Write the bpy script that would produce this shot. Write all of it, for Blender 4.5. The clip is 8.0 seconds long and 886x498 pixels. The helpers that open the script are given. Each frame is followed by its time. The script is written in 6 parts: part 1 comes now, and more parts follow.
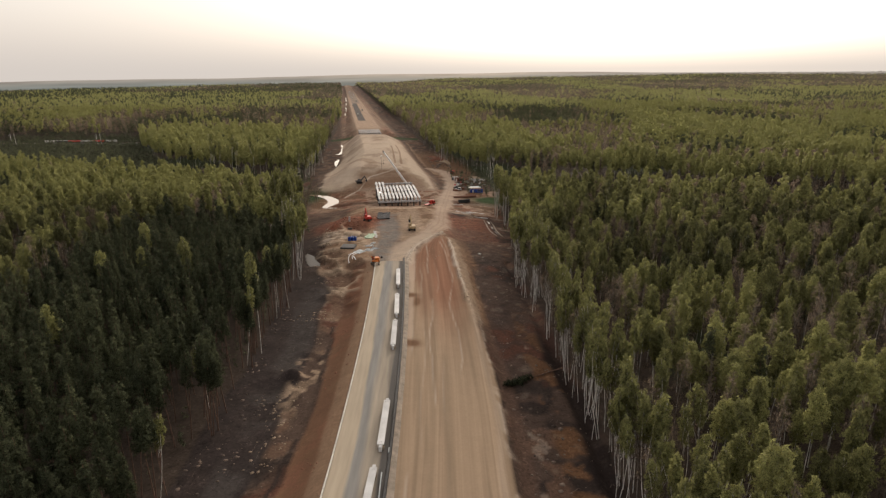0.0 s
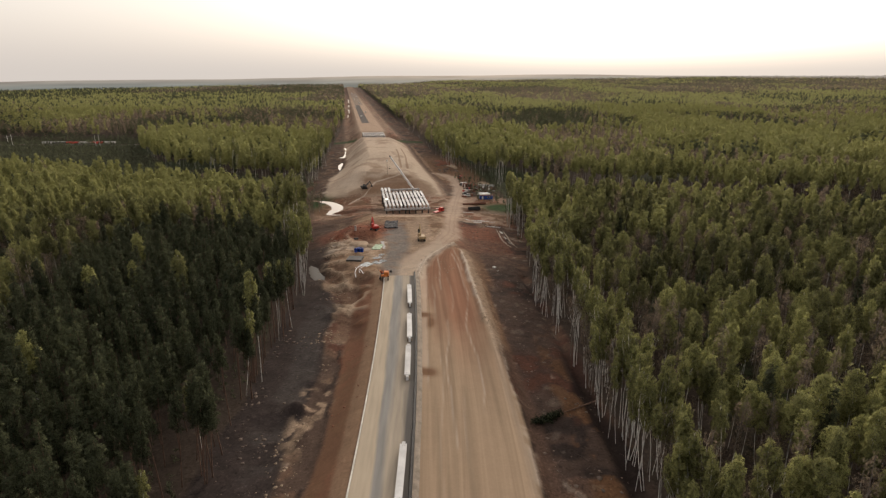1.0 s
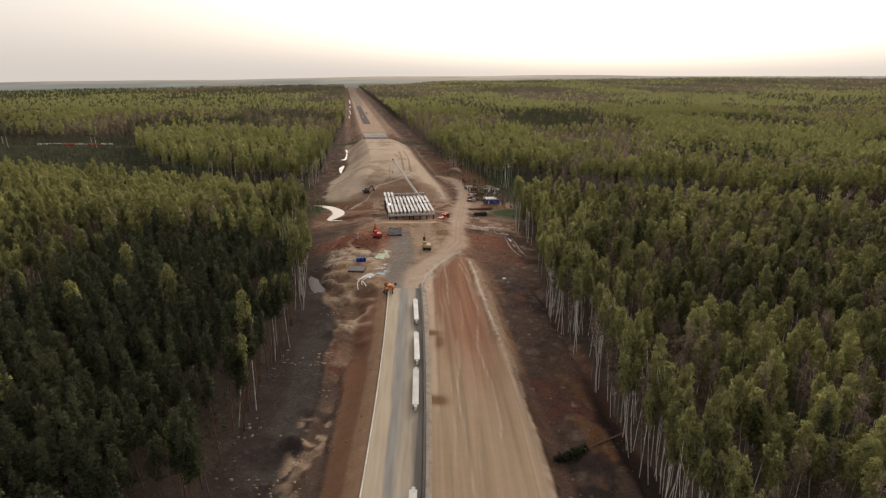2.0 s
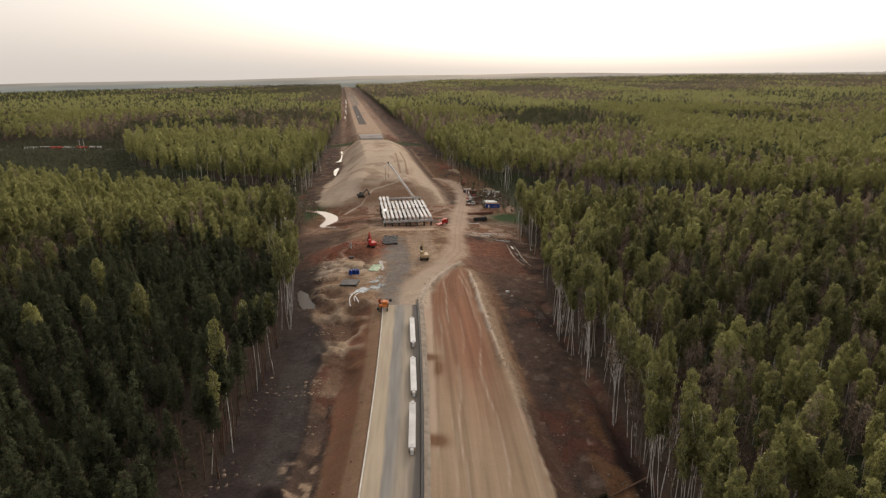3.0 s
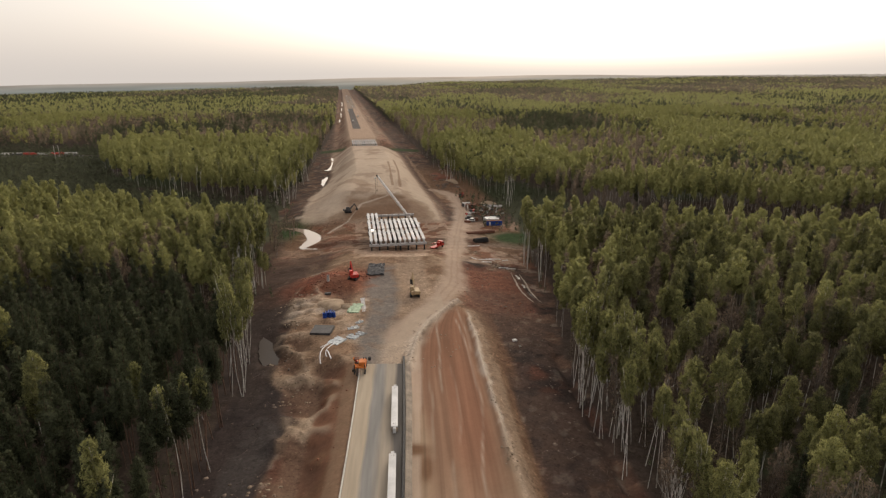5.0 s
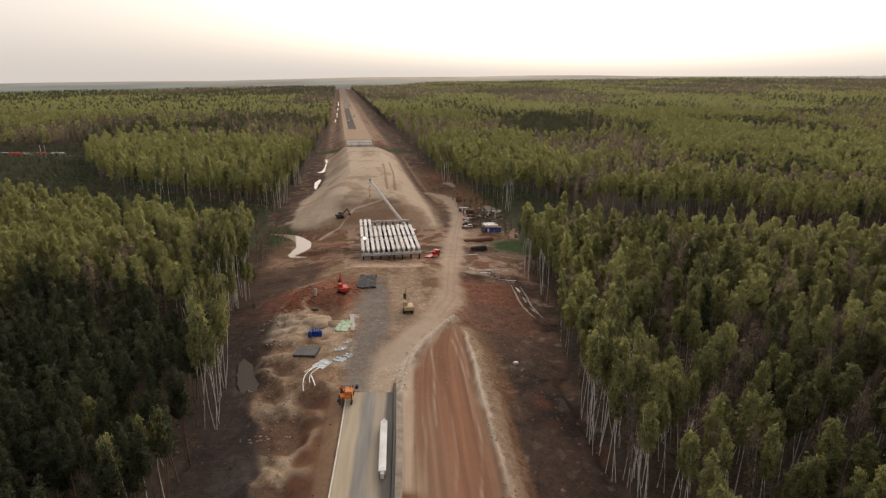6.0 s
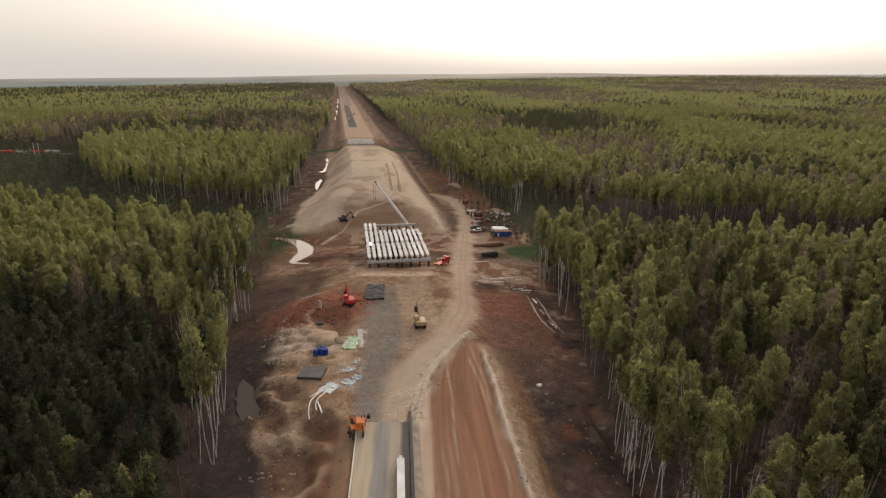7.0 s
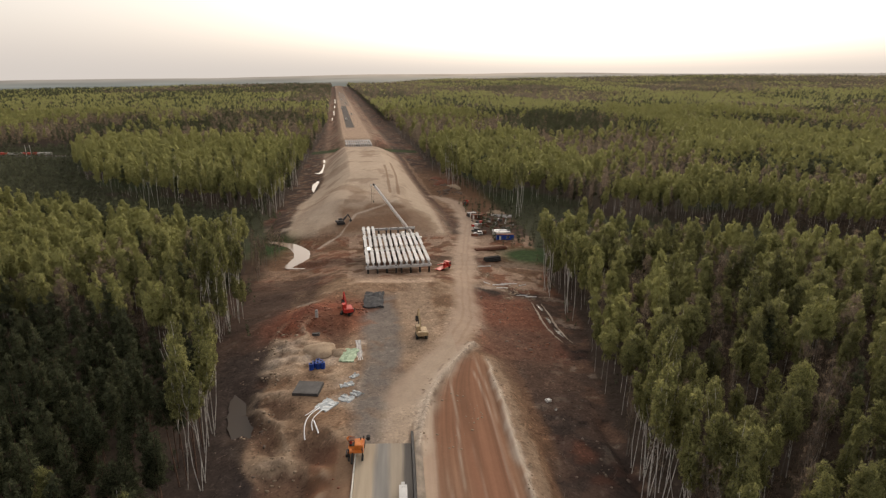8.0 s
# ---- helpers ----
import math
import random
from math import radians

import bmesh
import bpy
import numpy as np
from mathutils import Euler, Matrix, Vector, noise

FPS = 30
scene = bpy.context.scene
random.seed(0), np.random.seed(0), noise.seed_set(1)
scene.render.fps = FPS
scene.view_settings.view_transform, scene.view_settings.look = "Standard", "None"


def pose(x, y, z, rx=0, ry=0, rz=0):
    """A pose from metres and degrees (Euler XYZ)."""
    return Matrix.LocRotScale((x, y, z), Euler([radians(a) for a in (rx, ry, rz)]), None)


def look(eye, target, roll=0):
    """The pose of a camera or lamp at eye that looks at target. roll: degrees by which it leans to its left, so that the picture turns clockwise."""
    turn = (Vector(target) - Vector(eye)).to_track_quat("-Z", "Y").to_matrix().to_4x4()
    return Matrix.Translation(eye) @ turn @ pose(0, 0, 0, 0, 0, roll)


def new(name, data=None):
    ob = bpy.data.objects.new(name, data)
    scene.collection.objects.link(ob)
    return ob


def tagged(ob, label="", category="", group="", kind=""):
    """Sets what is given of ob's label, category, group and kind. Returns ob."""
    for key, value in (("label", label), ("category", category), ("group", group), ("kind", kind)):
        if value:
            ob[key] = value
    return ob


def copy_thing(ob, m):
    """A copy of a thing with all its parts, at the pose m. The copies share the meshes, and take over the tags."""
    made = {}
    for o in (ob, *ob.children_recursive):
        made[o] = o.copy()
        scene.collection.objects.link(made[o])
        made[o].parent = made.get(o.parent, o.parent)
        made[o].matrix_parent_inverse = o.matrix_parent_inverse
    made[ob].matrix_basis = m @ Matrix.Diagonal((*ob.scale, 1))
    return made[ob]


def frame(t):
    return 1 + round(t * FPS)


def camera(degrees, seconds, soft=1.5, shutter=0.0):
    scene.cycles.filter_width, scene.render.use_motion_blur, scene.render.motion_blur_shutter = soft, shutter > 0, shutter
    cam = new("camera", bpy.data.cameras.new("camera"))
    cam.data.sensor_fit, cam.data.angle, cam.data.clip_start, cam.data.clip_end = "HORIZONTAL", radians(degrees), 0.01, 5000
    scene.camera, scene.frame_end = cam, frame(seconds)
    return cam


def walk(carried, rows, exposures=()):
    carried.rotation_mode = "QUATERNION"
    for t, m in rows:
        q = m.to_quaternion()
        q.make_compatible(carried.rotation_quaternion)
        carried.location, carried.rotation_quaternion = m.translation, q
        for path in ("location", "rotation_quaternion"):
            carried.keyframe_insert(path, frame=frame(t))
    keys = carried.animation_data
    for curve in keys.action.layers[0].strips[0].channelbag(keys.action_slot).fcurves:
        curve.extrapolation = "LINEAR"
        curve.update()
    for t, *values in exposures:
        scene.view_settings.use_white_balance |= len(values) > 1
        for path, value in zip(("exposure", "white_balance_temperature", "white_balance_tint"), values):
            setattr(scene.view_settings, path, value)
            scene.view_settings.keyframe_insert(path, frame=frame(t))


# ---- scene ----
cam = camera(75.0, 8.0, soft=1.28)
PATH = [
    (0, (-6.339, 4.709, 72.945), (-6.359, 6.619, 72.353), -0.5),
    (0.5, (-8.064, 12.838, 73.185), (-8.09, 14.749, 72.594), -0.3),
    (1, (-11.243, 20.283, 72.871), (-11.266, 22.195, 72.285), -0.2),
    (1.5, (-13.231, 26.835, 72.733), (-13.258, 28.748, 72.149), -0.1),
    (3, (-14.13, 49.68, 72.568), (-14.15, 51.591, 71.98), -0.6),
    (3.5, (-12.62, 59.089, 72.437), (-12.639, 61.0, 71.847), -0.7),
    (4, (-12.424, 69.187, 72.409), (-12.442, 71.099, 71.822), -0.6),
    (4.5, (-12.719, 79.571, 72.398), (-12.737, 81.484, 71.816), -0.6),
    (6, (-12.27, 103.104, 72.291), (-12.277, 105.018, 71.708), -0.3),
    (6.5, (-14.272, 109.436, 72.053), (-14.276, 111.348, 71.466), -0.0),
    (7, (-17.185, 116.543, 72.175), (-17.186, 118.454, 71.584), -0.1),
    (7.5, (-18.331, 121.911, 71.695), (-18.325, 123.822, 71.105), -0.3),
    (8, (-18.355, 124.576, 71.662), (-18.349, 126.487, 71.071), -0.3),
]
walk(cam, [(t, look(eye, target, roll)) for t, eye, target, roll in PATH])

# ---- world, sun ----
SUN_AZ, SUN_EL = radians(16), radians(20)      # ahead of the flight, a little to the east of north
world = bpy.data.worlds.new("hazy_sky")
scene.world = world
world.use_nodes = True
wn, wl = world.node_tree.nodes, world.node_tree.links
wn.clear()
sky = wn.new("ShaderNodeTexSky")
sky.sky_type, sky.sun_disc = "NISHITA", False
sky.sun_elevation, sky.sun_rotation = SUN_EL, SUN_AZ
sky.air_density, sky.dust_density, sky.ozone_density = 1.0, 7.0, 0.6
sky_bg = wn.new("ShaderNodeBackground")
sky_bg.inputs[1].default_value = 0.085
haze_bg = wn.new("ShaderNodeBackground")
haze_bg.inputs[0].default_value = (1.0, 0.905, 0.83, 1)
haze_bg.inputs[1].default_value = 0.66
sky_sum = wn.new("ShaderNodeAddShader")
w_out = wn.new("ShaderNodeOutputWorld")
paler = wn.new("ShaderNodeHueSaturation")
paler.inputs["Saturation"].default_value = 0.65
wl.new(sky.outputs[0], paler.inputs["Color"])
wl.new(paler.outputs[0], sky_bg.inputs[0])
wl.new(sky_bg.outputs[0], sky_sum.inputs[0])
wl.new(haze_bg.outputs[0], sky_sum.inputs[1])
wl.new(sky_sum.outputs[0], w_out.inputs[0])
sun = new("sun", bpy.data.lights.new("sun", "SUN"))
sun.data.energy, sun.data.angle, sun.data.color = 1.3, radians(14), (1.0, 0.86, 0.7)
sun.matrix_world = look((300 * math.sin(SUN_AZ), 300 * math.cos(SUN_AZ), 300 * math.tan(SUN_EL)), (0, 0, 0))


# ---- small tools ----
def material(name, rough=0.9, metal=0.0):
    m = bpy.data.materials.new(name)
    m.use_nodes = True
    b = m.node_tree.nodes["Principled BSDF"]
    b.inputs["Roughness"].default_value, b.inputs["Metallic"].default_value = rough, metal
    b.inputs["Specular IOR Level"].default_value = 0.25
    return m, m.node_tree.nodes, m.node_tree.links, b


def noisy(name, dark, light, scale=1.0, fine=8.0, rough=0.85, metal=0.0, bump=0.3, spread=0.12):
    """A surface that wavers between two colours at two scales, and from object to object."""
    m, n, l, b = material(name, rough, metal)
    co = n.new("ShaderNodeTexCoord")
    big, small = n.new("ShaderNodeTexNoise"), n.new("ShaderNodeTexNoise")
    big.inputs["Scale"].default_value, small.inputs["Scale"].default_value = scale, fine
    big.inputs["Detail"].default_value = 5
    l.new(co.outputs["Object"], big.inputs["Vector"])
    l.new(co.outputs["Object"], small.inputs["Vector"])
    add = n.new("ShaderNodeMath")
    add.operation = "MULTIPLY_ADD"
    l.new(small.outputs["Fac"], add.inputs[0])
    add.inputs[1].default_value = 0.5
    l.new(big.outputs["Fac"], add.inputs[2])
    ramp = n.new("ShaderNodeValToRGB")
    ramp.color_ramp.elements[0].position, ramp.color_ramp.elements[1].position = 0.5, 1.0
    ramp.color_ramp.elements[0].color, ramp.color_ramp.elements[1].color = (*dark, 1), (*light, 1)
    l.new(add.outputs[0], ramp.inputs[0])
    info, hsv, vary = n.new("ShaderNodeObjectInfo"), n.new("ShaderNodeHueSaturation"), n.new("ShaderNodeMapRange")
    vary.inputs[3].default_value, vary.inputs[4].default_value = 1 - spread, 1 + spread
    l.new(info.outputs["Random"], vary.inputs[0])
    l.new(vary.outputs[0], hsv.inputs["Value"])
    l.new(ramp.outputs[0], hsv.inputs["Color"])
    l.new(hsv.outputs[0], b.inputs["Base Color"])
    if bump:
        bp = n.new("ShaderNodeBump")
        bp.inputs["Strength"].default_value, bp.inputs["Distance"].default_value = bump, 0.03
        l.new(add.outputs[0], bp.inputs["Height"])
        l.new(bp.outputs[0], b.inputs["Normal"])
    return m


LATTICE = np.random.RandomState(7).rand(8, 256, 256)


def vnoise(x, y, size, layer=0):
    """Smooth value noise in 0..1 with lumps of the given size."""
    x, y = np.asarray(x, float) / size, np.asarray(y, float) / size
    i, j = np.floor(x).astype(int), np.floor(y).astype(int)
    f, g = x - i, y - j
    f, g = f * f * (3 - 2 * f), g * g * (3 - 2 * g)
    a = LATTICE[layer % 8]
    i0, i1, j0, j1 = i % 256, (i + 1) % 256, j % 256, (j + 1) % 256
    return (a[i0, j0] * (1 - f) + a[i1, j0] * f) * (1 - g) + (a[i0, j1] * (1 - f) + a[i1, j1] * f) * g


def fbm(x, y, size, layer=0, octaves=4):
    total, amp, norm = 0.0, 1.0, 0.0
    for o in range(octaves):
        total = total + amp * vnoise(x, y, size / 2 ** o, layer + o)
        norm, amp = norm + amp, amp * 0.5
    return total / norm


def smooth(a, b, v):
    s = np.clip((np.asarray(v, float) - a) / (b - a), 0, 1)
    return s * s * (3 - 2 * s)


def band(v, a, b, soft):
    return smooth(a - soft, a + soft, v) * (1 - smooth(b - soft, b + soft, v))


def link(name, bm, mat, parent=None, label=""):
    me = bpy.data.meshes.new(name)
    bm.to_mesh(me)
    bm.free()
    for m in (mat if isinstance(mat, (list, tuple)) else [mat]):
        me.materials.append(m)
    ob = new(name, me)
    ob.parent = parent
    if label:
        ob["label"] = label
    return ob


def part(name, bm, mat, parent, label=""):
    return link(name, bm, mat, parent, label)


def empty(name, m=None):
    e = new(name)
    e.empty_display_size = 0.3
    if m is not None:
        e.matrix_basis = m
    return e


def box(bm, x0, x1, y0, y1, z0, z1, m=None, bevel=0.0):
    g = bmesh.ops.create_cube(bm, size=1.0)
    mat = Matrix.Translation(((x0 + x1) / 2, (y0 + y1) / 2, (z0 + z1) / 2)) @ Matrix.Diagonal((x1 - x0, y1 - y0, z1 - z0, 1))
    bmesh.ops.transform(bm, matrix=(m @ mat if m is not None else mat), verts=g["verts"])
    if bevel:
        edges = list({e for v in g["verts"] for e in v.link_edges})
        bmesh.ops.bevel(bm, geom=edges, offset=bevel, segments=2, affect="EDGES")
    return bm


def rod(bm, a, b, r0, r1=None, sides=8):
    a, b = Vector(a), Vector(b)
    d = b - a
    m = Matrix.Translation((a + b) / 2) @ d.to_track_quat("Z", "Y").to_matrix().to_4x4()
    bmesh.ops.create_cone(bm, cap_ends=True, segments=sides, radius1=r0, radius2=r0 if r1 is None else r1, depth=d.length, matrix=m)
    return bm


def prism(bm, outline, y0, y1, m=None):
    """An outline in x, z drawn out along y."""
    a = [bm.verts.new((x, y0, z)) for x, z in outline]
    b = [bm.verts.new((x, y1, z)) for x, z in outline]
    if m is not None:
        for v in a + b:
            v.co = m @ v.co
    k = len(a)
    bm.faces.new(a)
    bm.faces.new(b[::-1])
    for i in range(k):
        bm.faces.new((a[i], b[i], b[(i + 1) % k], a[(i + 1) % k]))
    bmesh.ops.recalc_face_normals(bm, faces=bm.faces)
    return bm


def tri_mesh(name, verts, tris, mats, index=None, normals=None, tint=None):
    me = bpy.data.meshes.new(name)
    n, k = len(verts), len(tris)
    me.vertices.add(n)
    me.vertices.foreach_set("co", np.ascontiguousarray(verts, np.float32).ravel())
    me.loops.add(3 * k)
    me.loops.foreach_set("vertex_index", np.ascontiguousarray(tris, np.int32).ravel())
    me.polygons.add(k)
    me.polygons.foreach_set("loop_start", np.arange(0, 3 * k, 3, dtype=np.int32))
    for m in mats:
        me.materials.append(m)
    if index is not None:
        me.polygons.foreach_set("material_index", np.ascontiguousarray(index, np.int32))
    me.update(calc_edges=True)
    me.polygons.foreach_set("use_smooth", np.ones(k, bool))
    if tint is not None:
        at = me.attributes.new("tint", "FLOAT", "POINT")
        at.data.foreach_set("value", np.ascontiguousarray(tint, np.float32))
    if normals is not None:
        me.normals_split_custom_set_from_vertices(np.ascontiguousarray(normals, np.float32))
    return me


# ---- the line of the road ----
def line(y):
    """x of the median at y: nearly straight, a long bend to the left, then straight for miles."""
    y = np.asarray(y, float)
    near = -18.1 - 0.010 * (np.minimum(y, 100) - 100)
    b = np.clip(y, 100, 420) - 100
    far = np.maximum(y - 420, 0)
    return near - 0.018 * b - 0.00025 * b * b - 0.178 * far


def slope_at(y):
    return float(line(y + 0.5) - line(y - 0.5))


def on_road(u, y, z=0.0):
    """A pose at u metres right of the median, turned along the road."""
    return pose(float(line(y)) + u, y, z, 0, 0, -math.degrees(math.atan(slope_at(y))))


# lines along the road, each as y, u, z: the woods, the woods' edge, the foot and the crest of the bank, left and right
LEFT_WOODS = [(-300, -60, -4), (190, -60, -4), (224, -60, -5), (290, -70, -6), (316, -72, -7), (330, -74, -8.2), (385, -78, -9), (402, -76, -9), (440, -76, -9), (555, -70, -9), (645, -62, -8), (730, -62, -8), (748, -60, -8), (1000, -56, -7), (1700, -50, -5), (6000, -50, -5)]
LEFT_EDGE = [(-300, -40, -4.5), (190, -41, -4.5), (224, -45, -5.5), (290, -56, -6.3), (346, -62, -9.4), (385, -64, -10), (402, -60, -10), (440, -64, -10), (500, -58, -10.5), (555, -55, -10.5), (645, -51, -9), (730, -47, -9), (748, -45, -8.5), (1000, -35, -7.5), (1700, -30, -5.5), (6000, -30, -5.5)]
LEFT_FOOT = [(-300, -21, -4.2), (190, -21, -4.2), (224, -25, -4), (242, -38, -4.2), (290, -40, -3.2), (316, -34, -5), (330, -40, -7), (346, -40, -8.6), (385, -42, -9.8), (402, -50, -9), (440, -52, -7), (500, -42, -9), (555, -38, -9.4), (645, -33, -8), (730, -33, -8), (748, -32, -7), (1000, -26, -6), (1700, -22, -5), (6000, -22, -5)]
LEFT_CREST = [(-300, -12.2, -0.15), (190, -12.2, -0.15), (224, -13.5, -0.3), (242, -27, -0.9), (290, -29, -0.6), (316, -18, 0.1), (330, -20, -1.7), (346, -20, -4.8), (385, -24, -9.2), (402, -26, -7.6), (440, -20, 2.6), (500, -14, 5.6), (555, -13, 6.2), (645, -14, 5.6), (683, -14, 2.4), (696, -14, -5), (730, -14, -5.6), (748, -14, 3), (1000, -14, 1), (1700, -14, -1), (6000, -14, -1)]
RIGHT_CREST = [(-300, 23, -0.6), (242, 22, -0.9), (290, 15, -1.4), (316, 14, 0), (330, 16, -1.8), (346, 16, -4.8), (385, 18, -8.8), (402, 20, -7.6), (440, 10, 2.6), (500, 14, 5.6), (555, 14, 6.2), (645, 15, 5.6), (683, 15, 2.4), (696, 15, -5), (730, 15, -5.6), (748, 15, 3), (1000, 15, 1), (1700, 15, -1), (6000, 15, -1)]
RIGHT_FOOT = [(-300, 28, -4), (190, 27, -4), (290, 31, -5), (316, 36, -4.6), (330, 36, -5.2), (385, 28, -7), (402, 34, -8), (440, 40, -7), (500, 37, -8), (555, 37, -8), (645, 39, -7), (683, 40, -7), (696, 40, -7.5), (748, 44, -7), (1000, 34, -5.5), (1700, 28, -5), (6000, 28, -5)]
RIGHT_EDGE = [(-300, 46, -5), (190, 46, -5.2), (242, 46, -5.8), (316, 62, -8), (330, 60, -8.6), (402, 72, -8.6), (440, 76, -8.8), (500, 70, -8.8), (555, 56, -8.6), (730, 60, -8), (1700, 56, -5), (6000, 50, -5)]
RIGHT_WOODS = [(-300, 60, -4.5), (190, 60, -4.5), (242, 60, -5), (290, 70, -6), (316, 74, -7), (330, 74, -7.5), (346, 74, -7.5), (440, 90, -8), (500, 84, -8), (555, 70, -8), (683, 74, -8), (748, 74, -8), (1000, 80, -7), (1700, 70, -5), (6000, 70, -5)]
LINES = [np.array(p, float).T for p in (LEFT_WOODS, LEFT_EDGE, LEFT_FOOT, LEFT_CREST, RIGHT_CREST, RIGHT_FOOT, RIGHT_EDGE, RIGHT_WOODS)]
RIDGE = [(-22.9, 222), (-22.6, 230), (-21.3, 242), (-18.8, 251), (-15.6, 258.5), (-12.4, 265), (-9.4, 271)]
STREAM = [(-106, 402), (-99, 400), (-91, 395), (-84.5, 386), (-82, 376), (-84, 367), (-86, 361.5), (-79, 361), (-61, 361)]
TRACK = [(-27, 243), (-21, 258), (-15, 272), (-10.5, 290), (-9.5, 338), (-7, 385), (-3.5, 430), (-9, 478), (-24, 500)]


def near_line(pts, x, y):
    """Distance to a line of points."""
    best = np.full(np.shape(x), 1e9)
    for (ax, ay), (bx, by) in zip(pts, pts[1:]):
        dx, dy = bx - ax, by - ay
        f = np.clip(((x - ax) * dx + (y - ay) * dy) / (dx * dx + dy * dy), 0, 1)
        best = np.minimum(best, np.hypot(x - ax - f * dx, y - ay - f * dy))
    return best



def edges_at(y):
    """u of the left and the right edge of the woods."""
    return np.interp(y, LINES[1][0], LINES[1][1]), np.interp(y, LINES[6][0], LINES[6][1])


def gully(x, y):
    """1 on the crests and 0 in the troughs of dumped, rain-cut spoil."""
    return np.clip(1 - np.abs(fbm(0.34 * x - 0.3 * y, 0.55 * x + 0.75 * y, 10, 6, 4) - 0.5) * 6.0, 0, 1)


def gully_zone(u, y):
    wide = np.interp(y, [170, 200, 222, 240], [-24, -27, -32, -38])
    zone = band(u, wide, -16.5, 2.0) * band(y, 178, 282, 7)
    # levelled where things were set down
    for cx, cy, size in ((-46, 235, 7), (-50.2, 246.2, 5.5), (-51, 259, 4), (-43, 263, 6), (-41, 245, 5)):
        zone = zone * (1 - np.exp(-((line(y) + u - cx) / size) ** 4 - ((y - cy) / size) ** 4))
    return zone


def spoil_at(y):
    """Where spoil was tipped along the left foot of the bank."""
    return np.clip(0.15 + band(y, 124, 152, 6) + 0.8 * smooth(182, 200, y), 0, 1)


def terrain(u, y):
    u, y = np.broadcast_arrays(np.asarray(u, float), np.asarray(y, float))
    us = [np.interp(y, p[0], p[1]) for p in LINES]
    zs = [np.interp(y, p[0], p[2]) for p in LINES]
    z = np.where(u <= us[0], zs[0], zs[7])
    for k in range(7):
        f = np.clip((u - us[k]) / np.maximum(us[k + 1] - us[k], 0.01), 0, 1)
        s = f * f * (3 - 2 * f) * 0.5 + f * 0.5
        z = np.where((u > us[k]) & (u <= us[k + 1]), zs[k] + (zs[k + 1] - zs[k]) * s, z)
    x = line(y) + u
    lump = fbm(x, y, 10, 1, 3) - 0.5
    paved = band(u, -12.0, 0.9, 0.3) * (y < 226)
    cw2 = band(u, 1.2, 21.5, 0.8) * (y < 262)
    fill = np.where((u > us[2]) & (u < us[5]), 1.0, 0.0)
    rough = np.where(fill > 0, 0.55, 1.1)
    z = z + lump * rough * (1 - paved) * (1 - 0.85 * cw2) * np.clip((900 - y) / 500, 0.3, 1)
    z = z + (fbm(x, y, 240, 3, 3) - 0.5) * 5 * smooth(70, 300, np.abs(u))
    # spoil heaps along the left foot
    z = z + band(u, -30, -24, 3) * band(y, 40, 232, 5) * np.maximum(fbm(x, y, 7, 5, 3) - 0.46, 0) * 7 * spoil_at(y)
    z = z + 1.5 * gully_zone(u, y) * (gully(x, y) - 0.45)
    # berm on the right of the unpaved carriageway, ditch at the woods
    z = z + (0.8 + 1.0 * fbm(x, y, 4, 3, 2)) * np.exp(-((u - 20.4 - 0.8 * (vnoise(y, y * 0, 12, 2) - 0.5)) / 0.7) ** 2) * band(y, 185, 258, 8) + (0.5 + 0.9 * fbm(x, y, 4, 3, 2)) * np.exp(-(near_line(RIDGE, x, y) / 0.75) ** 2)
    z = z - 1.1 * np.exp(-((u - 43.5) / 1.4) ** 2) * (y < 240)
    z = z + 1.5 * np.exp(-((x + 56) / 11) ** 4 - ((y - 289) / 8) ** 4) * (0.4 + 1.1 * fbm(x, y, 5, 2, 3))
    rill = fbm(u * 1.0, y * 0.4, 16, 4, 2) - 0.5
    z = z + rill * 0.9 * smooth(405, 425, y) * (1 - smooth(640, 680, y)) * band(u, -46, 34, 5)
    # heaps on the far fill
    z = z + 3.2 * np.exp(-((x + 62) / 15) ** 2 - ((y - 500) / 34) ** 2) + 2.2 * np.exp(-((x + 78) / 13) ** 2 - ((y - 452) / 18) ** 2)
    # spoil right of the far fill, beds of the stream and ponds
    z = z + 3.6 * np.exp(-((u - 52 + 0.15 * (y - 535)) / 5.5) ** 2 - ((y - 535) / 26) ** 2) * (0.5 + fbm(x, y, 6, 2, 3))
    z = z - 1.2 * np.exp(-((x + 65.4 + 0.36 * (y - 242)) / 3.6) ** 4 - ((y - 242) / 10) ** 4)
    z = z - 1.4 * np.exp(-(near_line(STREAM, x, y) / 4.5) ** 2)
    brink = 3150 - 1000 * smooth(150, 1500, -u)
    z = z - 130 * smooth(0, 1500, y - brink) * smooth(-900, 800, -u)
    # far country lifts a little towards the skyline
    z = z + smooth(2400, 4900, y) * (22 * smooth(200, 2300, x)) * (0.75 + 0.5 * fbm(x, y, 1500, 4, 2))
    return z


def ground_z(x, y):
    return float(terrain(x - float(line(y)), y))


LEFT_RIDE = [(-180, 225), (-190, 266), (-199, 300), (-212, 350), (-220, 385)]


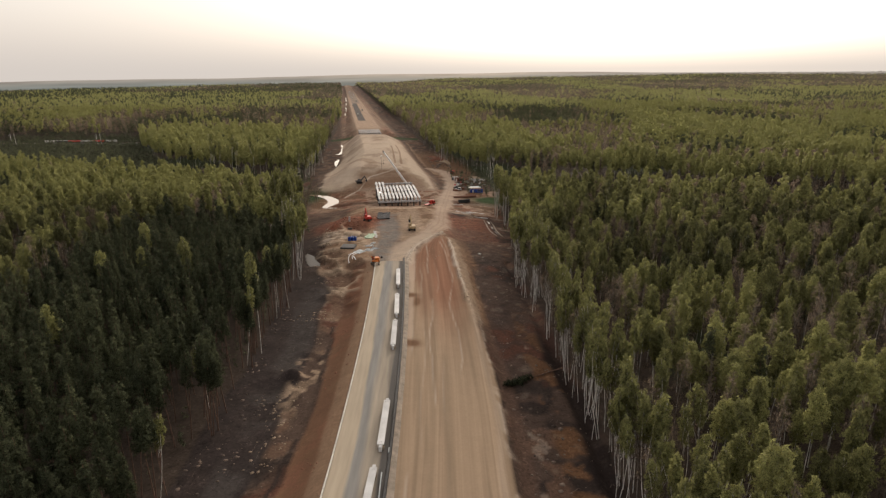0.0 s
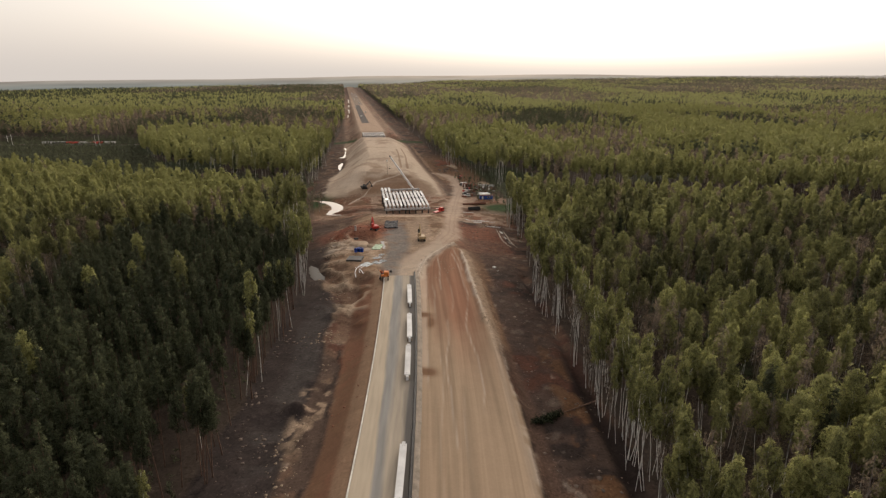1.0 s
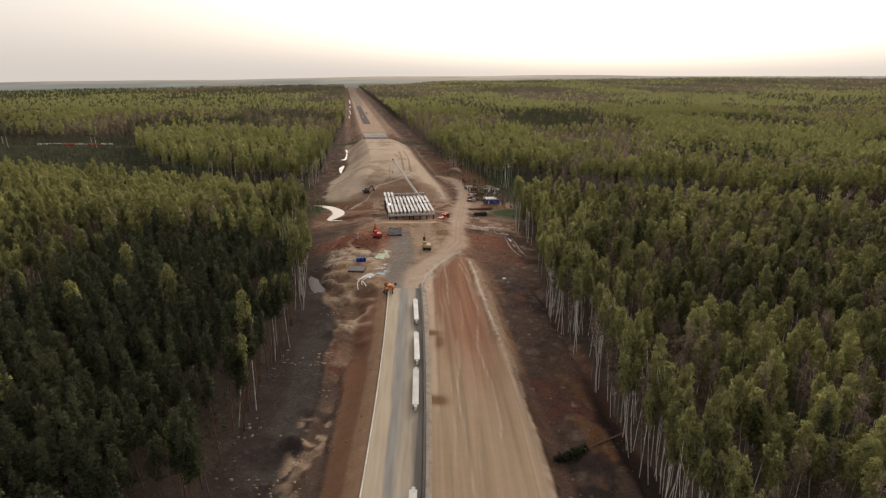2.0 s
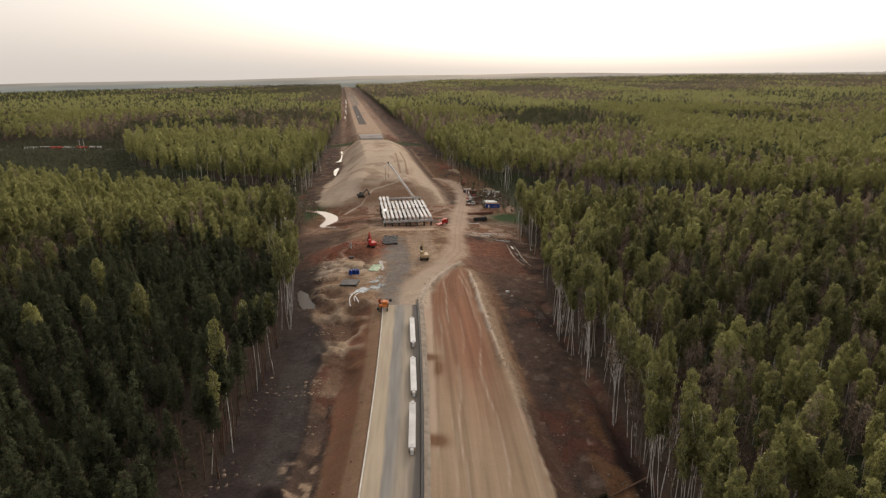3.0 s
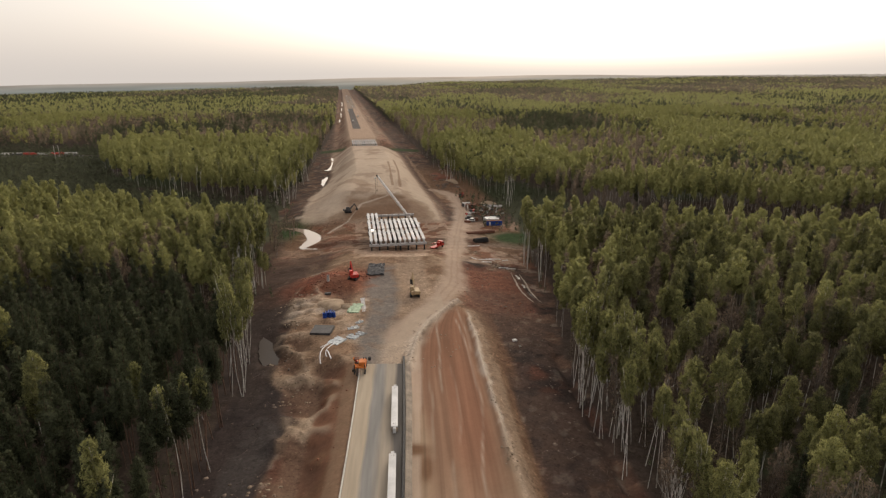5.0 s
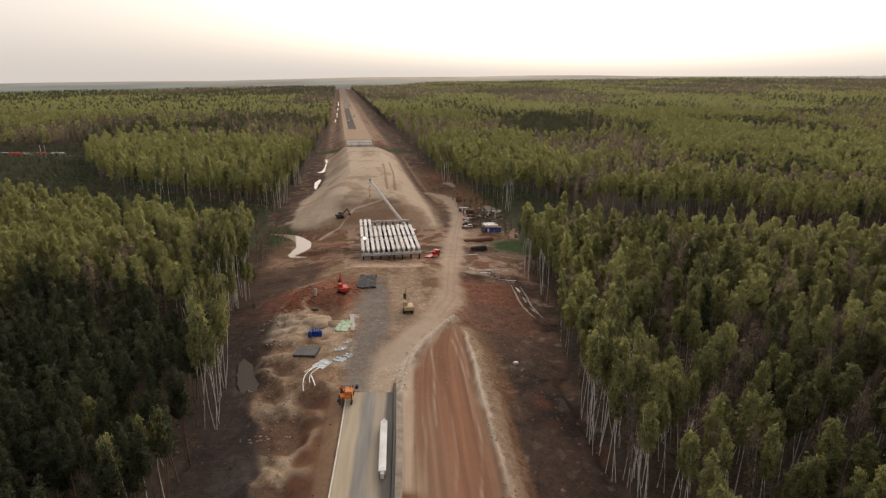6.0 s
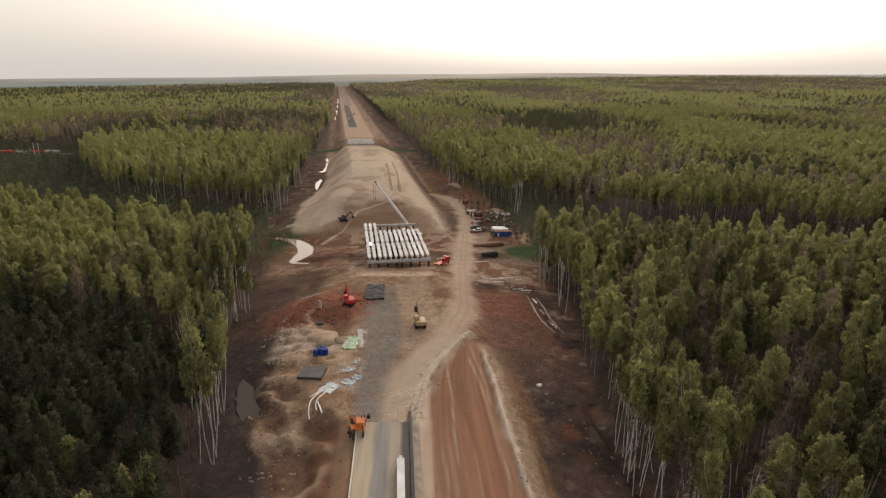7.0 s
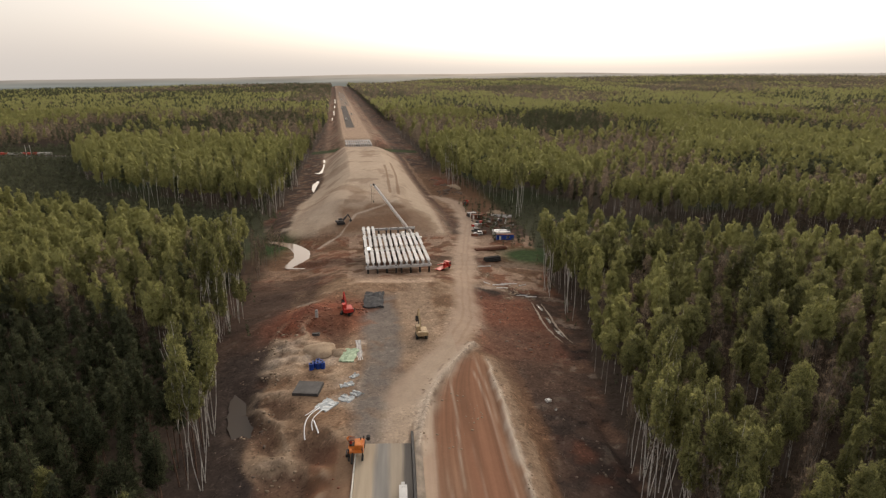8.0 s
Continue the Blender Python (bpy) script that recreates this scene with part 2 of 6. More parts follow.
def in_valley(x, y):
    """Open ground where the stream and the railway cut through the woods."""
    u = x - line(y)
    back = np.interp(-x, [127, 157, 217, 252, 324, 400], [461, 470, 498, 520, 607, 752])
    leftg = (u < -57) & (y > 374 + 0.38 * (-110 - x)) & (y < back + 10 * (vnoise(x, y, 24, 3) - 0.5)) & (x > -560)
    ends = np.interp(x, [46, 62, 83, 119, 196, 330], [478, 454, 430, 418, 391, 354])
    rightg = (u > 50) & (y > 374 - 0.36 * (x - 38)) & (y < ends + 14 * (vnoise(x, y, 20, 4) - 0.5)) & (x < 330)
    ride = (near_line(LEFT_RIDE, x, y) < 5.5 + 4 * (vnoise(x, y, 15, 2) - 0.5)) & (u < -90)
    return leftg | rightg | ride


# ---- soil colours ----
SAND, SANDB, RED, MUD, MUDB = (0.295, 0.215, 0.150), (0.200, 0.134, 0.088), (0.160, 0.061, 0.036), (0.030, 0.023, 0.020), (0.090, 0.056, 0.041)
GREY, FLOOR, GRASS, PALE, BROWN = (0.145, 0.130, 0.118), (0.050, 0.038, 0.030), (0.026, 0.046, 0.016), (0.40, 0.335, 0.27), (0.138, 0.080, 0.048)


def soil(u, y):
    """Colour of the bare earth by where it was dug, dumped and driven on, with the gullies' shading painted in, and how
    strongly wheels have streaked it.
    """
    x = line(y) + u
    wx, wy = 7 * (fbm(x, y, 11, 2, 3) - 0.5), 7 * (fbm(x, y, 11, 6, 3) - 0.5)
    n1, n2, n3 = fbm(x + wx, y + wy, 13, 0, 4), fbm(x + wx, y + wy, 5, 3, 3), fbm(x, y, 40, 6, 3)
    n4 = fbm(x - wy, y + wx, 2.8, 5, 2)
    left, right = edges_at(y)
    col = np.empty(u.shape + (3,))
    col[:] = FLOOR

    def lay(c, w):
        w = np.clip(w, 0, 1)[..., None]
        col[:] = col * (1 - w) + np.array(c) * w

    lay(GRASS, smooth(0.5, 0.7, n3) * 0.6 * (np.abs(u) > 70))
    lay((0.046, 0.050, 0.030), in_valley(x, y) * 0.9)
    clearing = band(u + 3 * (n1 - 0.5), left, right, 1.5)
    lay((0.066, 0.045, 0.035), clearing * 0.95)
    lay(MUD, clearing * smooth(0.46, 0.53, n1) * np.where(y < 345, 0.9, 0.5))
    lay(BROWN, clearing * smooth(0.54, 0.60, n2) * 0.6)
    lay(RED, clearing * smooth(0.57, 0.64, n1 * 0.5 + n3 * 0.5) * 0.35)
    lay(MUDB, clearing * smooth(0.50, 0.56, n2) * 0.7)
    lay(PALE, clearing * smooth(0.66, 0.70, n4 * 0.7 + n2 * 0.3) * 0.25)
    near = 1 - smooth(221, 230, y)
    lay((0.050, 0.034, 0.027), band(u + 6 * (n1 - 0.5), -64, -38, 2) * band(y, 236, 345, 8) * 0.7)
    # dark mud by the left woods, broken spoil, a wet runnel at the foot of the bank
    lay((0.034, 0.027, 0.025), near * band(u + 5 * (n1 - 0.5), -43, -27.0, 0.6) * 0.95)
    lay((0.055, 0.048, 0.044), near * band(u + 5 * (n1 - 0.5), -36, -28.5, 1.5) * smooth(0.42, 0.55, n3 * 0.6 + n2 * 0.4) * 0.7)
    lay((0.15, 0.108, 0.076), near * band(u + 5 * (n1 - 0.5), -27.5, -22.5, 0.5) * smooth(0.42, 0.50, n2) * 0.9 * spoil_at(y))
    lay(SAND, near * band(u, -29, -19.5, 1.5) * smooth(0.50, 0.56, n4 * 0.6 + n2 * 0.4) * 0.8 * band(y + 5 * (n2 - 0.5), 126, 150, 5))
    lay(MUD, near * band(u + 4 * (n1 - 0.5), -22.6, -21.6, 0.35) * 0.9 * smooth(0.35, 0.5, n2))
    sandy = band(u + 4 * (n1 - 0.5), np.interp(y, [200, 212, 224], [-24.5, -26.5, -35]), -20.5, 1.2) * band(y + 8 * (n2 - 0.5), 176, 240, 4)
    lay((0.185, 0.128, 0.088), sandy * 0.9)
    lay((0.25, 0.185, 0.13), sandy * smooth(0.50, 0.60, n2) * 0.7)
    # embankment near: red flank, sandy second carriageway
    flank = near * band(u + 2.5 * (n1 - 0.5), -20.6, -11.6, 0.7)
    lay(BROWN, flank * 0.8)
    lay((0.165, 0.082, 0.052), flank * (0.25 + 0.5 * smooth(0.42, 0.55, n1)))
    lay(BROWN, flank * smooth(0.5, 0.6, n4) * 0.6)
    lay(SANDB, near * band(u + (n2 - 0.5), -15.2, -11.6, 0.5) * 0.75)
    edge2 = np.interp(y, [140, 190, 260], [24.3, 20.8, 20.6])
    turn = np.where(y > 222, np.interp(y, [p[1] for p in RIDGE], [p[0] for p in RIDGE]) - line(y) + 0.6, 0.8)
    body2 = smooth(-0.5, 0.5, u - np.maximum(turn, 0.8)) * band(u, 0.8, edge2 + 1.5 * (n1 - 0.5), 0.5) * (1 - smooth(258, 268, y + 5 * (n2 - 0.5)))
    lay(BROWN, band(u, 18, 27.0 + 2 * (n1 - 0.5), 0.8) * band(y, 168, 268, 9) * (0.7 + 0.2 * n2))
    lay(SANDB, band(u, 18, 26.0 + 3 * (n1 - 0.5), 0.8) * band(y, 168, 268, 9) * smooth(0.45, 0.55, n2) * 0.7)
    lay((0.268, 0.196, 0.134), body2)
    lay((0.235, 0.132, 0.084), body2 * smooth(135, 200, y + 14 * (n1 - 0.5)) * 0.75 * np.clip(smooth(8, 13, u + 3 * (n1 - 0.5)) + smooth(208, 236, y), 0.12, 1))
    redder = smooth(0.40, 0.64, n3 * 0.55 + 0.12 * n1 + 0.33 * smooth(130, 215, y))
    lay(RED, body2 * band(u, 6 - 2 * n2 - 4 * smooth(190, 225, y), 18.5, 2) * redder * 0.5 * smooth(140, 200, y))
    lay((0.185, 0.100, 0.062), body2 * smooth(205, 240, y) * 0.6)
    lay((0.23, 0.165, 0.115), band(u + 2.0 * (n2 - 0.5), 20.5, 24.5 + 2.5 * smooth(215, 245, y), 0.5) * band(y + 4 * (n1 - 0.5), 165, 266, 5) * 0.85)
    lay((0.046, 0.034, 0.029), band(u + 5 * (n1 - 0.5), 27, 43, 1.5) * band(y, 120, 262, 12) * 0.65 * smooth(0.36, 0.5, n2))
    lay(BROWN, band(u + 2.5 * (n2 - 0.5), 24.5, 30.0, 1.2) * band(y + 6 * (n1 - 0.5), 225, 278, 8) * 0.7)
    lay(PALE, np.exp(-((u - 20.6 - 1.6 * (vnoise(y, y * 0, 12, 2) - 0.5) - 1.6 * (n4 - 0.5)) / (0.4 + 0.7 * n2)) ** 2) * band(y, 190, 260, 6) * (1.0 + 0.35 * n4))
    lay((0.32, 0.245, 0.18), np.exp(-((u - 22.2 - 1.4 * (vnoise(y, y * 0, 16, 2) - 0.5)) / 0.8) ** 2) * band(y, 60, 196, 8) * 0.8)
    lay(PALE, np.exp(-((u - 23.8 - 1.2 * (n2 - 0.5)) / 0.6) ** 2) * (1 - smooth(160, 180, y)) * smooth(0.45, 0.6, n2) * 0.7)
    lay((0.36, 0.28, 0.215), band(u, 1.3, 3.0 + 1.6 * smooth(185, 225, y) + 1.5 * (n1 - 0.5), 0.3) * band(y, 150, 246, 6) * (0.55 + 0.3 * n2))
    # long pale crests left by the grader
    for u0, k in ((3.6, 0.9), (6.2, 0.5), (8.9, 0.8), (12.0, 0.45), (16.3, 0.8), (18.9, 0.6)):
        wig = u0 + 3.0 * (vnoise(y, y * 0 + u0 * 13, 30, 2) - 0.5) + 0.7 * (vnoise(y, y * 0 + u0 * 7, 9, 3) - 0.5)
        lay(PALE, body2 * k * 0.6 * np.exp(-((u - wig) / 0.24) ** 2) * smooth(0.42, 0.62, vnoise(y, y * 0 + u0 * 31, 22, 5)))
        lay(BROWN, body2 * k * 0.3 * np.exp(-((u - wig - 0.6) / 0.3) ** 2) * smooth(0.42, 0.62, vnoise(y, y * 0 + u0 * 31, 22, 5)))
    # near-black strip and brown patches along the foot of the right woods
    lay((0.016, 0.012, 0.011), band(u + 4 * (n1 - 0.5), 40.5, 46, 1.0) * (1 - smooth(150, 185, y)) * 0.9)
    lay((0.12, 0.062, 0.03), band(u + 4 * (n1 - 0.5), 35, 41, 1.0) * (1 - smooth(150, 200, y)) * smooth(0.48, 0.58, n2) * 0.7)
    lay(MUDB, band(u, edge2 + 1.0, edge2 + 4.5, 1.0) * (1 - smooth(160, 178, y)) * 0.8)
    # brown earth dragged across the median
    for px, py, rx, ry in ((-20.0, 188.6, 3.4, 1.9), (-17.1, 183.0, 1.2, 4.2), (-17.0, 152.3, 2.9, 2.3)):
        lay(BROWN, np.exp(-(np.abs((x - px + 0.25 * wx) / rx) ** 2.5 + np.abs((y - py + 0.25 * wy) / ry) ** 2.5)) * 1.3)
    # working platform before the first bridge
    plat = band(y + 4 * (n1 - 0.5), 226, 323, 2) * band(u + 6 * (n1 - 0.5), -36, np.interp(y, [255, 280], [14, 27]), 1.5) * (1 - body2)
    lay(SANDB, plat * 0.95)
    lay(SAND, plat * smooth(0.49, 0.58, n2) * 0.5)
    lay(BROWN, plat * smooth(0.56, 0.61, n1) * 0.6)
    lay((0.27, 0.198, 0.142), band(y, 258, 322, 6) * band(u + 3 * (n1 - 0.5), -1, 10.5, 1.5) * 0.7)
    lay((0.175, 0.066, 0.040), np.exp(-((x + 55 + wx) / 16) ** 4 - ((y - 289 + wy) / 13) ** 4) * 1.15)
    lay((0.11, 0.046, 0.032), np.exp(-((x + 55 + wx) / 16) ** 4 - ((y - 289 + wy) / 13) ** 4) * smooth(0.5, 0.6, n2) * 0.6)
    lay(BROWN, np.exp(-((x + 52 + wx) / 9) ** 4 - ((y - 284 + wy) / 5) ** 4) * 0.3)
    lay((0.040, 0.031, 0.027), band(u + 5 * (n1 - 0.5), -52, -35, 1.5) * band(y + 6 * (n2 - 0.5), 212, 272, 6) * 0.85)
    # gully relief painted into the soil: crests lightened, troughs darkened like shade
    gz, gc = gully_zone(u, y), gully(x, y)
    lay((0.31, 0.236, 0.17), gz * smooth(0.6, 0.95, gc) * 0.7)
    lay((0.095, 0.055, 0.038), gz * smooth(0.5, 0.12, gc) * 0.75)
    lay(GREY, band(u + 1.1 * wx, -11.5, -0.5, 2.6) * band(y + wy, 222, 306, 6) * np.clip(0.35 + 0.5 * smooth(0.42, 0.58, n2) + 0.35 * band(y, 236, 264, 6), 0, 0.9))
    lay(SAND, band(u, -4.5, 1.0, 1.5) * band(y, 224, 252, 4) * 0.6)
    for px, py, rx, ry, k in ((-40.5, 246, 3.2, 6, 0.6), (-62, 266, 4, 7, 0.4), (-65, 303, 6, 1.6, 0.8), (3, 359.6, 7, 1.6, 0.8), (0, 322, 6, 2.5, 0.5), (8, 334, 6, 3, 0.5), (-35, 425, 17, 1.8, 0.7), (-100, 420, 5, 4, 0.5), (-56, 264, 7, 2.5, 0.3), (-40.6, 266, 1.3, 7, 0.9), (-51, 262, 5, 4, 0.6)):
        lay(PALE, np.exp(-(((x - px + 0.4 * wx) / rx) ** 4 + ((y - py + 0.4 * wy) / ry) ** 4)) * k * smooth(0.40, 0.52, n4 * 0.5 + n2 * 0.5))
    lay((0.34, 0.25, 0.185), band(y + 2 * (n2 - 0.5), 317, 330, 1.2) * band(u, -15, 13, 1.5) * 0.85)
    lay(BROWN, band(y + 2 * (n2 - 0.5), 309, 316, 1.5) * band(u, -15, 4, 2) * 0.5)
    lay((0.15, 0.072, 0.048), band(y + 6 * (n1 - 0.5), 268, 314, 4) * band(u + 4 * (n2 - 0.5), 20, 46, 3) * 0.75)
    lay(RED, band(y + 6 * (n1 - 0.5), 286, 310, 3) * band(u + 4 * (n2 - 0.5), 25, 44, 3) * 0.4)
    lay(MUDB, band(y + 6 * (n1 - 0.5), 250, 290, 4) * band(u + 4 * (n2 - 0.5), 24, 44, 2) * 0.5)
    # valley of the stream
    val = band(y, 324, 404, 5) * clearing
    lay(BROWN, val * 0.75)
    lay(RED, val * smooth(0.47, 0.54, n1) * 0.4)
    lay((0.27, 0.195, 0.145), val * smooth(0.47, 0.54, n2) * np.where(u < -18, 0.35, 0.7))
    lay((0.048, 0.036, 0.028), val * band(u + 8 * (n1 - 0.5), -90, -54, 3) * 0.75)
    lay((0.060, 0.040, 0.031), band(u + 6 * (n1 - 0.5), -66, -27, 3) * band(y + 8 * (n2 - 0.5), 302, 340, 4) * 0.75)
    lay(MUD, val * band(y + 5 * (n2 - 0.5), 352, 368, 2) * band(u, -40, 70, 6) * 0.45)
    # far fill
    fill = smooth(398, 412, y) * (1 - smooth(1400, 2400, y))
    lay((0.25, 0.175, 0.125), fill * band(u, -34, 34, 4) * 0.8)
    heap = smooth(400, 412, y + 4 * (n1 - 0.5)) * (1 - smooth(640, 720, y)) * band(u, -48 + 8 * (n1 - 0.5) + smooth(440, 560, y) * 14, 31, 2)
    lay((0.375, 0.298, 0.226), heap * (0.8 + 0.3 * n2))
    lay((0.24, 0.18, 0.132), heap * smooth(0.5, 0.62, fbm(x * 1.4, y * 0.35, 30, 2, 4)) * 0.55)
    lay(BROWN, heap * smooth(0.55, 0.62, n1) * 0.35)
    lay(BROWN, heap * band(y + 6 * (n1 - 0.5), 404, 432, 3) * band(u, -22, 26, 4) * 0.6)
    lay((0.32, 0.23, 0.165), smooth(640, 700, y) * band(u, -15, 16, 2) * 0.8)
    lay(RED, smooth(600, 720, y) * (band(u, -32, -18, 4) + band(u, 20, 34, 5)) * smooth(0.42, 0.6, n1) * 0.5)
    lay(MUDB, smooth(640, 760, y) * (band(u, -40, -20, 4) + band(u, 18, 50, 5)) * smooth(0.45, 0.55, n2) * 0.7)
    lay(BROWN, smooth(420, 470, y) * (1 - smooth(560, 640, y)) * band(u, 38, 74, 5) * 0.8)
    lay(MUDB, smooth(1200, 2400, y) * band(u, -26, 26, 4) * 0.6)
    # asphalt already laid far ahead
    lay((0.07, 0.068, 0.068), band(y, 880, 1400, 6) * band(u, -8.2, 2.6, 0.6) * 0.9)
    lay(GREY, band(y, 1400, 2200, 10) * band(u, -8, 11, 0.6) * 0.5)
    # the haul track with its ruts, and the pale ridge beside it
    d = near_line(TRACK, x, y)
    lay((0.36, 0.275, 0.21), (1 - smooth(1.8, 7.0, d + 5 * (n1 - 0.5) + 2 * (n4 - 0.5))) * 0.8 * (1 - body2))
    lay(SANDB, band(d + 2.0 * (n2 - 0.5), 0.8, 1.6, 0.3) * 0.3)
    lay((0.33, 0.262, 0.20), (1 - smooth(2.5, 7.5, near_line(RIDGE, x + 3.5, y - 1.5) + 3 * (n1 - 0.5))) * (u < 14) * 0.75)
    lay(PALE, np.exp(-(near_line(RIDGE, x + 0.5, y) / (0.9 + 1.6 * n2)) ** 2) * (0.75 + 0.4 * n4))
    lay(MUDB, band(near_line(RIDGE, x + 0.8, y + 0.3), 1.3, 1.7, 0.3) * smooth(0.5, 0.58, n4) * 0.7)
    streak = body2
    # driven and slipped bands on the far fill
    for pts, w, c, k in ((((-73, 408), (-57, 416), (-40, 420)), 8, BROWN, 0.6), (((-56, 433), (-40, 432)), 5, BROWN, 0.7), (((-83, 472), (-66, 455)), 6, BROWN, 0.45),
                         (((-77, 388), (-69, 404), (-64, 425), (-51, 434), (-43, 441)), 1.0, PALE, 0.6), (((-57, 566), (-47, 493), (-43, 455)), 0.8, BROWN, 0.6), (((-59, 540), (-48, 457)), 0.8, BROWN, 0.6),
                         (((-56, 676), (-32.5, 525), (-20, 466), (-11.6, 421)), 1.3, MUDB, 0.8), (((-54, 676), (-29, 525), (-16, 466)), 1.5, SANDB, 0.7)):
        lay(c, (1 - smooth(0.5, 1.2, (near_line(pts, x, y) + 2.0 * (n1 - 0.5) * min(w, 4)) / w)) * k)
    # turf by the stream
    lay(GRASS, np.exp(-((x + 100) / 9) ** 2 - ((y - 393) / 16) ** 2) * 1.4)
    lay(GRASS, np.exp(-((x - 22) / 12) ** 2 - ((y - 372) / 10) ** 2) * 1.8)
    lay(GRASS, band(y + 4 * (n1 - 0.5), 712, 732, 5) * (np.abs(u) > 18) * clearing * 0.9)
    packed = np.clip((1 - smooth(2.5, 6.0, d)) + 0.55 * flank + 0.3 * clearing * near + 0.8 * np.clip(heap, 0, 1) + 0.5 * band(u, -12, 0, 2) * band(y, 226, 306, 4), 0, 1) * (1 - body2)
    return col, streak, packed


# ---- materials ----
def ground_material():
    m, n, l, b = material("earth", 0.95)
    b.inputs["Specular IOR Level"].default_value = 0.03
    at, st, uv = n.new("ShaderNodeAttribute"), n.new("ShaderNodeAttribute"), n.new("ShaderNodeUVMap")
    at.attribute_name, st.attribute_name, uv.uv_map = "soil", "streak", "road"
    co = n.new("ShaderNodeTexCoord")
    grain, clod, wheel = n.new("ShaderNodeTexNoise"), n.new("ShaderNodeTexNoise"), n.new("ShaderNodeTexNoise")
    grain.inputs["Scale"].default_value, clod.inputs["Scale"].default_value = 1.7, 0.35
    for k in (grain, clod, wheel):
        k.inputs["Detail"].default_value = 4
    l.new(co.outputs["Object"], grain.inputs["Vector"])
    l.new(co.outputs["Object"], clod.inputs["Vector"])
    mp = n.new("ShaderNodeMapping")
    mp.inputs["Scale"].default_value = (0.6, 0.014, 1)
    l.new(uv.outputs[0], mp.inputs[0])
    l.new(mp.outputs[0], wheel.inputs["Vector"])
    wheel.inputs["Scale"].default_value, wheel.inputs["Detail"].default_value, wheel.inputs["Distortion"].default_value = 1.0, 3.5, 0.8

    def maths(op, a, bb, c=None):
        k = n.new("ShaderNodeMath")
        k.operation = op
        for i, v in enumerate((a, bb, c)):
            if v is None:
                continue
            if isinstance(v, (int, float)):
                k.inputs[i].default_value = v
            else:
                l.new(v, k.inputs[i])
        return k.outputs[0]

    pk = n.new("ShaderNodeAttribute")
    pk.attribute_name = "packed"
    both = maths("MULTIPLY_ADD", pk.outputs["Fac"], 0.9, st.outputs["Fac"])
    calm = maths("MAXIMUM", maths("MULTIPLY_ADD", both, -0.85, 1.0), 0.12)
    f = maths("MULTIPLY_ADD", maths("MULTIPLY", maths("SUBTRACT", grain.outputs["Fac"], 0.5), calm), 1.1, 1.0)
    f = maths("MULTIPLY", f, maths("MULTIPLY_ADD", maths("MULTIPLY", maths("SUBTRACT", clod.outputs["Fac"], 0.5), calm), 0.95, 1.0))
    w = maths("SUBTRACT", wheel.outputs["Fac"], 0.5)
    w = maths("MULTIPLY", w, st.outputs["Fac"])
    f = maths("MULTIPLY", f, maths("MULTIPLY_ADD", w, 0.95, 1.0))
    # scattered pale stones and dark clods
    fl = n.new("ShaderNodeTexNoise")
    fl.inputs["Scale"].default_value, fl.inputs["Detail"].default_value, fl.inputs["Distortion"].default_value = 0.9, 5, 1.2
    l.new(co.outputs["Object"], fl.inputs["Vector"])
    hi, lo = n.new("ShaderNodeMapRange"), n.new("ShaderNodeMapRange")
    for k, (p, q) in ((hi, (0.60, 0.68)), (lo, (0.42, 0.34))):
        k.inputs[1].default_value, k.inputs[2].default_value = p, q
        l.new(fl.outputs["Fac"], k.inputs[0])
    off = maths("SUBTRACT", 1.0, both)
    f = maths("MULTIPLY", f, maths("MULTIPLY_ADD", maths("MULTIPLY", hi.outputs[0], off), 0.6, 1.0))
    f = maths("MULTIPLY", f, maths("MULTIPLY_ADD", maths("MULTIPLY", lo.outputs[0], off), -0.4, 1.0))
    mx = n.new("ShaderNodeMix")
    mx.data_type, mx.blend_type = "RGBA", "MULTIPLY"
    mx.inputs[0].default_value = 1.0
    l.new(at.outputs["Color"], mx.inputs[6])
    l.new(f, mx.inputs[7])
    l.new(mx.outputs[2], b.inputs["Base Color"])
    bp = n.new("ShaderNodeBump")
    bp.inputs["Strength"].default_value, bp.inputs["Distance"].default_value = 0.3, 0.16
    l.new(maths("ADD", maths("MULTIPLY", grain.outputs["Fac"], calm), w), bp.inputs["Height"])
    l.new(bp.outputs[0], b.inputs["Normal"])
    return m


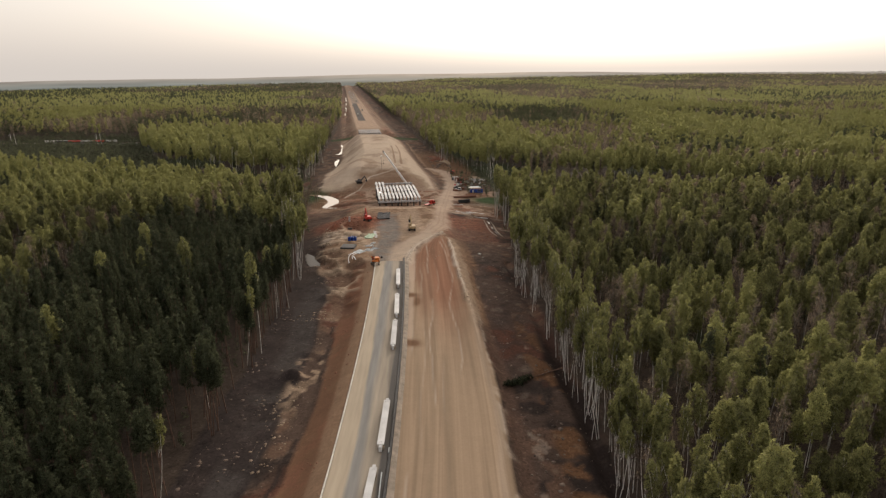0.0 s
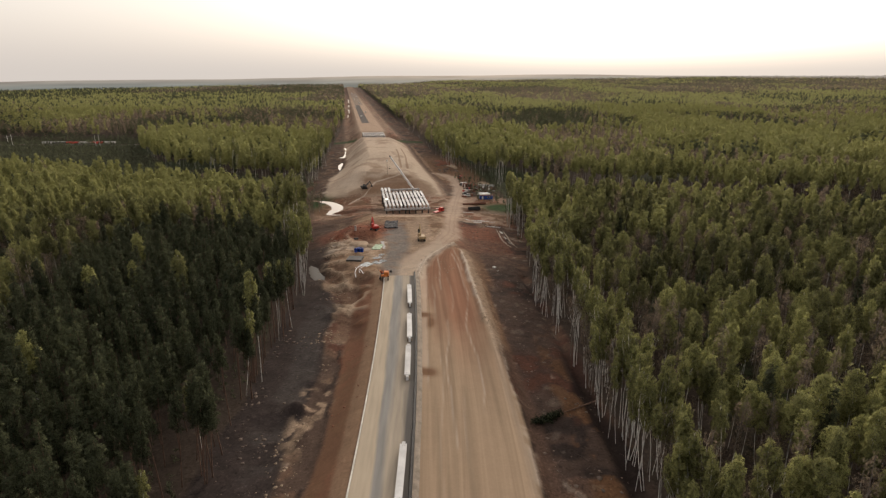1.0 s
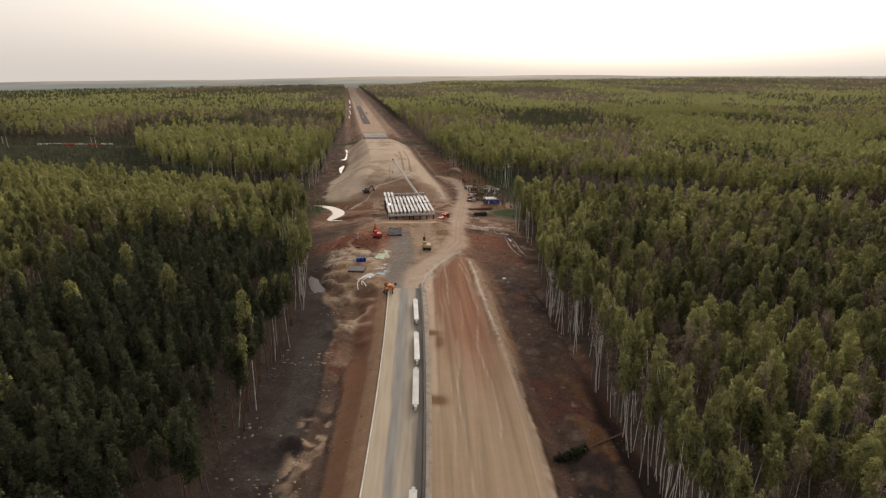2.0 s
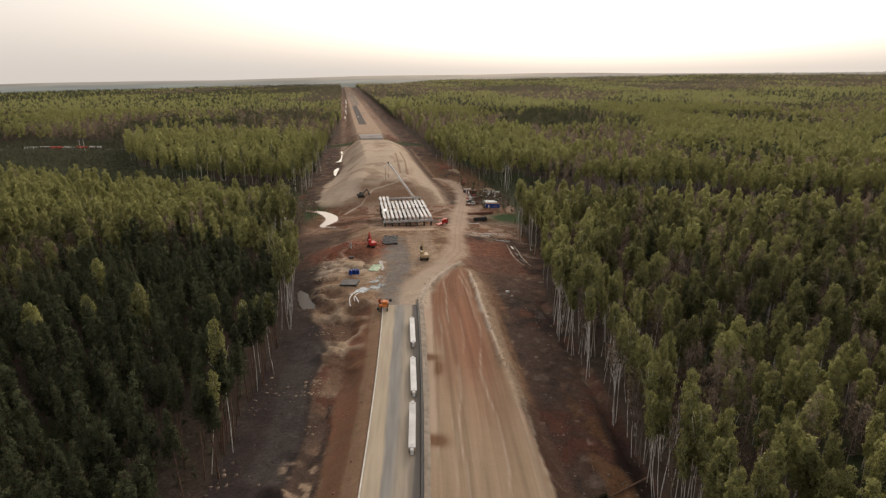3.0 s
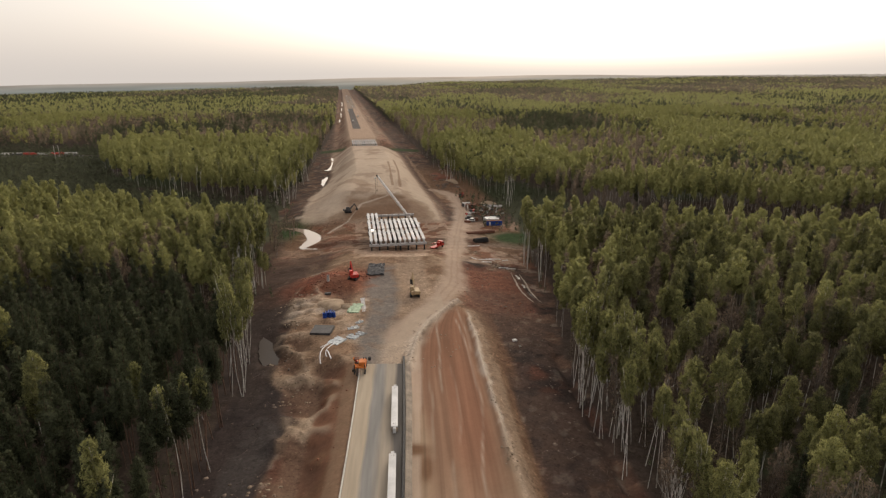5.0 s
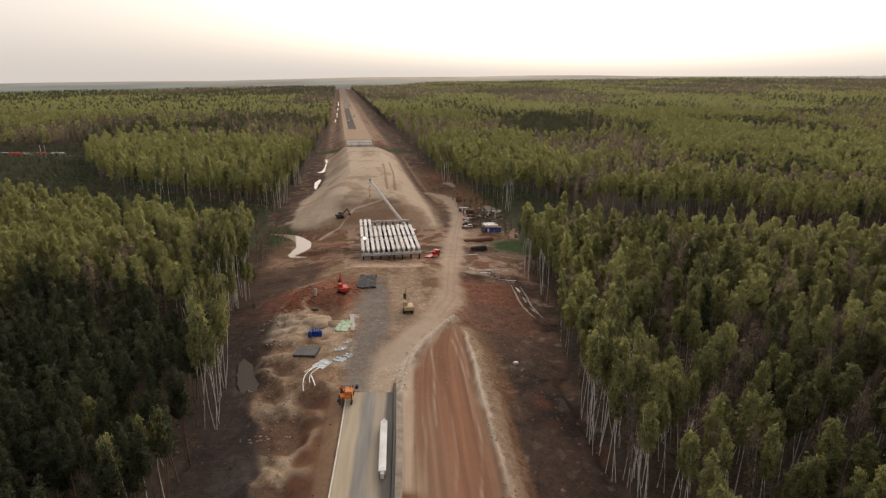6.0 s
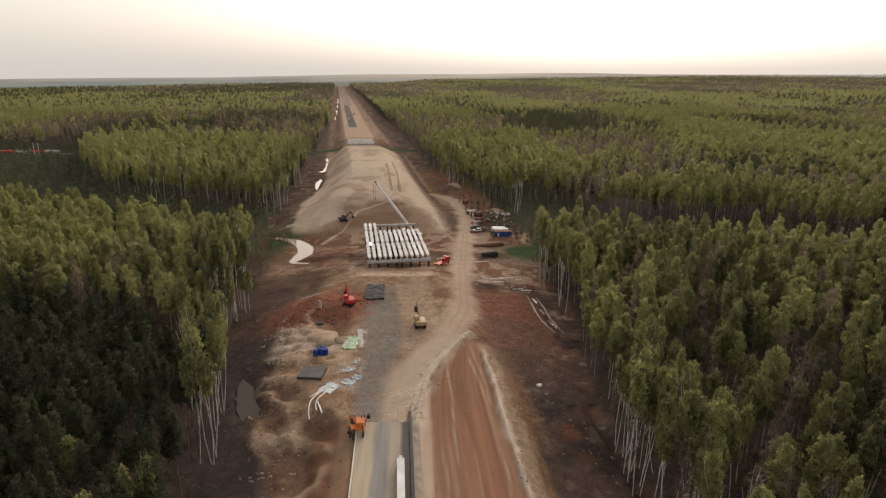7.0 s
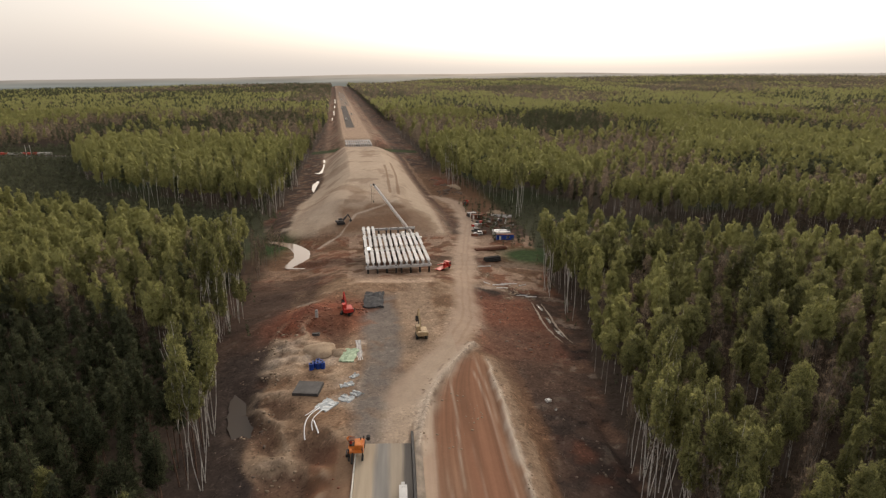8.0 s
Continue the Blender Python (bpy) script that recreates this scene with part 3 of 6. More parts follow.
def leaf_material(name, dark, light, grain=4.5, dense=0.44):
    m, n, l, b = material(name, 0.7)
    b.inputs["Specular IOR Level"].default_value = 0.03
    at = n.new("ShaderNodeAttribute")
    at.attribute_name = "tint"
    info, geo = n.new("ShaderNodeObjectInfo"), n.new("ShaderNodeNewGeometry")
    s1, s2 = n.new("ShaderNodeMath"), n.new("ShaderNodeMath")
    s1.operation = s2.operation = "MULTIPLY_ADD"
    l.new(info.outputs["Random"], s1.inputs[0])
    s1.inputs[1].default_value = 0.2
    l.new(at.outputs["Fac"], s1.inputs[2])
    l.new(geo.outputs["Random Per Island"], s2.inputs[0])
    s2.inputs[1].default_value = 0.10
    l.new(s1.outputs[0], s2.inputs[2])
    ramp = n.new("ShaderNodeValToRGB")
    ramp.color_ramp.elements[0].position, ramp.color_ramp.elements[1].position = 0.15, 1.25
    ramp.color_ramp.elements[0].color, ramp.color_ramp.elements[1].color = (*dark, 1), (*light, 1)
    l.new(s2.outputs[0], ramp.inputs[0])
    l.new(ramp.outputs[0], b.inputs["Base Color"])
    tl, mix, out = n.new("ShaderNodeBsdfTranslucent"), n.new("ShaderNodeMixShader"), n["Material Output"]
    mix.inputs[0].default_value = 0.52
    l.new(ramp.outputs[0], tl.inputs["Color"])
    l.new(b.outputs[0], mix.inputs[1])
    l.new(tl.outputs[0], mix.inputs[2])
    # sprays are open: twigs and small leaves with air between them
    co, nz, cut, air, mix2 = n.new("ShaderNodeTexCoord"), n.new("ShaderNodeTexNoise"), n.new("ShaderNodeMapRange"), n.new("ShaderNodeBsdfTransparent"), n.new("ShaderNodeMixShader")
    nz.inputs["Scale"].default_value, nz.inputs["Detail"].default_value = grain, 2.0
    l.new(co.outputs["Object"], nz.inputs["Vector"])
    cut.inputs[1].default_value, cut.inputs[2].default_value = dense, dense + 0.22
    l.new(nz.outputs["Fac"], cut.inputs[0])
    l.new(cut.outputs[0], mix2.inputs[0])
    l.new(mix.outputs[0], mix2.inputs[1])
    l.new(air.outputs[0], mix2.inputs[2])
    l.new(mix2.outputs[0], out.inputs["Surface"])
    return m


M_EARTH = ground_material()
M_BIRCH = leaf_material("birch_leaves", (0.058, 0.059, 0.029), (0.302, 0.298, 0.116))
M_SPRUCE = leaf_material("spruce_needles", (0.025, 0.031, 0.020), (0.084, 0.092, 0.050))
M_TWIG = leaf_material("bare_twigs", (0.072, 0.050, 0.037), (0.240, 0.186, 0.136), 4.5, 0.34)
M_BARK = noisy("birch_bark", (0.22, 0.20, 0.18), (0.80, 0.77, 0.72), 0.9, 6, 0.8, 0, 0.2)
M_GREYBARK = noisy("grey_bark", (0.09, 0.075, 0.065), (0.27, 0.24, 0.21), 1.2, 6, 0.85, 0, 0.2)
M_PINEBARK = noisy("pine_bark", (0.06, 0.04, 0.03), (0.17, 0.10, 0.07), 1.0, 6, 0.9, 0, 0.3)
M_CONC = noisy("precast_concrete", (0.42, 0.412, 0.40), (0.60, 0.592, 0.58), 0.5, 5, 0.75, 0, 0.15)
M_CONC_OLD = noisy("weathered_concrete", (0.26, 0.25, 0.24), (0.46, 0.44, 0.42), 0.6, 4, 0.85)
M_STEEL = noisy("dark_steel", (0.025, 0.024, 0.024), (0.07, 0.065, 0.06), 1, 9, 0.55, 0.5, 0.1)


# ---- ground: one sheet to the skyline ----
def spaced(stops):
    out = [stops[0][0]]
    for (a, sa), (b, sb) in zip(stops, stops[1:]):
        while out[-1] < b - 0.01:
            f = (out[-1] - a) / (b - a)
            out.append(min(b, out[-1] + sa + (sb - sa) * f))
    return np.array(out)


def build_ground():
    ys = spaced([(-300, 20), (40, 2), (70, 0.7), (330, 0.85), (450, 1.1), (640, 2.0), (720, 4), (1500, 14), (4950, 120)])
    us = spaced([(-5200, 400), (-300, 25), (-70, 3), (-46, 0.8), (-31, 0.5), (28, 0.5), (50, 0.9), (90, 3), (300, 25), (5200, 400)])
    u, y = np.meshgrid(us, ys)
    z = terrain(u, y)
    x = line(y) + u
    r, c = u.shape
    verts = np.stack([x, y, z], -1).reshape(-1, 3)
    i = np.arange((r - 1) * (c - 1))
    a = (i // (c - 1)) * c + i % (c - 1)
    quads = np.stack([a, a + 1, a + c + 1, a + c], -1)
    me = bpy.data.meshes.new("ground")
    me.vertices.add(len(verts))
    me.vertices.foreach_set("co", verts.astype(np.float32).ravel())
    me.loops.add(4 * len(quads))
    me.loops.foreach_set("vertex_index", quads.astype(np.int32).ravel())
    me.polygons.add(len(quads))
    me.polygons.foreach_set("loop_start", np.arange(0, 4 * len(quads), 4, dtype=np.int32))
    me.update(calc_edges=True)
    me.polygons.foreach_set("use_smooth", np.ones(len(quads), bool))
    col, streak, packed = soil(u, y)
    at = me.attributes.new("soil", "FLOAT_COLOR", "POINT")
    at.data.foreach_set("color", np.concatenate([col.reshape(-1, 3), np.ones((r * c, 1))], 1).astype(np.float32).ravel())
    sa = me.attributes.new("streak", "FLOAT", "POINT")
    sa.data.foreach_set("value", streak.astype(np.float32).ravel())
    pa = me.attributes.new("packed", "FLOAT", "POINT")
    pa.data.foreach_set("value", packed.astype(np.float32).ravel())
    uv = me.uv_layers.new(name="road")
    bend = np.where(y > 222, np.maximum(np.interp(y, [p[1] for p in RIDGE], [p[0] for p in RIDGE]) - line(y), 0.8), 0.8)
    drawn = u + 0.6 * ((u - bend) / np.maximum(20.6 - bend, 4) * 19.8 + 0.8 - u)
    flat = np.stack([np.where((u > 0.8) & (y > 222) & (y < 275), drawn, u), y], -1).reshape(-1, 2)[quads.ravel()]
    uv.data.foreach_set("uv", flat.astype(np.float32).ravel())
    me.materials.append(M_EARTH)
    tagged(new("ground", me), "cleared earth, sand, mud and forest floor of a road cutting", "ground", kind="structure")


build_ground()


# ---- trees ----
def make_tree(kind, seed, level):
    """Points, triangles, material index (0 bark, 1 crown), normals and tint of one tree. level 0 is the finest."""
    r = np.random.RandomState(seed)
    V, F, I, N, T = [], [], [], [], []
    count = 0

    def tube(a, b, ra, rb, sides, bend=0.0):
        nonlocal count
        steps = 4 if (level == 0 and bend) else 1
        a, b = np.array(a, float), np.array(b, float)
        off = r.uniform(-1, 1, 3) * bend
        rings = []
        for s in range(steps + 1):
            f = s / steps
            c = a + (b - a) * f + off * math.sin(math.pi * f)
            rad = ra + (rb - ra) * f
            ang = np.arange(sides) * 2 * math.pi / sides
            d = np.stack([np.cos(ang), np.sin(ang), 0 * ang], -1)
            V.append(c + d * rad)
            N.append(d)
            T.append(np.zeros(sides))
            rings.append(count)
            count += sides
        for p, q in zip(rings, rings[1:]):
            for k in range(sides):
                k2 = (k + 1) % sides
                F.append([[p + k, p + k2, q + k2], [p + k, q + k2, q + k]])
                I.append([0, 0])

    conifer = kind in ("spruce", "pine")
    h = {"birch": r.uniform(21, 27), "slim": r.uniform(21, 27), "spruce": r.uniform(18.5, 23.5), "pine": r.uniform(20, 24), "bare": r.uniform(18, 24), "snag": r.uniform(20, 23)}[kind]
    lean = r.uniform(-1, 1, 2) * (0.3 if conifer else 1.0)
    top = np.array([lean[0], lean[1], h])
    sides = 6 if level == 0 else 3
    rad = 0.17 if conifer else (0.085 if kind in ("slim", "snag") else 0.105)
    if level < 2:
        tube((0, 0, -0.4), top * 0.97, rad * (0.5 if level else 1), 0.03, sides, 0.3 if conifer else (1.1 if kind == "slim" else 0.7))
    if level == 0 and kind in ("bare", "slim", "snag"):
        # forks that rise steeply from the upper stem
        for k in range({"bare": 4, "slim": 4, "snag": 11}[kind]):
            f, w = r.uniform(0.48, 0.74), r.uniform(-1, 1, 2) * (2.6 if kind == "snag" else 1.7)
            tube(top * f, top * min(1.0, f + r.uniform(0.16, 0.34)) + np.array([w[0], w[1], 0]), rad * 0.5, 0.018, 5, 0.35)
    base = {"birch": r.uniform(0.44, 0.60) if level == 0 else r.uniform(0.36, 0.54), "slim": r.uniform(0.62, 0.74), "spruce": r.uniform(0.26, 0.36), "pine": 0.60, "bare": 0.3, "snag": 0.75}[kind] * h
    wide = {"birch": r.uniform(1.7, 2.9), "slim": r.uniform(1.0, 1.6), "spruce": r.uniform(1.7, 2.3), "pine": r.uniform(1.6, 2.1), "bare": r.uniform(1.7, 2.6), "snag": 1.9}[kind]
    number = ((640, 500, 340, 420, 300, 70), (280, 230, 210), (50, 40, 36))[level][("birch", "spruce", "bare", "pine", "slim", "snag").index(kind)]
    deep = h - base

    def girth(f):
        """Half-width of the crown at a share f of its depth."""
        f = np.clip(f, 0.0, 1.0)
        if conifer:
            return wide * 1.12 * (1 - f) ** 0.72 * (f + 0.03) ** 0.12
        if kind == "bare":
            return wide * 1.55 * (1 - f) ** 0.5 * (f + 0.02) ** 0.55
        return wide * 1.68 * (1 - f) ** 0.52 * (f + 0.02) ** 0.40

    # the crown is built of lobes round the stem, each a clump of sprays
    lobes = []
    many = ((13, 9, 4), (16, 10, 4))[conifer][level]
    for k in range(many):
        f = (k + r.uniform(0.3, 0.9)) / (many + 0.3)
        ang = k * 2.4 + r.uniform(-0.5, 0.5)
        g = float(girth(f))
        size = (0.50 if conifer else 0.62) * (0.30 * wide + 0.70 * g) * r.uniform(0.8, 1.2) * (1.15 if level == 2 else 1.0)
        ring = max(g - size * 0.7, 0.0) * r.uniform(0.8, 1.15)
        zc = base + deep * f * 0.96
        axis = top[:2] * (zc / h)
        centre = np.array([axis[0] + math.cos(ang) * ring, axis[1] + math.sin(ang) * ring, zc])
        lobes.append((centre, size, r.uniform(-0.10, 0.10)))
        if level == 0 and not conifer:
            tube((axis[0], axis[1], zc - 1.3), centre, 0.045, 0.014, 3)
    weight = np.array([q[1] ** 2 for q in lobes])
    weight = weight / weight.sum()
    side = (0.46, 0.74, 1.45)[level] * (0.8 if kind == "bare" else 1.0)
    for k in range(number):
        centre, size, shade = lobes[r.choice(many, p=weight)]
        d = r.normal(0, 1, 3)
        d[2] = abs(d[2]) * 1.1 - 0.5
        d /= np.linalg.norm(d) + 1e-6
        c = centre + d * size * r.uniform(0.35, 1.0) ** 0.6 * np.array([1, 1, 1.7]) + r.normal(0, 0.2, 3) * np.array([1, 1, 1.5])
        axis = top[:2] * (c[2] / h)
        out = np.array([c[0] - axis[0], c[1] - axis[1], 0.0])
        f = (c[2] - base) / deep
        whole = out / wide + np.array([0, 0, 1.5 * (f - 0.36)])
        nrm = 0.5 * d + 0.8 * whole + np.array([0, 0, (0.5, 0.95, 1.1)[level]]) + r.normal(0, 0.14, 3)
        nrm /= np.linalg.norm(nrm) + 1e-6
        # one spray: a small three-sided patch lying on its lobe
        face = d + r.normal(0, 0.5, 3)
        e = np.cross(face, r.normal(0, 1, 3))
        e /= np.linalg.norm(e) + 1e-6
        g = np.cross(face, e)
        g /= np.linalg.norm(g) + 1e-6
        q = side * r.uniform(0.65, 1.3)
        turn = r.uniform(0, 2 * math.pi) + np.array([0, 2.1, 4.2])
        patch = c + q * (np.cos(turn)[:, None] * e + np.sin(turn)[:, None] * g)
        patch[:, 2] = c[2] + (patch[:, 2] - c[2]) * (1.0 if conifer else 1.5)
        V.append(patch)
        N.append(np.tile(nrm, (3, 1)))
        T.append(np.full(3, r.uniform(-0.08, 0.08) + shade + 0.10))
        F.append([[count, count + 1, count + 2]])
        I.append([1])
        count += 3
    return np.vstack(V), np.vstack(F), np.concatenate(I), np.vstack(N), np.concatenate(T), h


KINDS = {"birch": (M_BARK, M_BIRCH), "spruce": (M_PINEBARK, M_SPRUCE), "bare": (M_GREYBARK, M_TWIG), "pine": (M_PINEBARK, M_SPRUCE), "slim": (M_BARK, M_BIRCH), "snag": (M_BARK, M_TWIG)}
PROTO = {(k, lv): [make_tree(k, 100 * lv + 7 * s + len(k), lv) for s in range((7, 6, 5)[lv])] for k in KINDS for lv in range(1 if k in ("pine", "slim", "snag") else 3)}


def species(x, y, pick):
    """0 birch, 1 spruce, 2 bare, by stand."""
    u = x - line(y)
    dark_stand = (u < 0) & (y < 266 - 0.27 * (x + 88) + 14 * (vnoise(x, y, 30, 2) - 0.5)) & (x > -152 + 25 * (vnoise(x, y, 60, 4) - 0.5) - 0.25 * np.maximum(150 - y, 0))
    n = fbm(x, y * 0.6, 100, 5, 3)
    n2 = fbm(x, y * 0.6, 130, 1, 3)
    off = smooth(420, 620, y)
    sp = np.where(pick < 0.08 + (0.5 + 0.3 * off) * smooth(0.54, 0.62, n), 1, 0)
    sp = np.where((sp == 0) & (pick > 0.93 - (0.25 + 0.45 * off) * smooth(0.52, 0.58, n2)), 2, sp)
    sp = np.where((u < 0) & (y > 440) & (y < 690) & (x > -340) & (pick > 0.1), 0, sp)
    sp = np.where((x < -205 + 30 * (n - 0.5)) & (y > 712) & (y < 775) & (pick > 0.45), 2, sp)
    sp = np.where((u < -90) & (y > 720 + 100 * (n - 0.5)) & (pick < 0.12 + 0.5 * smooth(0.44, 0.54, n)), 1, sp)
    # a brown leafless belt behind the first stands on the right, and browner woods further right
    back = np.interp(x, [40, 74, 120, 160, 180, 230, 330], [432, 446, 478, 500, 468, 430, 400])
    sp = np.where((u > 60) & (y > back) & (y < back + 42 + 30 * (n2 - 0.5)) & (pick > 0.12), 2, sp)
    sp = np.where((u > 0) & (y > 400) & (sp == 0) & (pick > 0.93 - 0.62 * smooth(100, 600, x) * smooth(0.46, 0.53, n2)), 2, sp)
    sp = np.where((u > 0) & (y < 440) & (sp == 1) & (pick > 0.03), np.where(pick > 0.4, 2, 0), sp)
    sp = np.where(dark_stand, np.where(pick < 0.965, 1, 0), sp)
    # a fringe of birch along the cut
    left, right = edges_at(y)
    fringe = (u < 0) & (u > left - 4.5)
    sp = np.where(fringe & (pick > 0.85), 0, sp)
    sp = np.where((u > 0) & (u < right + 14) & (sp == 1), 0, sp)
    return sp


def scatter(x0, x1, y0, y1, step, seed, ahead=True):
    r = np.random.RandomState(seed)
    gx, gy = np.meshgrid(np.arange(x0, x1, step), np.arange(y0, y1, step))
    x = gx.ravel() + r.uniform(-0.48, 0.48, gx.size) * step
    y = gy.ravel() + r.uniform(-0.48, 0.48, gx.size) * step
    u = x - line(y)
    left, right = edges_at(y)
    wob = 3 * (vnoise(x, y, 17, 3) - 0.5)
    keep = ((u < left + wob) | (u > right + wob)) & ~in_valley(x, y)
    cone = (np.abs(x + 12) < 0.755 * y + 26) & (y > 58)
    keep &= cone if ahead else ~cone & (np.abs(u) < 125)
    keep &= r.rand(gx.size) < 0.74 + 0.36 * vnoise(x, y, 14, 5)
    return x[keep], y[keep], r.rand(keep.sum()), r


def assemble(name, kind, level, xs, ys, r, label):
    V, F, I, N, T = [], [], [], [], []
    base = 0
    zs = terrain(xs - line(ys), ys)
    stand = fbm(xs, ys, 70, 2, 3)
    # fresh lifts the tint with y: distance haze put into the leaf colour
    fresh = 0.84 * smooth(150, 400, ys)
    for x, y, z, st, young in zip(xs, ys, zs, stand, fresh):
        v, f, i, n, t, h = PROTO[kind, level][r.randint(len(PROTO[kind, level]))]
        a, s = r.uniform(0, 2 * math.pi), r.uniform(0.7, 1.06)
        c, d = math.cos(a), math.sin(a)
        rot = np.array([[c, -d, 0], [d, c, 0], [0, 0, 1]])
        w = s * r.uniform(0.9, 1.25)
        V.append((v * (w, w, s)) @ rot.T + (x, y, z))
        N.append(n @ rot.T)
        F.append(f + base)
        I.append(i)
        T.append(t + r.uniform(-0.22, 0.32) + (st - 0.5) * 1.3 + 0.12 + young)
        base += len(v)
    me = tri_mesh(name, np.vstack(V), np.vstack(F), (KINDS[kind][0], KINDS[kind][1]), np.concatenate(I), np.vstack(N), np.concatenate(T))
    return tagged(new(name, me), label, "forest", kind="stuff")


LABELS = {"birch": "tall slender birches in fresh yellow-green spring leaf", "spruce": "dense dark green conifers with straight trunks",
          "bare": "grey-brown deciduous trees not yet in leaf"}
NAMES = ["birch", "spruce", "bare"]


def split_proto(kind, k):
    v, f, i, n, t, h = PROTO[kind, 0][k]
    out = []
    for which, nm, mat in ((0, "trunk", KINDS[kind][0]), (1, "crown", KINDS[kind][1])):
        ff = f[i == which]
        used = np.unique(ff)
        back = np.zeros(len(v), int)
        back[used] = np.arange(len(used))
        out.append((nm, tri_mesh(nm, v[used], back[ff], [mat], None, n[used], t[used] + (0.4 if which else 0))))
    return out


def place_on(x, y):
    return pose(x, y, ground_z(x, y))


def plant_woods():
    singles = {k: 0 for k in NAMES}
    split = {k: [split_proto(k, j) for j in range(len(PROTO[k, 0]))] for k in KINDS}
    tree_name = {"birch": "birch_tree", "spruce": "conifer_tree", "bare": "leafless_tree"}
    tree_label = {"birch": "slender white-trunked birch in fresh green leaf at the woods' edge", "spruce": "dark green conifer with a bare lower trunk at the woods' edge",
                  "bare": "leafless grey-brown tree at the woods' edge", "snag": "forked white birch with bare branches at the woods' edge"}
    for level, (y0, y1, x0, x1, step) in enumerate([(58, 240, -230, 215, 5.2), (240, 470, -430, 420, 5.2), (470, 1130, -1000, 960, 6.1)]):
        x, y, pick, r = scatter(x0, x1, y0, y1, step, 40 + level)
        sp = species(x, y, pick)
        u = x - line(y)
        left, right = edges_at(y)
        edge = np.minimum(np.where(u < 0, left - u, 1e9), np.where(u > 0, u - right, 1e9))
        if level == 0:
            single = (edge < 14) & (y > 62)
            drop = (edge < 9) & (vnoise(x, y, 11, 6) < 0.60) & (u > 0)
            x, y, u, sp, single, edge = x[~drop], y[~drop], u[~drop], sp[~drop], single[~drop], edge[~drop]
            ex = np.clip(np.repeat(r.uniform(66, 238, 60), 3) + r.normal(0, 1.6, 180), 62, 240)
            el, er = edges_at(ex)
            es = np.where(np.arange(180) < 135, er + r.uniform(-2.5, 3.5, 180), el - r.uniform(-1.5, 2.5, 180))
            x, y, u = np.append(x, line(ex) + es), np.append(y, ex), np.append(u, es)
            sp = np.append(sp, np.where(es > 0, np.where(r.rand(180) < 0.2, 2, 0), np.where(r.rand(180) < 0.1, 0, 1)))
            single = np.append(single, np.ones(180, bool))
            edge_all = np.append(edge, np.abs(es - np.where(es > 0, er, el)) * 0.5)
            for j in [k for k in np.argsort(edge_all) if single[k]]:
                kind = NAMES[sp[j]]
                if singles[kind] >= 298:
                    single[j] = False
                    continue
                singles[kind] += 1
                s = r.uniform(0.85, 1.08)
                e = empty(tree_name[kind], pose(x[j], y[j], float(terrain(u[j], y[j])), 0, -np.sign(u[j]) * r.uniform(-4, 7), 0) @ pose(0, 0, 0, r.uniform(-3, 3), 0, r.uniform(0, 360)) @ Matrix.Scale(s, 4))
                tagged(e, tree_label[kind], "tree", "trees at the edge of the clearing")
                look_of = "pine" if kind == "spruce" else ("slim" if kind == "birch" and edge_all[j] < 11 else kind)
                for nm, me in split[look_of][r.randint(len(split[look_of]))]:
                    new(nm, me).parent = e
            keep = ~single
            x, y, sp = x[keep], y[keep], sp[keep]
            groves = [("slim", -73, -68.4, 227, 240, 7), ("birch", -87, -83.5, 280, 306, 6), ("bare", 20, 20.6, 227, 228, 3), ("birch", 22.6, 24, 220, 223.5, 2), ("birch", 23, 28.5, 331, 352, 6),
                      ("slim", 18.8, 22.9, 203, 222.5, 8), ("slim", 24.4, 25.8, 196, 201, 3), ("slim", 20.2, 22.5, 318, 334, 6), ("slim", 22.8, 26.5, 298, 314, 5),
                      ("slim", -90, -84.2, 282, 306, 17), ("bare", -105, -91, 338, 388, 30), ("slim", -103, -97, 310, 342, 12), ("snag", 19.4, 20.4, 214.5, 216, 2), ("snag", 22.6, 23.6, 165, 167, 2), ("snag", 24.6, 26, 141, 143, 1), ("snag", 27.6, 28.6, 189, 191, 1), ("slim", -61.2, -60.2, 149, 154, 1), ("slim", -124, -117, 445, 500, 10), ("slim", -132, -125, 500, 570, 10), ("slim", -205, -127, 466, 496, 12), ("slim", 24, 30, 440, 470, 6), ("slim", -16, -6, 520, 560, 8), ("slim", -66, -64.5, 214, 222, 4)]
            extra = [(kind, r.uniform(a, b), r.uniform(c, d), r.uniform(-4, 6)) for kind, a, b, c, d, many in groves for _ in range(many)]
            for kind, ex, ey, tip in extra:
                e = empty(tree_name["birch" if kind in ("slim", "snag") else kind], place_on(ex, ey) @ pose(0, 0, 0, 0, tip, 0) @ pose(0, 0, 0, 0, 0, r.uniform(0, 360)) @ Matrix.Scale(r.uniform(1.05, 1.3) if kind == "slim" else r.uniform(0.9, 1.05) if kind == "snag" else r.uniform(0.4, 0.75), 4))
                tagged(e, tree_label["birch" if kind == "slim" else kind], "tree", "trees at the edge of the clearing")
                for nm, me in split[kind][r.randint(len(split[kind]))]:
                    new(nm, me).parent = e
        if level == 2:
            rim = ((edge < 16) & (y < 900)) | (in_valley(x, y - 22) & (x > -330))
            for k, kind in enumerate(NAMES):
                if ((sp == k) & rim).any():
                    assemble("%s_rim" % kind, kind, 1, x[(sp == k) & rim], y[(sp == k) & rim], r, LABELS[kind])
            x, y, sp = x[~rim], y[~rim], sp[~rim]
        for k, kind in enumerate(NAMES):
            if (sp == k).any():
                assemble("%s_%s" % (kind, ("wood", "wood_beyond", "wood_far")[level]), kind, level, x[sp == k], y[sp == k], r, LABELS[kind])


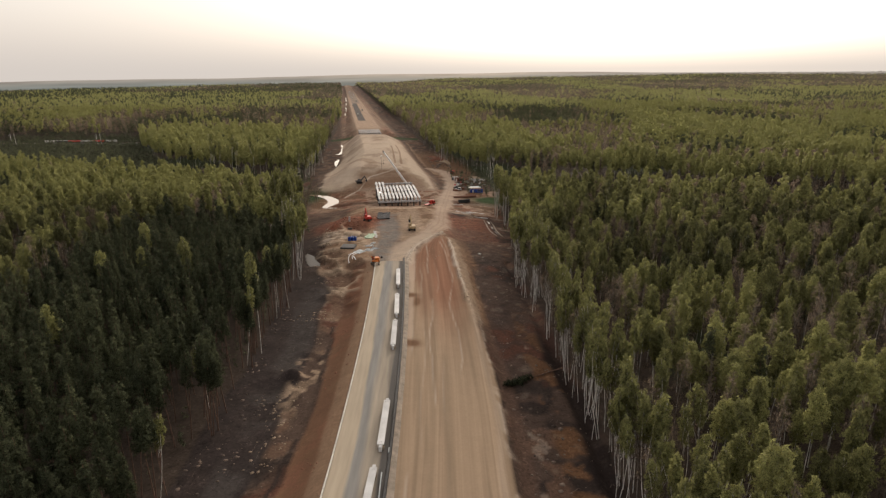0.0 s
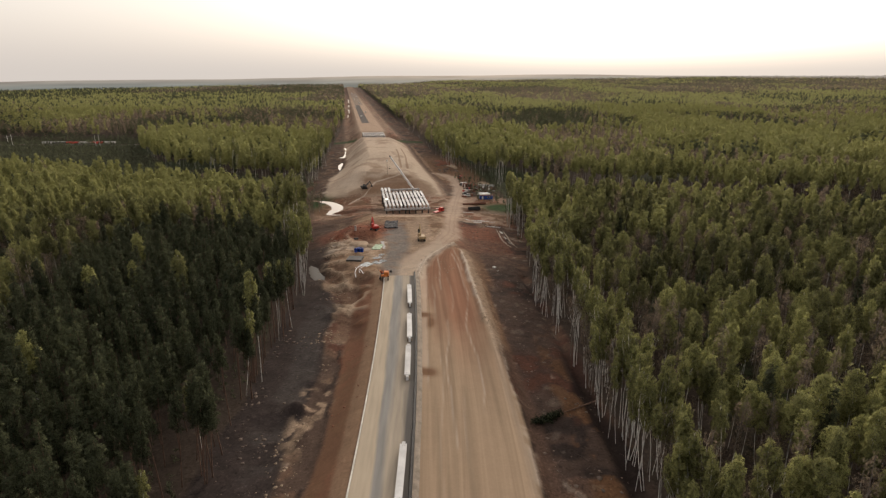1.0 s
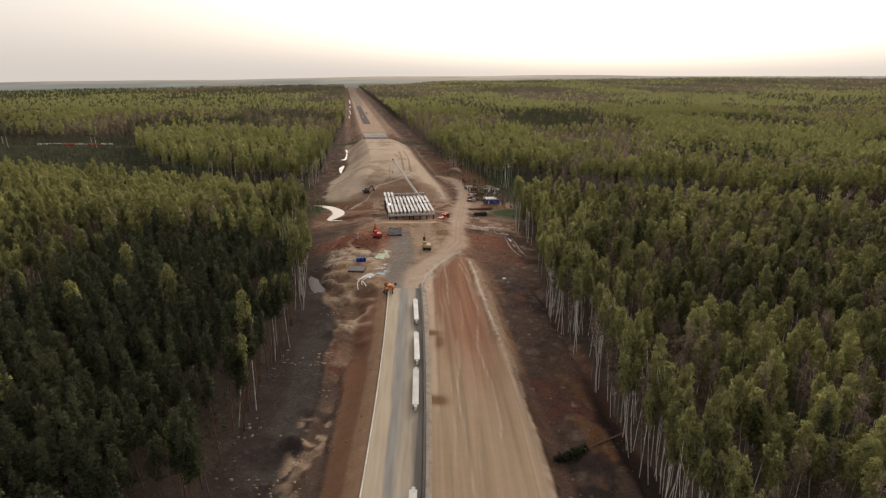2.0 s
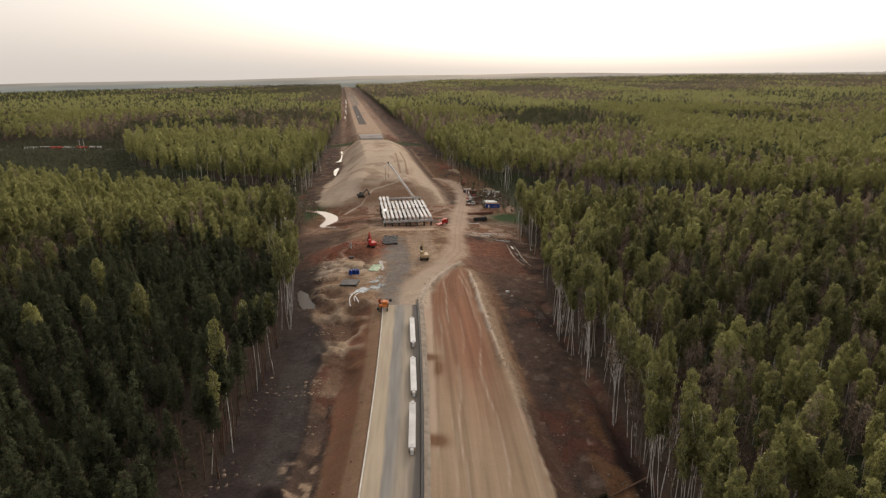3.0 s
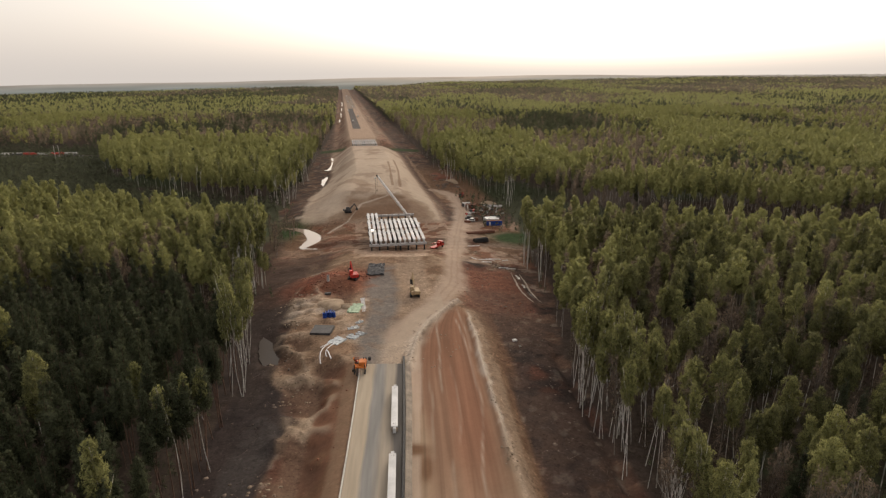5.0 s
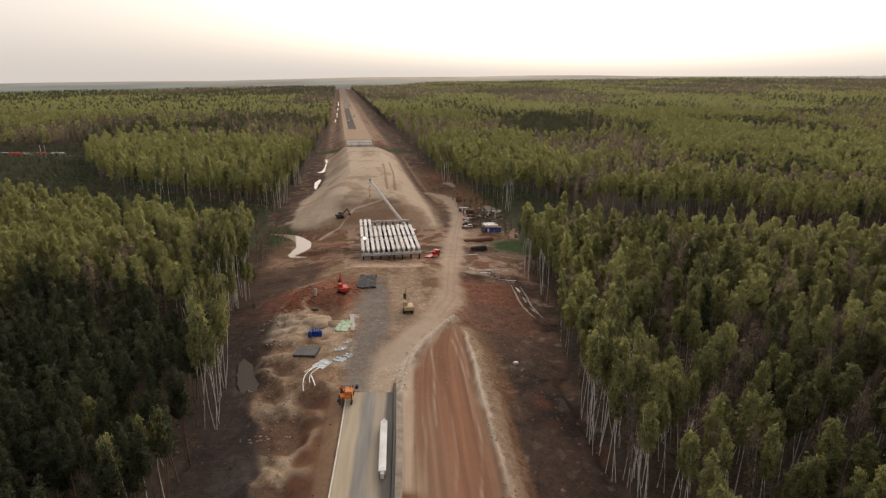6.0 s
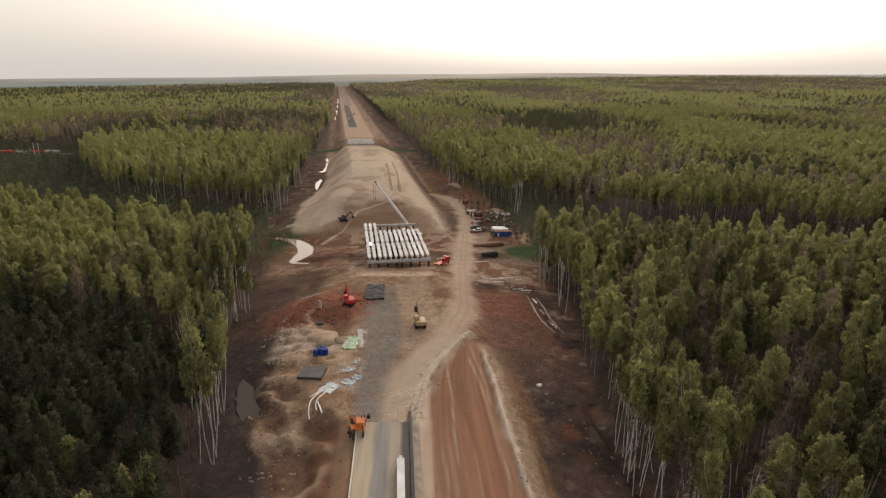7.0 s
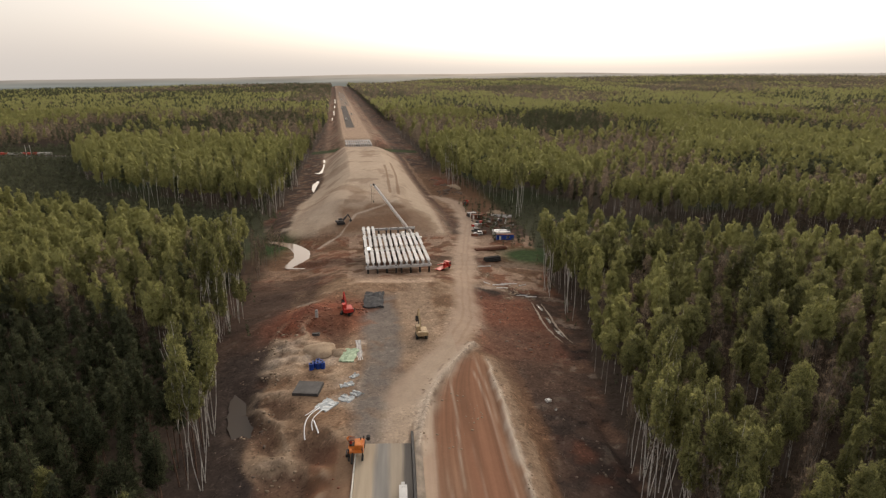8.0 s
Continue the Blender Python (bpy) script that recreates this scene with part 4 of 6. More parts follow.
plant_woods()
x, y, pick, r = scatter(-230, -40, 58, 262, 6.6, 53)
dense = (x - line(y) < edges_at(y)[0] - 13) & (species(x, y, pick) == 1)
assemble("spruce_understorey", "spruce", 1, x[dense], y[dense], r, LABELS["spruce"])


def plant_understorey():
    """Leafless young growth between the trunks, under the crowns of the birches."""
    x, y, pick, r = scatter(-330, 330, 62, 420, 3.9, 61)
    u = x - line(y)
    left, right = edges_at(y)
    keep = ((u > right + 3) | (u < left - 3)) & (species(x, y, pick) != 1)
    x, y = x[keep], y[keep]
    z = terrain(x - line(y), y)
    V, F, N, T = [], [], [], []
    base = 0
    for a, b, c in zip(x, y, z):
        v, f, i, n, t, h = PROTO["bare", 2][r.randint(5)]
        f = f[i == 1][r.randint(2)::2]
        pts = f.ravel()
        g, w = r.uniform(0.35, 0.62), r.uniform(0.8, 1.1)
        V.append((v[pts] - (0, 0, 5)) * (w, w, g) + (a, b, c))
        N.append(n[pts])
        T.append(t[pts] + r.uniform(0.0, 0.6))
        F.append(np.arange(len(pts)).reshape(-1, 3) + base)
        base += len(pts)
    me = tri_mesh("understorey", np.vstack(V), np.vstack(F), (M_TWIG,), None, np.vstack(N), np.concatenate(T))
    tagged(new("understorey", me), "leafless brown young growth under the birches", "undergrowth", kind="stuff")


plant_understorey()
x, y, pick, r = scatter(-160, 130, -60, 150, 6.4, 47, False)
sp = species(x, y, pick)
for k, kind in enumerate(NAMES):
    if (sp == k).any():
        assemble("%s_wood_behind" % kind, kind, 2, x[sp == k], y[sp == k], r, LABELS[kind])


def plant_scrub():
    """Low leafless bushes in the open valleys."""
    r = np.random.RandomState(91)
    V, F, N, T = [], [], [], []
    base = 0
    gx, gy = np.meshgrid(np.arange(-560, 330, 3.9), np.arange(62, 760, 3.9))
    x, y = gx.ravel() + r.uniform(-2.4, 2.4, gx.size), gy.ravel() + r.uniform(-2.4, 2.4, gx.size)
    u = x - line(y)
    left, right = edges_at(y)
    fringe = (((u < left + 9) & (u > left - 1)) | ((u > right - 5) & (u < right + 1))) & (r.rand(x.size) < np.where((y > 280) & (y < 400), 0.3, 0.0))
    hem = (((u < left - 4) & (u > left - 14)) | ((u > right + 4) & (u < right + 14))) & (r.rand(x.size) < 0.8)
    keep = (in_valley(x, y) | fringe | hem) & (np.abs(x + 10) < 0.86 * (y + 14)) & (np.hypot(x + 88, y - 388) > 14) & (r.rand(x.size) < 0.8)
    keep &= ~((x < -320) & (y > 682) & (y < 712))
    x, y = x[keep], y[keep]
    z = terrain(x - line(y), y)
    for a, b, c in zip(x, y, z):
        v, f, i, n, t, h = PROTO["bare", 2][r.randint(5)]
        g = r.uniform(0.24, 0.6) if b > 390 and a < -120 else r.uniform(0.16, 0.42)
        pts = f[i == 1][r.randint(2)::2].ravel()
        V.append((v[pts] - (0, 0, 7)) * (g * 1.6, g * 1.6, g) + (a, b, c))
        N.append(n[pts])
        F.append(np.arange(len(pts)).reshape(-1, 3) + base)
        T.append(t[pts] + r.uniform(0, 0.5))
        base += len(pts)
    me = tri_mesh("scrub", np.vstack(V), np.vstack(F), (M_SCRUB,), None, np.vstack(N), np.concatenate(T))
    tagged(new("scrub", me), "low grey-green bushes in the open stream valley", "bushes", kind="stuff")


M_CANOPY = noisy("deep_canopy", (0.035, 0.038, 0.022), (0.085, 0.082, 0.052), 0.006, 0.05, 0.95, 0, 0)
M_CANOPY.node_tree.nodes["Principled BSDF"].inputs["Specular IOR Level"].default_value = 0.0


def plant_distance():
    """The canopy beyond: single crowns of a few sprays each, over one rough sheet with the cut of the road left open."""
    r = np.random.RandomState(5)
    ys = [1105.0]
    while ys[-1] < 4900:
        ys.append(ys[-1] + 9.0 + (ys[-1] - 1105) * 0.010)
    ys = np.array(ys)
    k = 360
    f = np.linspace(-1, 1, k)
    gx = f[None, :] * (0.9 * ys[:, None] + 30)
    gy = np.repeat(ys[:, None], k, 1)
    u = gx - line(gy)
    left, right = edges_at(gy)
    z = terrain(u, gy) + 11 + r.uniform(-1.5, 1.5, gx.shape) + 6 * (fbm(gx, gy, 160, 2, 3) - 0.5)
    cut = (u > left - 3) & (u < right + 3)
    z = np.where(cut, -190, z)
    verts = np.stack([gx, gy, z], -1).reshape(-1, 3)
    i = np.arange((len(ys) - 1) * (k - 1))
    a = (i // (k - 1)) * k + i % (k - 1)
    tris = np.concatenate([np.stack([a, a + 1, a + k + 1], -1), np.stack([a, a + k + 1, a + k], -1)])

    def stand(x, y, pick):
        n1, n2 = fbm(x, y * 0.45, 190, 5, 4), fbm(x, y * 0.45, 260, 1, 4)
        kind = np.where(pick < 0.04 + np.where(x < line(y), 0.55, 0.25) * smooth(0.5, 0.58, n1), 1, 0)
        kind = np.where((kind == 0) & (pick > 0.94 - 0.72 * smooth(0.48, 0.55, n2 + 0.09 * smooth(0, 900, x))), 2, kind)
        return np.where((x < line(y)) & (pick < 0.18 + 0.4 * smooth(0.42, 0.52, n1)), 1, kind)

    kinds = [np.full(len(tris), 3)]
    allv, allt, tints, norms = [verts], [tris], [r.uniform(0.2, 0.5, len(verts)) + 1.2 * (fbm(verts[:, 0], verts[:, 1], 200, 2, 3) - 0.5)], [np.tile((0.0, 0.0, 1.0), (len(verts), 1))]
    base = len(verts)
    y = 1110.0
    while y < 4880:
        step = 7.0 + (y - 1110) * 0.008
        xs = np.arange(-0.80 * y, 0.80 * y, step * 0.85)
        x = xs + r.uniform(-0.45, 0.45, len(xs)) * step
        yy = y + r.uniform(-0.5, 0.5, len(xs)) * step
        uu = x - line(yy)
        left, right = edges_at(yy)
        ok = (uu < left - 1) | (uu > right + 1)
        x, yy, uu = x[ok], yy[ok], uu[ok]
        zz = terrain(uu, yy)
        kd = stand(x, yy, r.rand(len(x)))
        h = r.uniform(14, 23, len(x)) + np.where(kd == 1, 2.5, 0)
        w = np.where(kd == 1, 2.4, 3.7) * r.uniform(0.8, 1.25, len(x)) * (1 + (y - 1110) / 4000)
        deep = np.where(kd == 1, 8.0, 5.5) * r.uniform(0.8, 1.2, len(x))
        tt = r.uniform(0.65, 1.2, len(x)) + 1.4 * (fbm(x, yy, 150, 2, 3) - 0.5)
        rim = 5
        spin = r.uniform(0, 2 * math.pi, len(x))
        apex = np.stack([x + r.uniform(-0.3, 0.3, len(x)) * w, yy + r.uniform(-0.3, 0.3, len(x)) * w, zz + h], -1)
        ring = []
        for g in range(rim):
            ang = spin + g * 2 * math.pi / rim + r.uniform(-0.3, 0.3, len(x))
            reach = w * r.uniform(0.75, 1.25, len(x))
            ring.append(np.stack([x + np.cos(ang) * reach, yy + np.sin(ang) * reach, zz + h - deep * r.uniform(0.65, 1.25, len(x))], -1))
        pts = np.stack([apex] + ring, 1)
        mid = np.stack([x, yy, zz + h - deep], -1)[:, None, :]
        way = pts - mid
        way[..., 2] = way[..., 2] * 0.8 + 9.0
        way /= np.linalg.norm(way, axis=-1, keepdims=True) + 1e-6
        fan = np.array([[0, 1 + g, 1 + (g + 1) % rim] for g in range(rim)])
        allv.append(pts.reshape(-1, 3))
        norms.append(way.reshape(-1, 3) + r.normal(0, 0.12, (len(x) * (rim + 1), 3)))
        allt.append((base + (rim + 1) * np.arange(len(x))[:, None, None] + fan[None]).reshape(-1, 3))
        tints.append(np.repeat(tt, rim + 1))
        kinds.append(np.repeat(kd, rim))
        base += len(x) * (rim + 1)
        y += step
    me = tri_mesh("distant_forest", np.concatenate(allv), np.concatenate(allt), (M_BIRCH, M_SPRUCE, M_TWIG, M_CANOPY), np.concatenate(kinds), np.concatenate(norms), np.concatenate(tints))
    tagged(new("distant_forest", me), "mixed green and brown forest canopy reaching to the skyline", "forest", kind="stuff")


M_SCRUB = leaf_material("scrub", (0.050, 0.055, 0.034), (0.145, 0.150, 0.092))
plant_scrub()
plant_distance()


# ---- pavement, kerb and median ----
def ribbon(name, y0, y1, step, profile, mat, parent=None):
    """A strip that follows the road, drawn from a closed outline of u, z."""
    ys = np.arange(y0, y1 + step * 0.5, step)
    bm = bmesh.new()
    lay = bm.loops.layers.uv.new("road")
    rings = [[bm.verts.new((float(line(y)) + u, y, z)) for u, z in profile] for y in ys]
    k = len(profile)
    where = {}
    for ring, y in zip(rings, ys):
        for v, (u, z) in zip(ring, profile):
            where[v] = (u, float(y))
    for a, b in zip(rings, rings[1:]):
        for i in range(k):
            bm.faces.new((a[i], b[i], b[(i + 1) % k], a[(i + 1) % k]))
    bm.faces.new(rings[0])
    bm.faces.new(rings[-1][::-1])
    bmesh.ops.recalc_face_normals(bm, faces=bm.faces)
    for f in bm.faces:
        for lp in f.loops:
            lp[lay].uv = where[lp.vert]
    return link(name, bm, mat, parent)


def pavement_material():
    m, n, l, b = material("road_base", 0.85)
    b.inputs["Specular IOR Level"].default_value = 0.12
    uv, sep = n.new("ShaderNodeUVMap"), n.new("ShaderNodeSeparateXYZ")
    uv.uv_map = "road"
    l.new(uv.outputs[0], sep.inputs[0])
    mp, wob, fine = n.new("ShaderNodeMapping"), n.new("ShaderNodeTexNoise"), n.new("ShaderNodeTexNoise")
    mp.inputs["Scale"].default_value = (0.22, 0.02, 1)
    l.new(uv.outputs[0], mp.inputs[0])
    l.new(mp.outputs[0], wob.inputs["Vector"])
    wob.inputs["Scale"].default_value, wob.inputs["Detail"].default_value = 1.0, 6
    mp2 = n.new("ShaderNodeMapping")
    mp2.inputs["Scale"].default_value = (0.9, 0.07, 1)
    l.new(uv.outputs[0], mp2.inputs[0])
    l.new(mp2.outputs[0], fine.inputs["Vector"])
    fine.inputs["Scale"].default_value, fine.inputs["Detail"].default_value = 1.0, 8
    a = n.new("ShaderNodeMath")
    a.operation = "MULTIPLY_ADD"
    l.new(sep.outputs[0], a.inputs[0])
    a.inputs[1].default_value, a.inputs[2].default_value = 1 / 11.4, 0.79
    c = n.new("ShaderNodeMath")
    c.operation = "MULTIPLY_ADD"
    l.new(wob.outputs["Fac"], c.inputs[0])
    c.inputs[1].default_value = 0.42
    l.new(a.outputs[0], c.inputs[2])
    ramp = n.new("ShaderNodeValToRGB")
    e = ramp.color_ramp.elements
    e[0].position, e[0].color = 0.0, (0.34, 0.285, 0.215, 1)
    e[1].position, e[1].color = 1.0, (0.055, 0.05, 0.046, 1)
    for p, col in ((0.28, (0.35, 0.29, 0.215)), (0.37, (0.20, 0.192, 0.178)), (0.50, (0.205, 0.195, 0.18)), (0.60, (0.30, 0.255, 0.2)), (0.76, (0.27, 0.23, 0.18)), (0.85, (0.085, 0.078, 0.072))):
        k = e.new(p)
        k.color = (*col, 1)
    l.new(c.outputs[0], ramp.inputs[0])
    f = n.new("ShaderNodeMath")
    f.operation = "MULTIPLY_ADD"
    l.new(fine.outputs["Fac"], f.inputs[0])
    f.inputs[1].default_value, f.inputs[2].default_value = 0.7, 0.65
    mx = n.new("ShaderNodeMix")
    mx.data_type, mx.blend_type = "RGBA", "MULTIPLY"
    mx.inputs[0].default_value = 1.0
    l.new(ramp.outputs[0], mx.inputs[6])
    l.new(f.outputs[0], mx.inputs[7])
    l.new(mx.outputs[2], b.inputs["Base Color"])
    return m


M_PAVE = pavement_material()
M_BLACK = noisy("black_membrane", (0.010, 0.010, 0.011), (0.035, 0.034, 0.035), 0.8, 6, 0.6)
M_GRAVEL = noisy("grey_gravel", (0.13, 0.125, 0.125), (0.26, 0.25, 0.245), 0.5, 7, 0.95)
M_SHOULDER = noisy("sandy_gravel", (0.17, 0.14, 0.11), (0.33, 0.275, 0.22), 0.5, 5, 0.95)
M_DARKGRAVEL = noisy("dark_gravel", (0.03, 0.03, 0.032), (0.085, 0.083, 0.085), 0.7, 7, 0.95)
M_KERB = noisy("kerb_concrete", (0.42, 0.40, 0.36), (0.66, 0.63, 0.57), 0.8, 6, 0.85)
M_WOOD = noisy("grey_timber", (0.10, 0.075, 0.05), (0.27, 0.21, 0.15), 2, 12, 0.85)
M_WATER, _n, _l, _b = material("muddy_water", 0.06)
_b.inputs["Base Color"].default_value, _b.inputs["Specular IOR Level"].default_value = (0.26, 0.195, 0.145, 1), 0.45

tagged(ribbon("road", -60, 224.4, 4, [(-11.3, -0.4), (-11.3, 0.05), (-0.5, 0.05), (-0.5, -0.4)], M_PAVE),
       "unfinished pale and grey road base of a new carriageway", "road", kind="structure")
tagged(ribbon("median_membrane", -60, 228.8, 3, [(-0.46, -0.4), (-0.40, 0.24), (0.10, 0.24), (0.16, -0.4)], M_BLACK),
       "black plastic-covered edge strip along the median", "edge strip", kind="structure")
tagged(ribbon("median_gravel", -60, 221, 3, [(0.18, -0.9), (0.18, 0.0), (0.9, -0.12), (1.9, -0.62), (1.9, -0.9)], M_SHOULDER),
       "sandy grey gravel strip along the median", "gravel strip", kind="structure")


def girder(name, length, width, height=1.2, top_mat=None):
    """A precast T-beam on its underside: body, slab, end blocks, lifting loops."""
    root = empty(name)
    hb, hl = width / 2, length / 2
    bm = bmesh.new()
    prism(bm, [(-0.3, 0), (0.3, 0), (0.3, 0.25), (0.1, 0.42), (0.1, height - 0.3), (0.3, height - 0.18), (-0.3, height - 0.18), (-0.1, height - 0.3), (-0.1, 0.42), (-0.3, 0.25)], -hl + 0.9, hl - 0.9)
    part("web", bm, M_CONC_OLD, root)
    bm = bmesh.new()
    box(bm, -hb, hb, -hl + 0.85, hl - 0.85, height - 0.18, height, bevel=0.03)
    part("deck_slab", bm, top_mat or M_CONC, root, "light grey concrete top slab")
    for e in (-1, 1):
        bm = bmesh.new()
        a, b = sorted((e * hl, e * (hl - 0.9)))
        box(bm, -0.32, 0.32, a, b, 0, height - 0.1, bevel=0.03)
        part("end_block", bm, M_CONC, root)
        for x in (-0.18, 0.18):
            bm = bmesh.new()
            yy = e * (hl - 1.6)
            rod(bm, (x, yy - 0.12, height - 0.02), (x, yy, height + 0.22), 0.02, sides=5)
            rod(bm, (x, yy + 0.12, height - 0.02), (x, yy, height + 0.22), 0.02, sides=5)
            part("lifting_loop", bm, M_STEEL, root)
    return root


def trestle(name="timber_trestle"):
    root = empty(name)
    bm = bmesh.new()
    for k in (-0.35, 0.35):
        box(bm, -0.66, 0.66, k - 0.13, k + 0.13, 0, 0.25, bevel=0.02)
    part("sleeper", bm, M_WOOD, root)
    bm = bmesh.new()
    box(bm, -0.6, 0.6, -0.4, 0.4, 0.25, 0.45, bevel=0.02)
    part("bearer", bm, M_WOOD, root)
    return root


beam = tagged(girder("bridge_girder", 18.0, 1.42), "long pale precast concrete bridge girder stored along the new road", "girder", "girders stored on the road")
rest = tagged(trestle(), "low timber trestle under a stored girder", "trestle", "trestles under the stored girders")
PLACES = [((-24.75, 201.8), (-25.45, 210.8)), ((-23.1, 176.5), (-23.75, 185.5)), ((-22.1, 155.2), (-22.55, 164.2)), ((-20.35, 111.3), (-20.5, 120.3)), ((-20.9, 88.1), (-20.7, 97.1))]
for k, ((cx, cy), (fx, fy)) in enumerate(PLACES):
    turn = -math.degrees(math.atan2(fx - cx, fy - cy))
    m = pose(cx, cy, 0.5, 0, 0, turn)
    if k:
        copy_thing(beam, m)
    else:
        beam.matrix_basis = m
    for j, e in enumerate((-7.2, 7.2)):
        mm = pose(cx, cy, 0.05, 0, 0, turn) @ pose(0, e, 0)
        if k or j:
            copy_thing(rest, mm)
        else:
            rest.matrix_basis = mm


# ---- bridges ----
def pier(name, width, depth_below, piles, top):
    """A cap beam on a row of piles; its origin lies at the top of the cap."""
    root = empty(name)
    bm = bmesh.new()
    box(bm, -width / 2, width / 2, -0.75, 0.75, -0.9, 0, bevel=0.05)
    part("cap_beam", bm, M_CONC_OLD, root)
    for k in range(piles):
        x = -width / 2 + 0.9 + (width - 1.8) * k / (piles - 1)
        bm = bmesh.new()
        rod(bm, (x, 0, -depth_below), (x, 0, -0.9), 0.36, sides=12)
        part("column", bm, M_STEEL, root, "dark concrete pile")
        bm = bmesh.new()
        box(bm, x - 0.3, x + 0.3, -0.45, 0.45, 0, 0.12)
        part("bearing", bm, M_STEEL, root)
    return root


def place_bridge(m, spans, gap, count, width, top, below, extra, names, labels, top_mat=None):
    """Rows of girders on piers. spans: lengths one after another; extra: how many girders stand in the last span."""
    y = 0.0
    half = count * gap / 2
    for s, ln in enumerate(list(spans) + [None]):
        for e in (-1, 1):
            p = tagged(pier("bridge_pier", half - 0.25, below, 4, top), labels[0], "pier", names[0])
            p.matrix_basis = m @ pose(e * half / 2, y + (0.2 if s == 0 else 0.0), top - 1.32)
        if ln is None:
            break
        g = tagged(girder("deck_girder", ln - 0.25, width, 1.2, top_mat), labels[1], "girder", names[1])
        many = count if s < len(spans) - 1 or not extra else extra
        for k in range(many):
            mm = m @ pose(-half + gap * (k + 0.5), y + ln / 2, top - 1.2)
            if k:
                copy_thing(g, mm)
            else:
                g.matrix_basis = mm
        y += ln


BR = pose(-34.6, 333.4, 0, 0, 0, 9.0)
place_bridge(BR, (21.0, 20.6, 14.0), 2.12, 12, 1.3, 2.0, 12.0, 3, ("piers of the first bridge", "girders of the first bridge"),
             ("concrete cap beam on dark piles of an unfinished bridge", "pale concrete girder laid side by side on an unfinished bridge"))
BR2 = pose(-97.0, 687, 0, 0, 0, 10.1)
place_bridge(BR2, (23.0, 23.0), 2.15, 12, 1.15, 3.6, 12.0, 0, ("piers of the far bridge", "girders of the far bridge"),
             ("concrete cap beam on piles of a distant unfinished bridge", "grey concrete girder of a distant unfinished bridge"), M_CONC_OLD)


# ---- water ----
def water_ribbon(name, pts, level, label, wob=0.5, seed=1, mat=None):
    """A pool or runnel: a smooth centre line of x, y, half-width."""
    r = np.random.RandomState(seed)
    p = np.array(pts, float)
    d = np.concatenate([[0], np.cumsum(np.hypot(*np.diff(p[:, :2], axis=0).T))])
    t = np.linspace(0, d[-1], max(12, int(d[-1] / 1.5)))
    c = np.stack([np.interp(t, d, p[:, k]) for k in range(3)], -1)
    for _ in range(4):
        c[1:-1] = (c[:-2] + 2 * c[1:-1] + c[2:]) / 4
    tan = np.gradient(c[:, :2], axis=0)
    tan /= np.hypot(tan[:, 0], tan[:, 1])[:, None]
    nor = np.stack([-tan[:, 1], tan[:, 0]], -1)
    bm = bmesh.new()
    a = [bm.verts.new((x[0] + nn[0] * (x[2] + r.uniform(-wob, wob)), x[1] + nn[1] * (x[2] + r.uniform(-wob, wob)), level)) for x, nn in zip(c, nor)]
    b = [bm.verts.new((x[0] - nn[0] * (x[2] + r.uniform(-wob, wob)), x[1] - nn[1] * (x[2] + r.uniform(-wob, wob)), level)) for x, nn in zip(c, nor)]
    for k in range(len(a) - 1):
        bm.faces.new((a[k], b[k], b[k + 1], a[k + 1]))
    bmesh.ops.recalc_face_normals(bm, faces=bm.faces)
    for f in bm.faces:
        if f.normal.z < 0:
            f.normal_flip()
    return tagged(link(name, bm, mat or M_WATER), label, "water", kind="structure")


M_POOL, _n, _l, _b = material("muddy_pool", 0.3)
_b.inputs["Base Color"].default_value, _b.inputs["Specular IOR Level"].default_value = (0.062, 0.051, 0.043, 1), 0.08
WATERS = [
    ("water_1", [(x, y, w) for (x, y), w in zip(STREAM, (0.8, 2.0, 3.0, 3.6, 3.8, 2.6, 1.4, 0.6, 0.35))], "muddy pale stream bend beside the bridge"),
    ("water_2", [(-69.2, 252.5, 1.2), (-67.6, 248, 2.5), (-65.2, 241, 2.9), (-63.2, 235.5, 2.7), (-62.3, 232, 1.6)], "shallow muddy pool at the foot of the bank"),
    ("water_3", [(-105, 516, 0.8), (-108, 530, 2.2), (-111, 548, 2.4), (-112, 562, 0.8)], "pale flooded ditch at the foot of the fill"),
    ("water_4", [(-119, 590, 2.5), (-116, 594, 2.0), (-118, 615, 1.0), (-124, 650, 0.8), (-128, 668, 0.6)], "narrow flooded ditch at the foot of the fill"),
]
for k, (nm, pts, lab) in enumerate(WATERS):
    zz = [ground_z(x, y) for x, y, _ in pts]
    water_ribbon(nm, pts, (sorted(zz)[len(zz) // 2] + (0.75 if k == 0 else 0.15) if k != 1 else min(zz) + 0.5), lab, 0.15 if k in (4, 5) else 0.3, k, M_POOL if k in (1, 4, 5) else M_WATER)


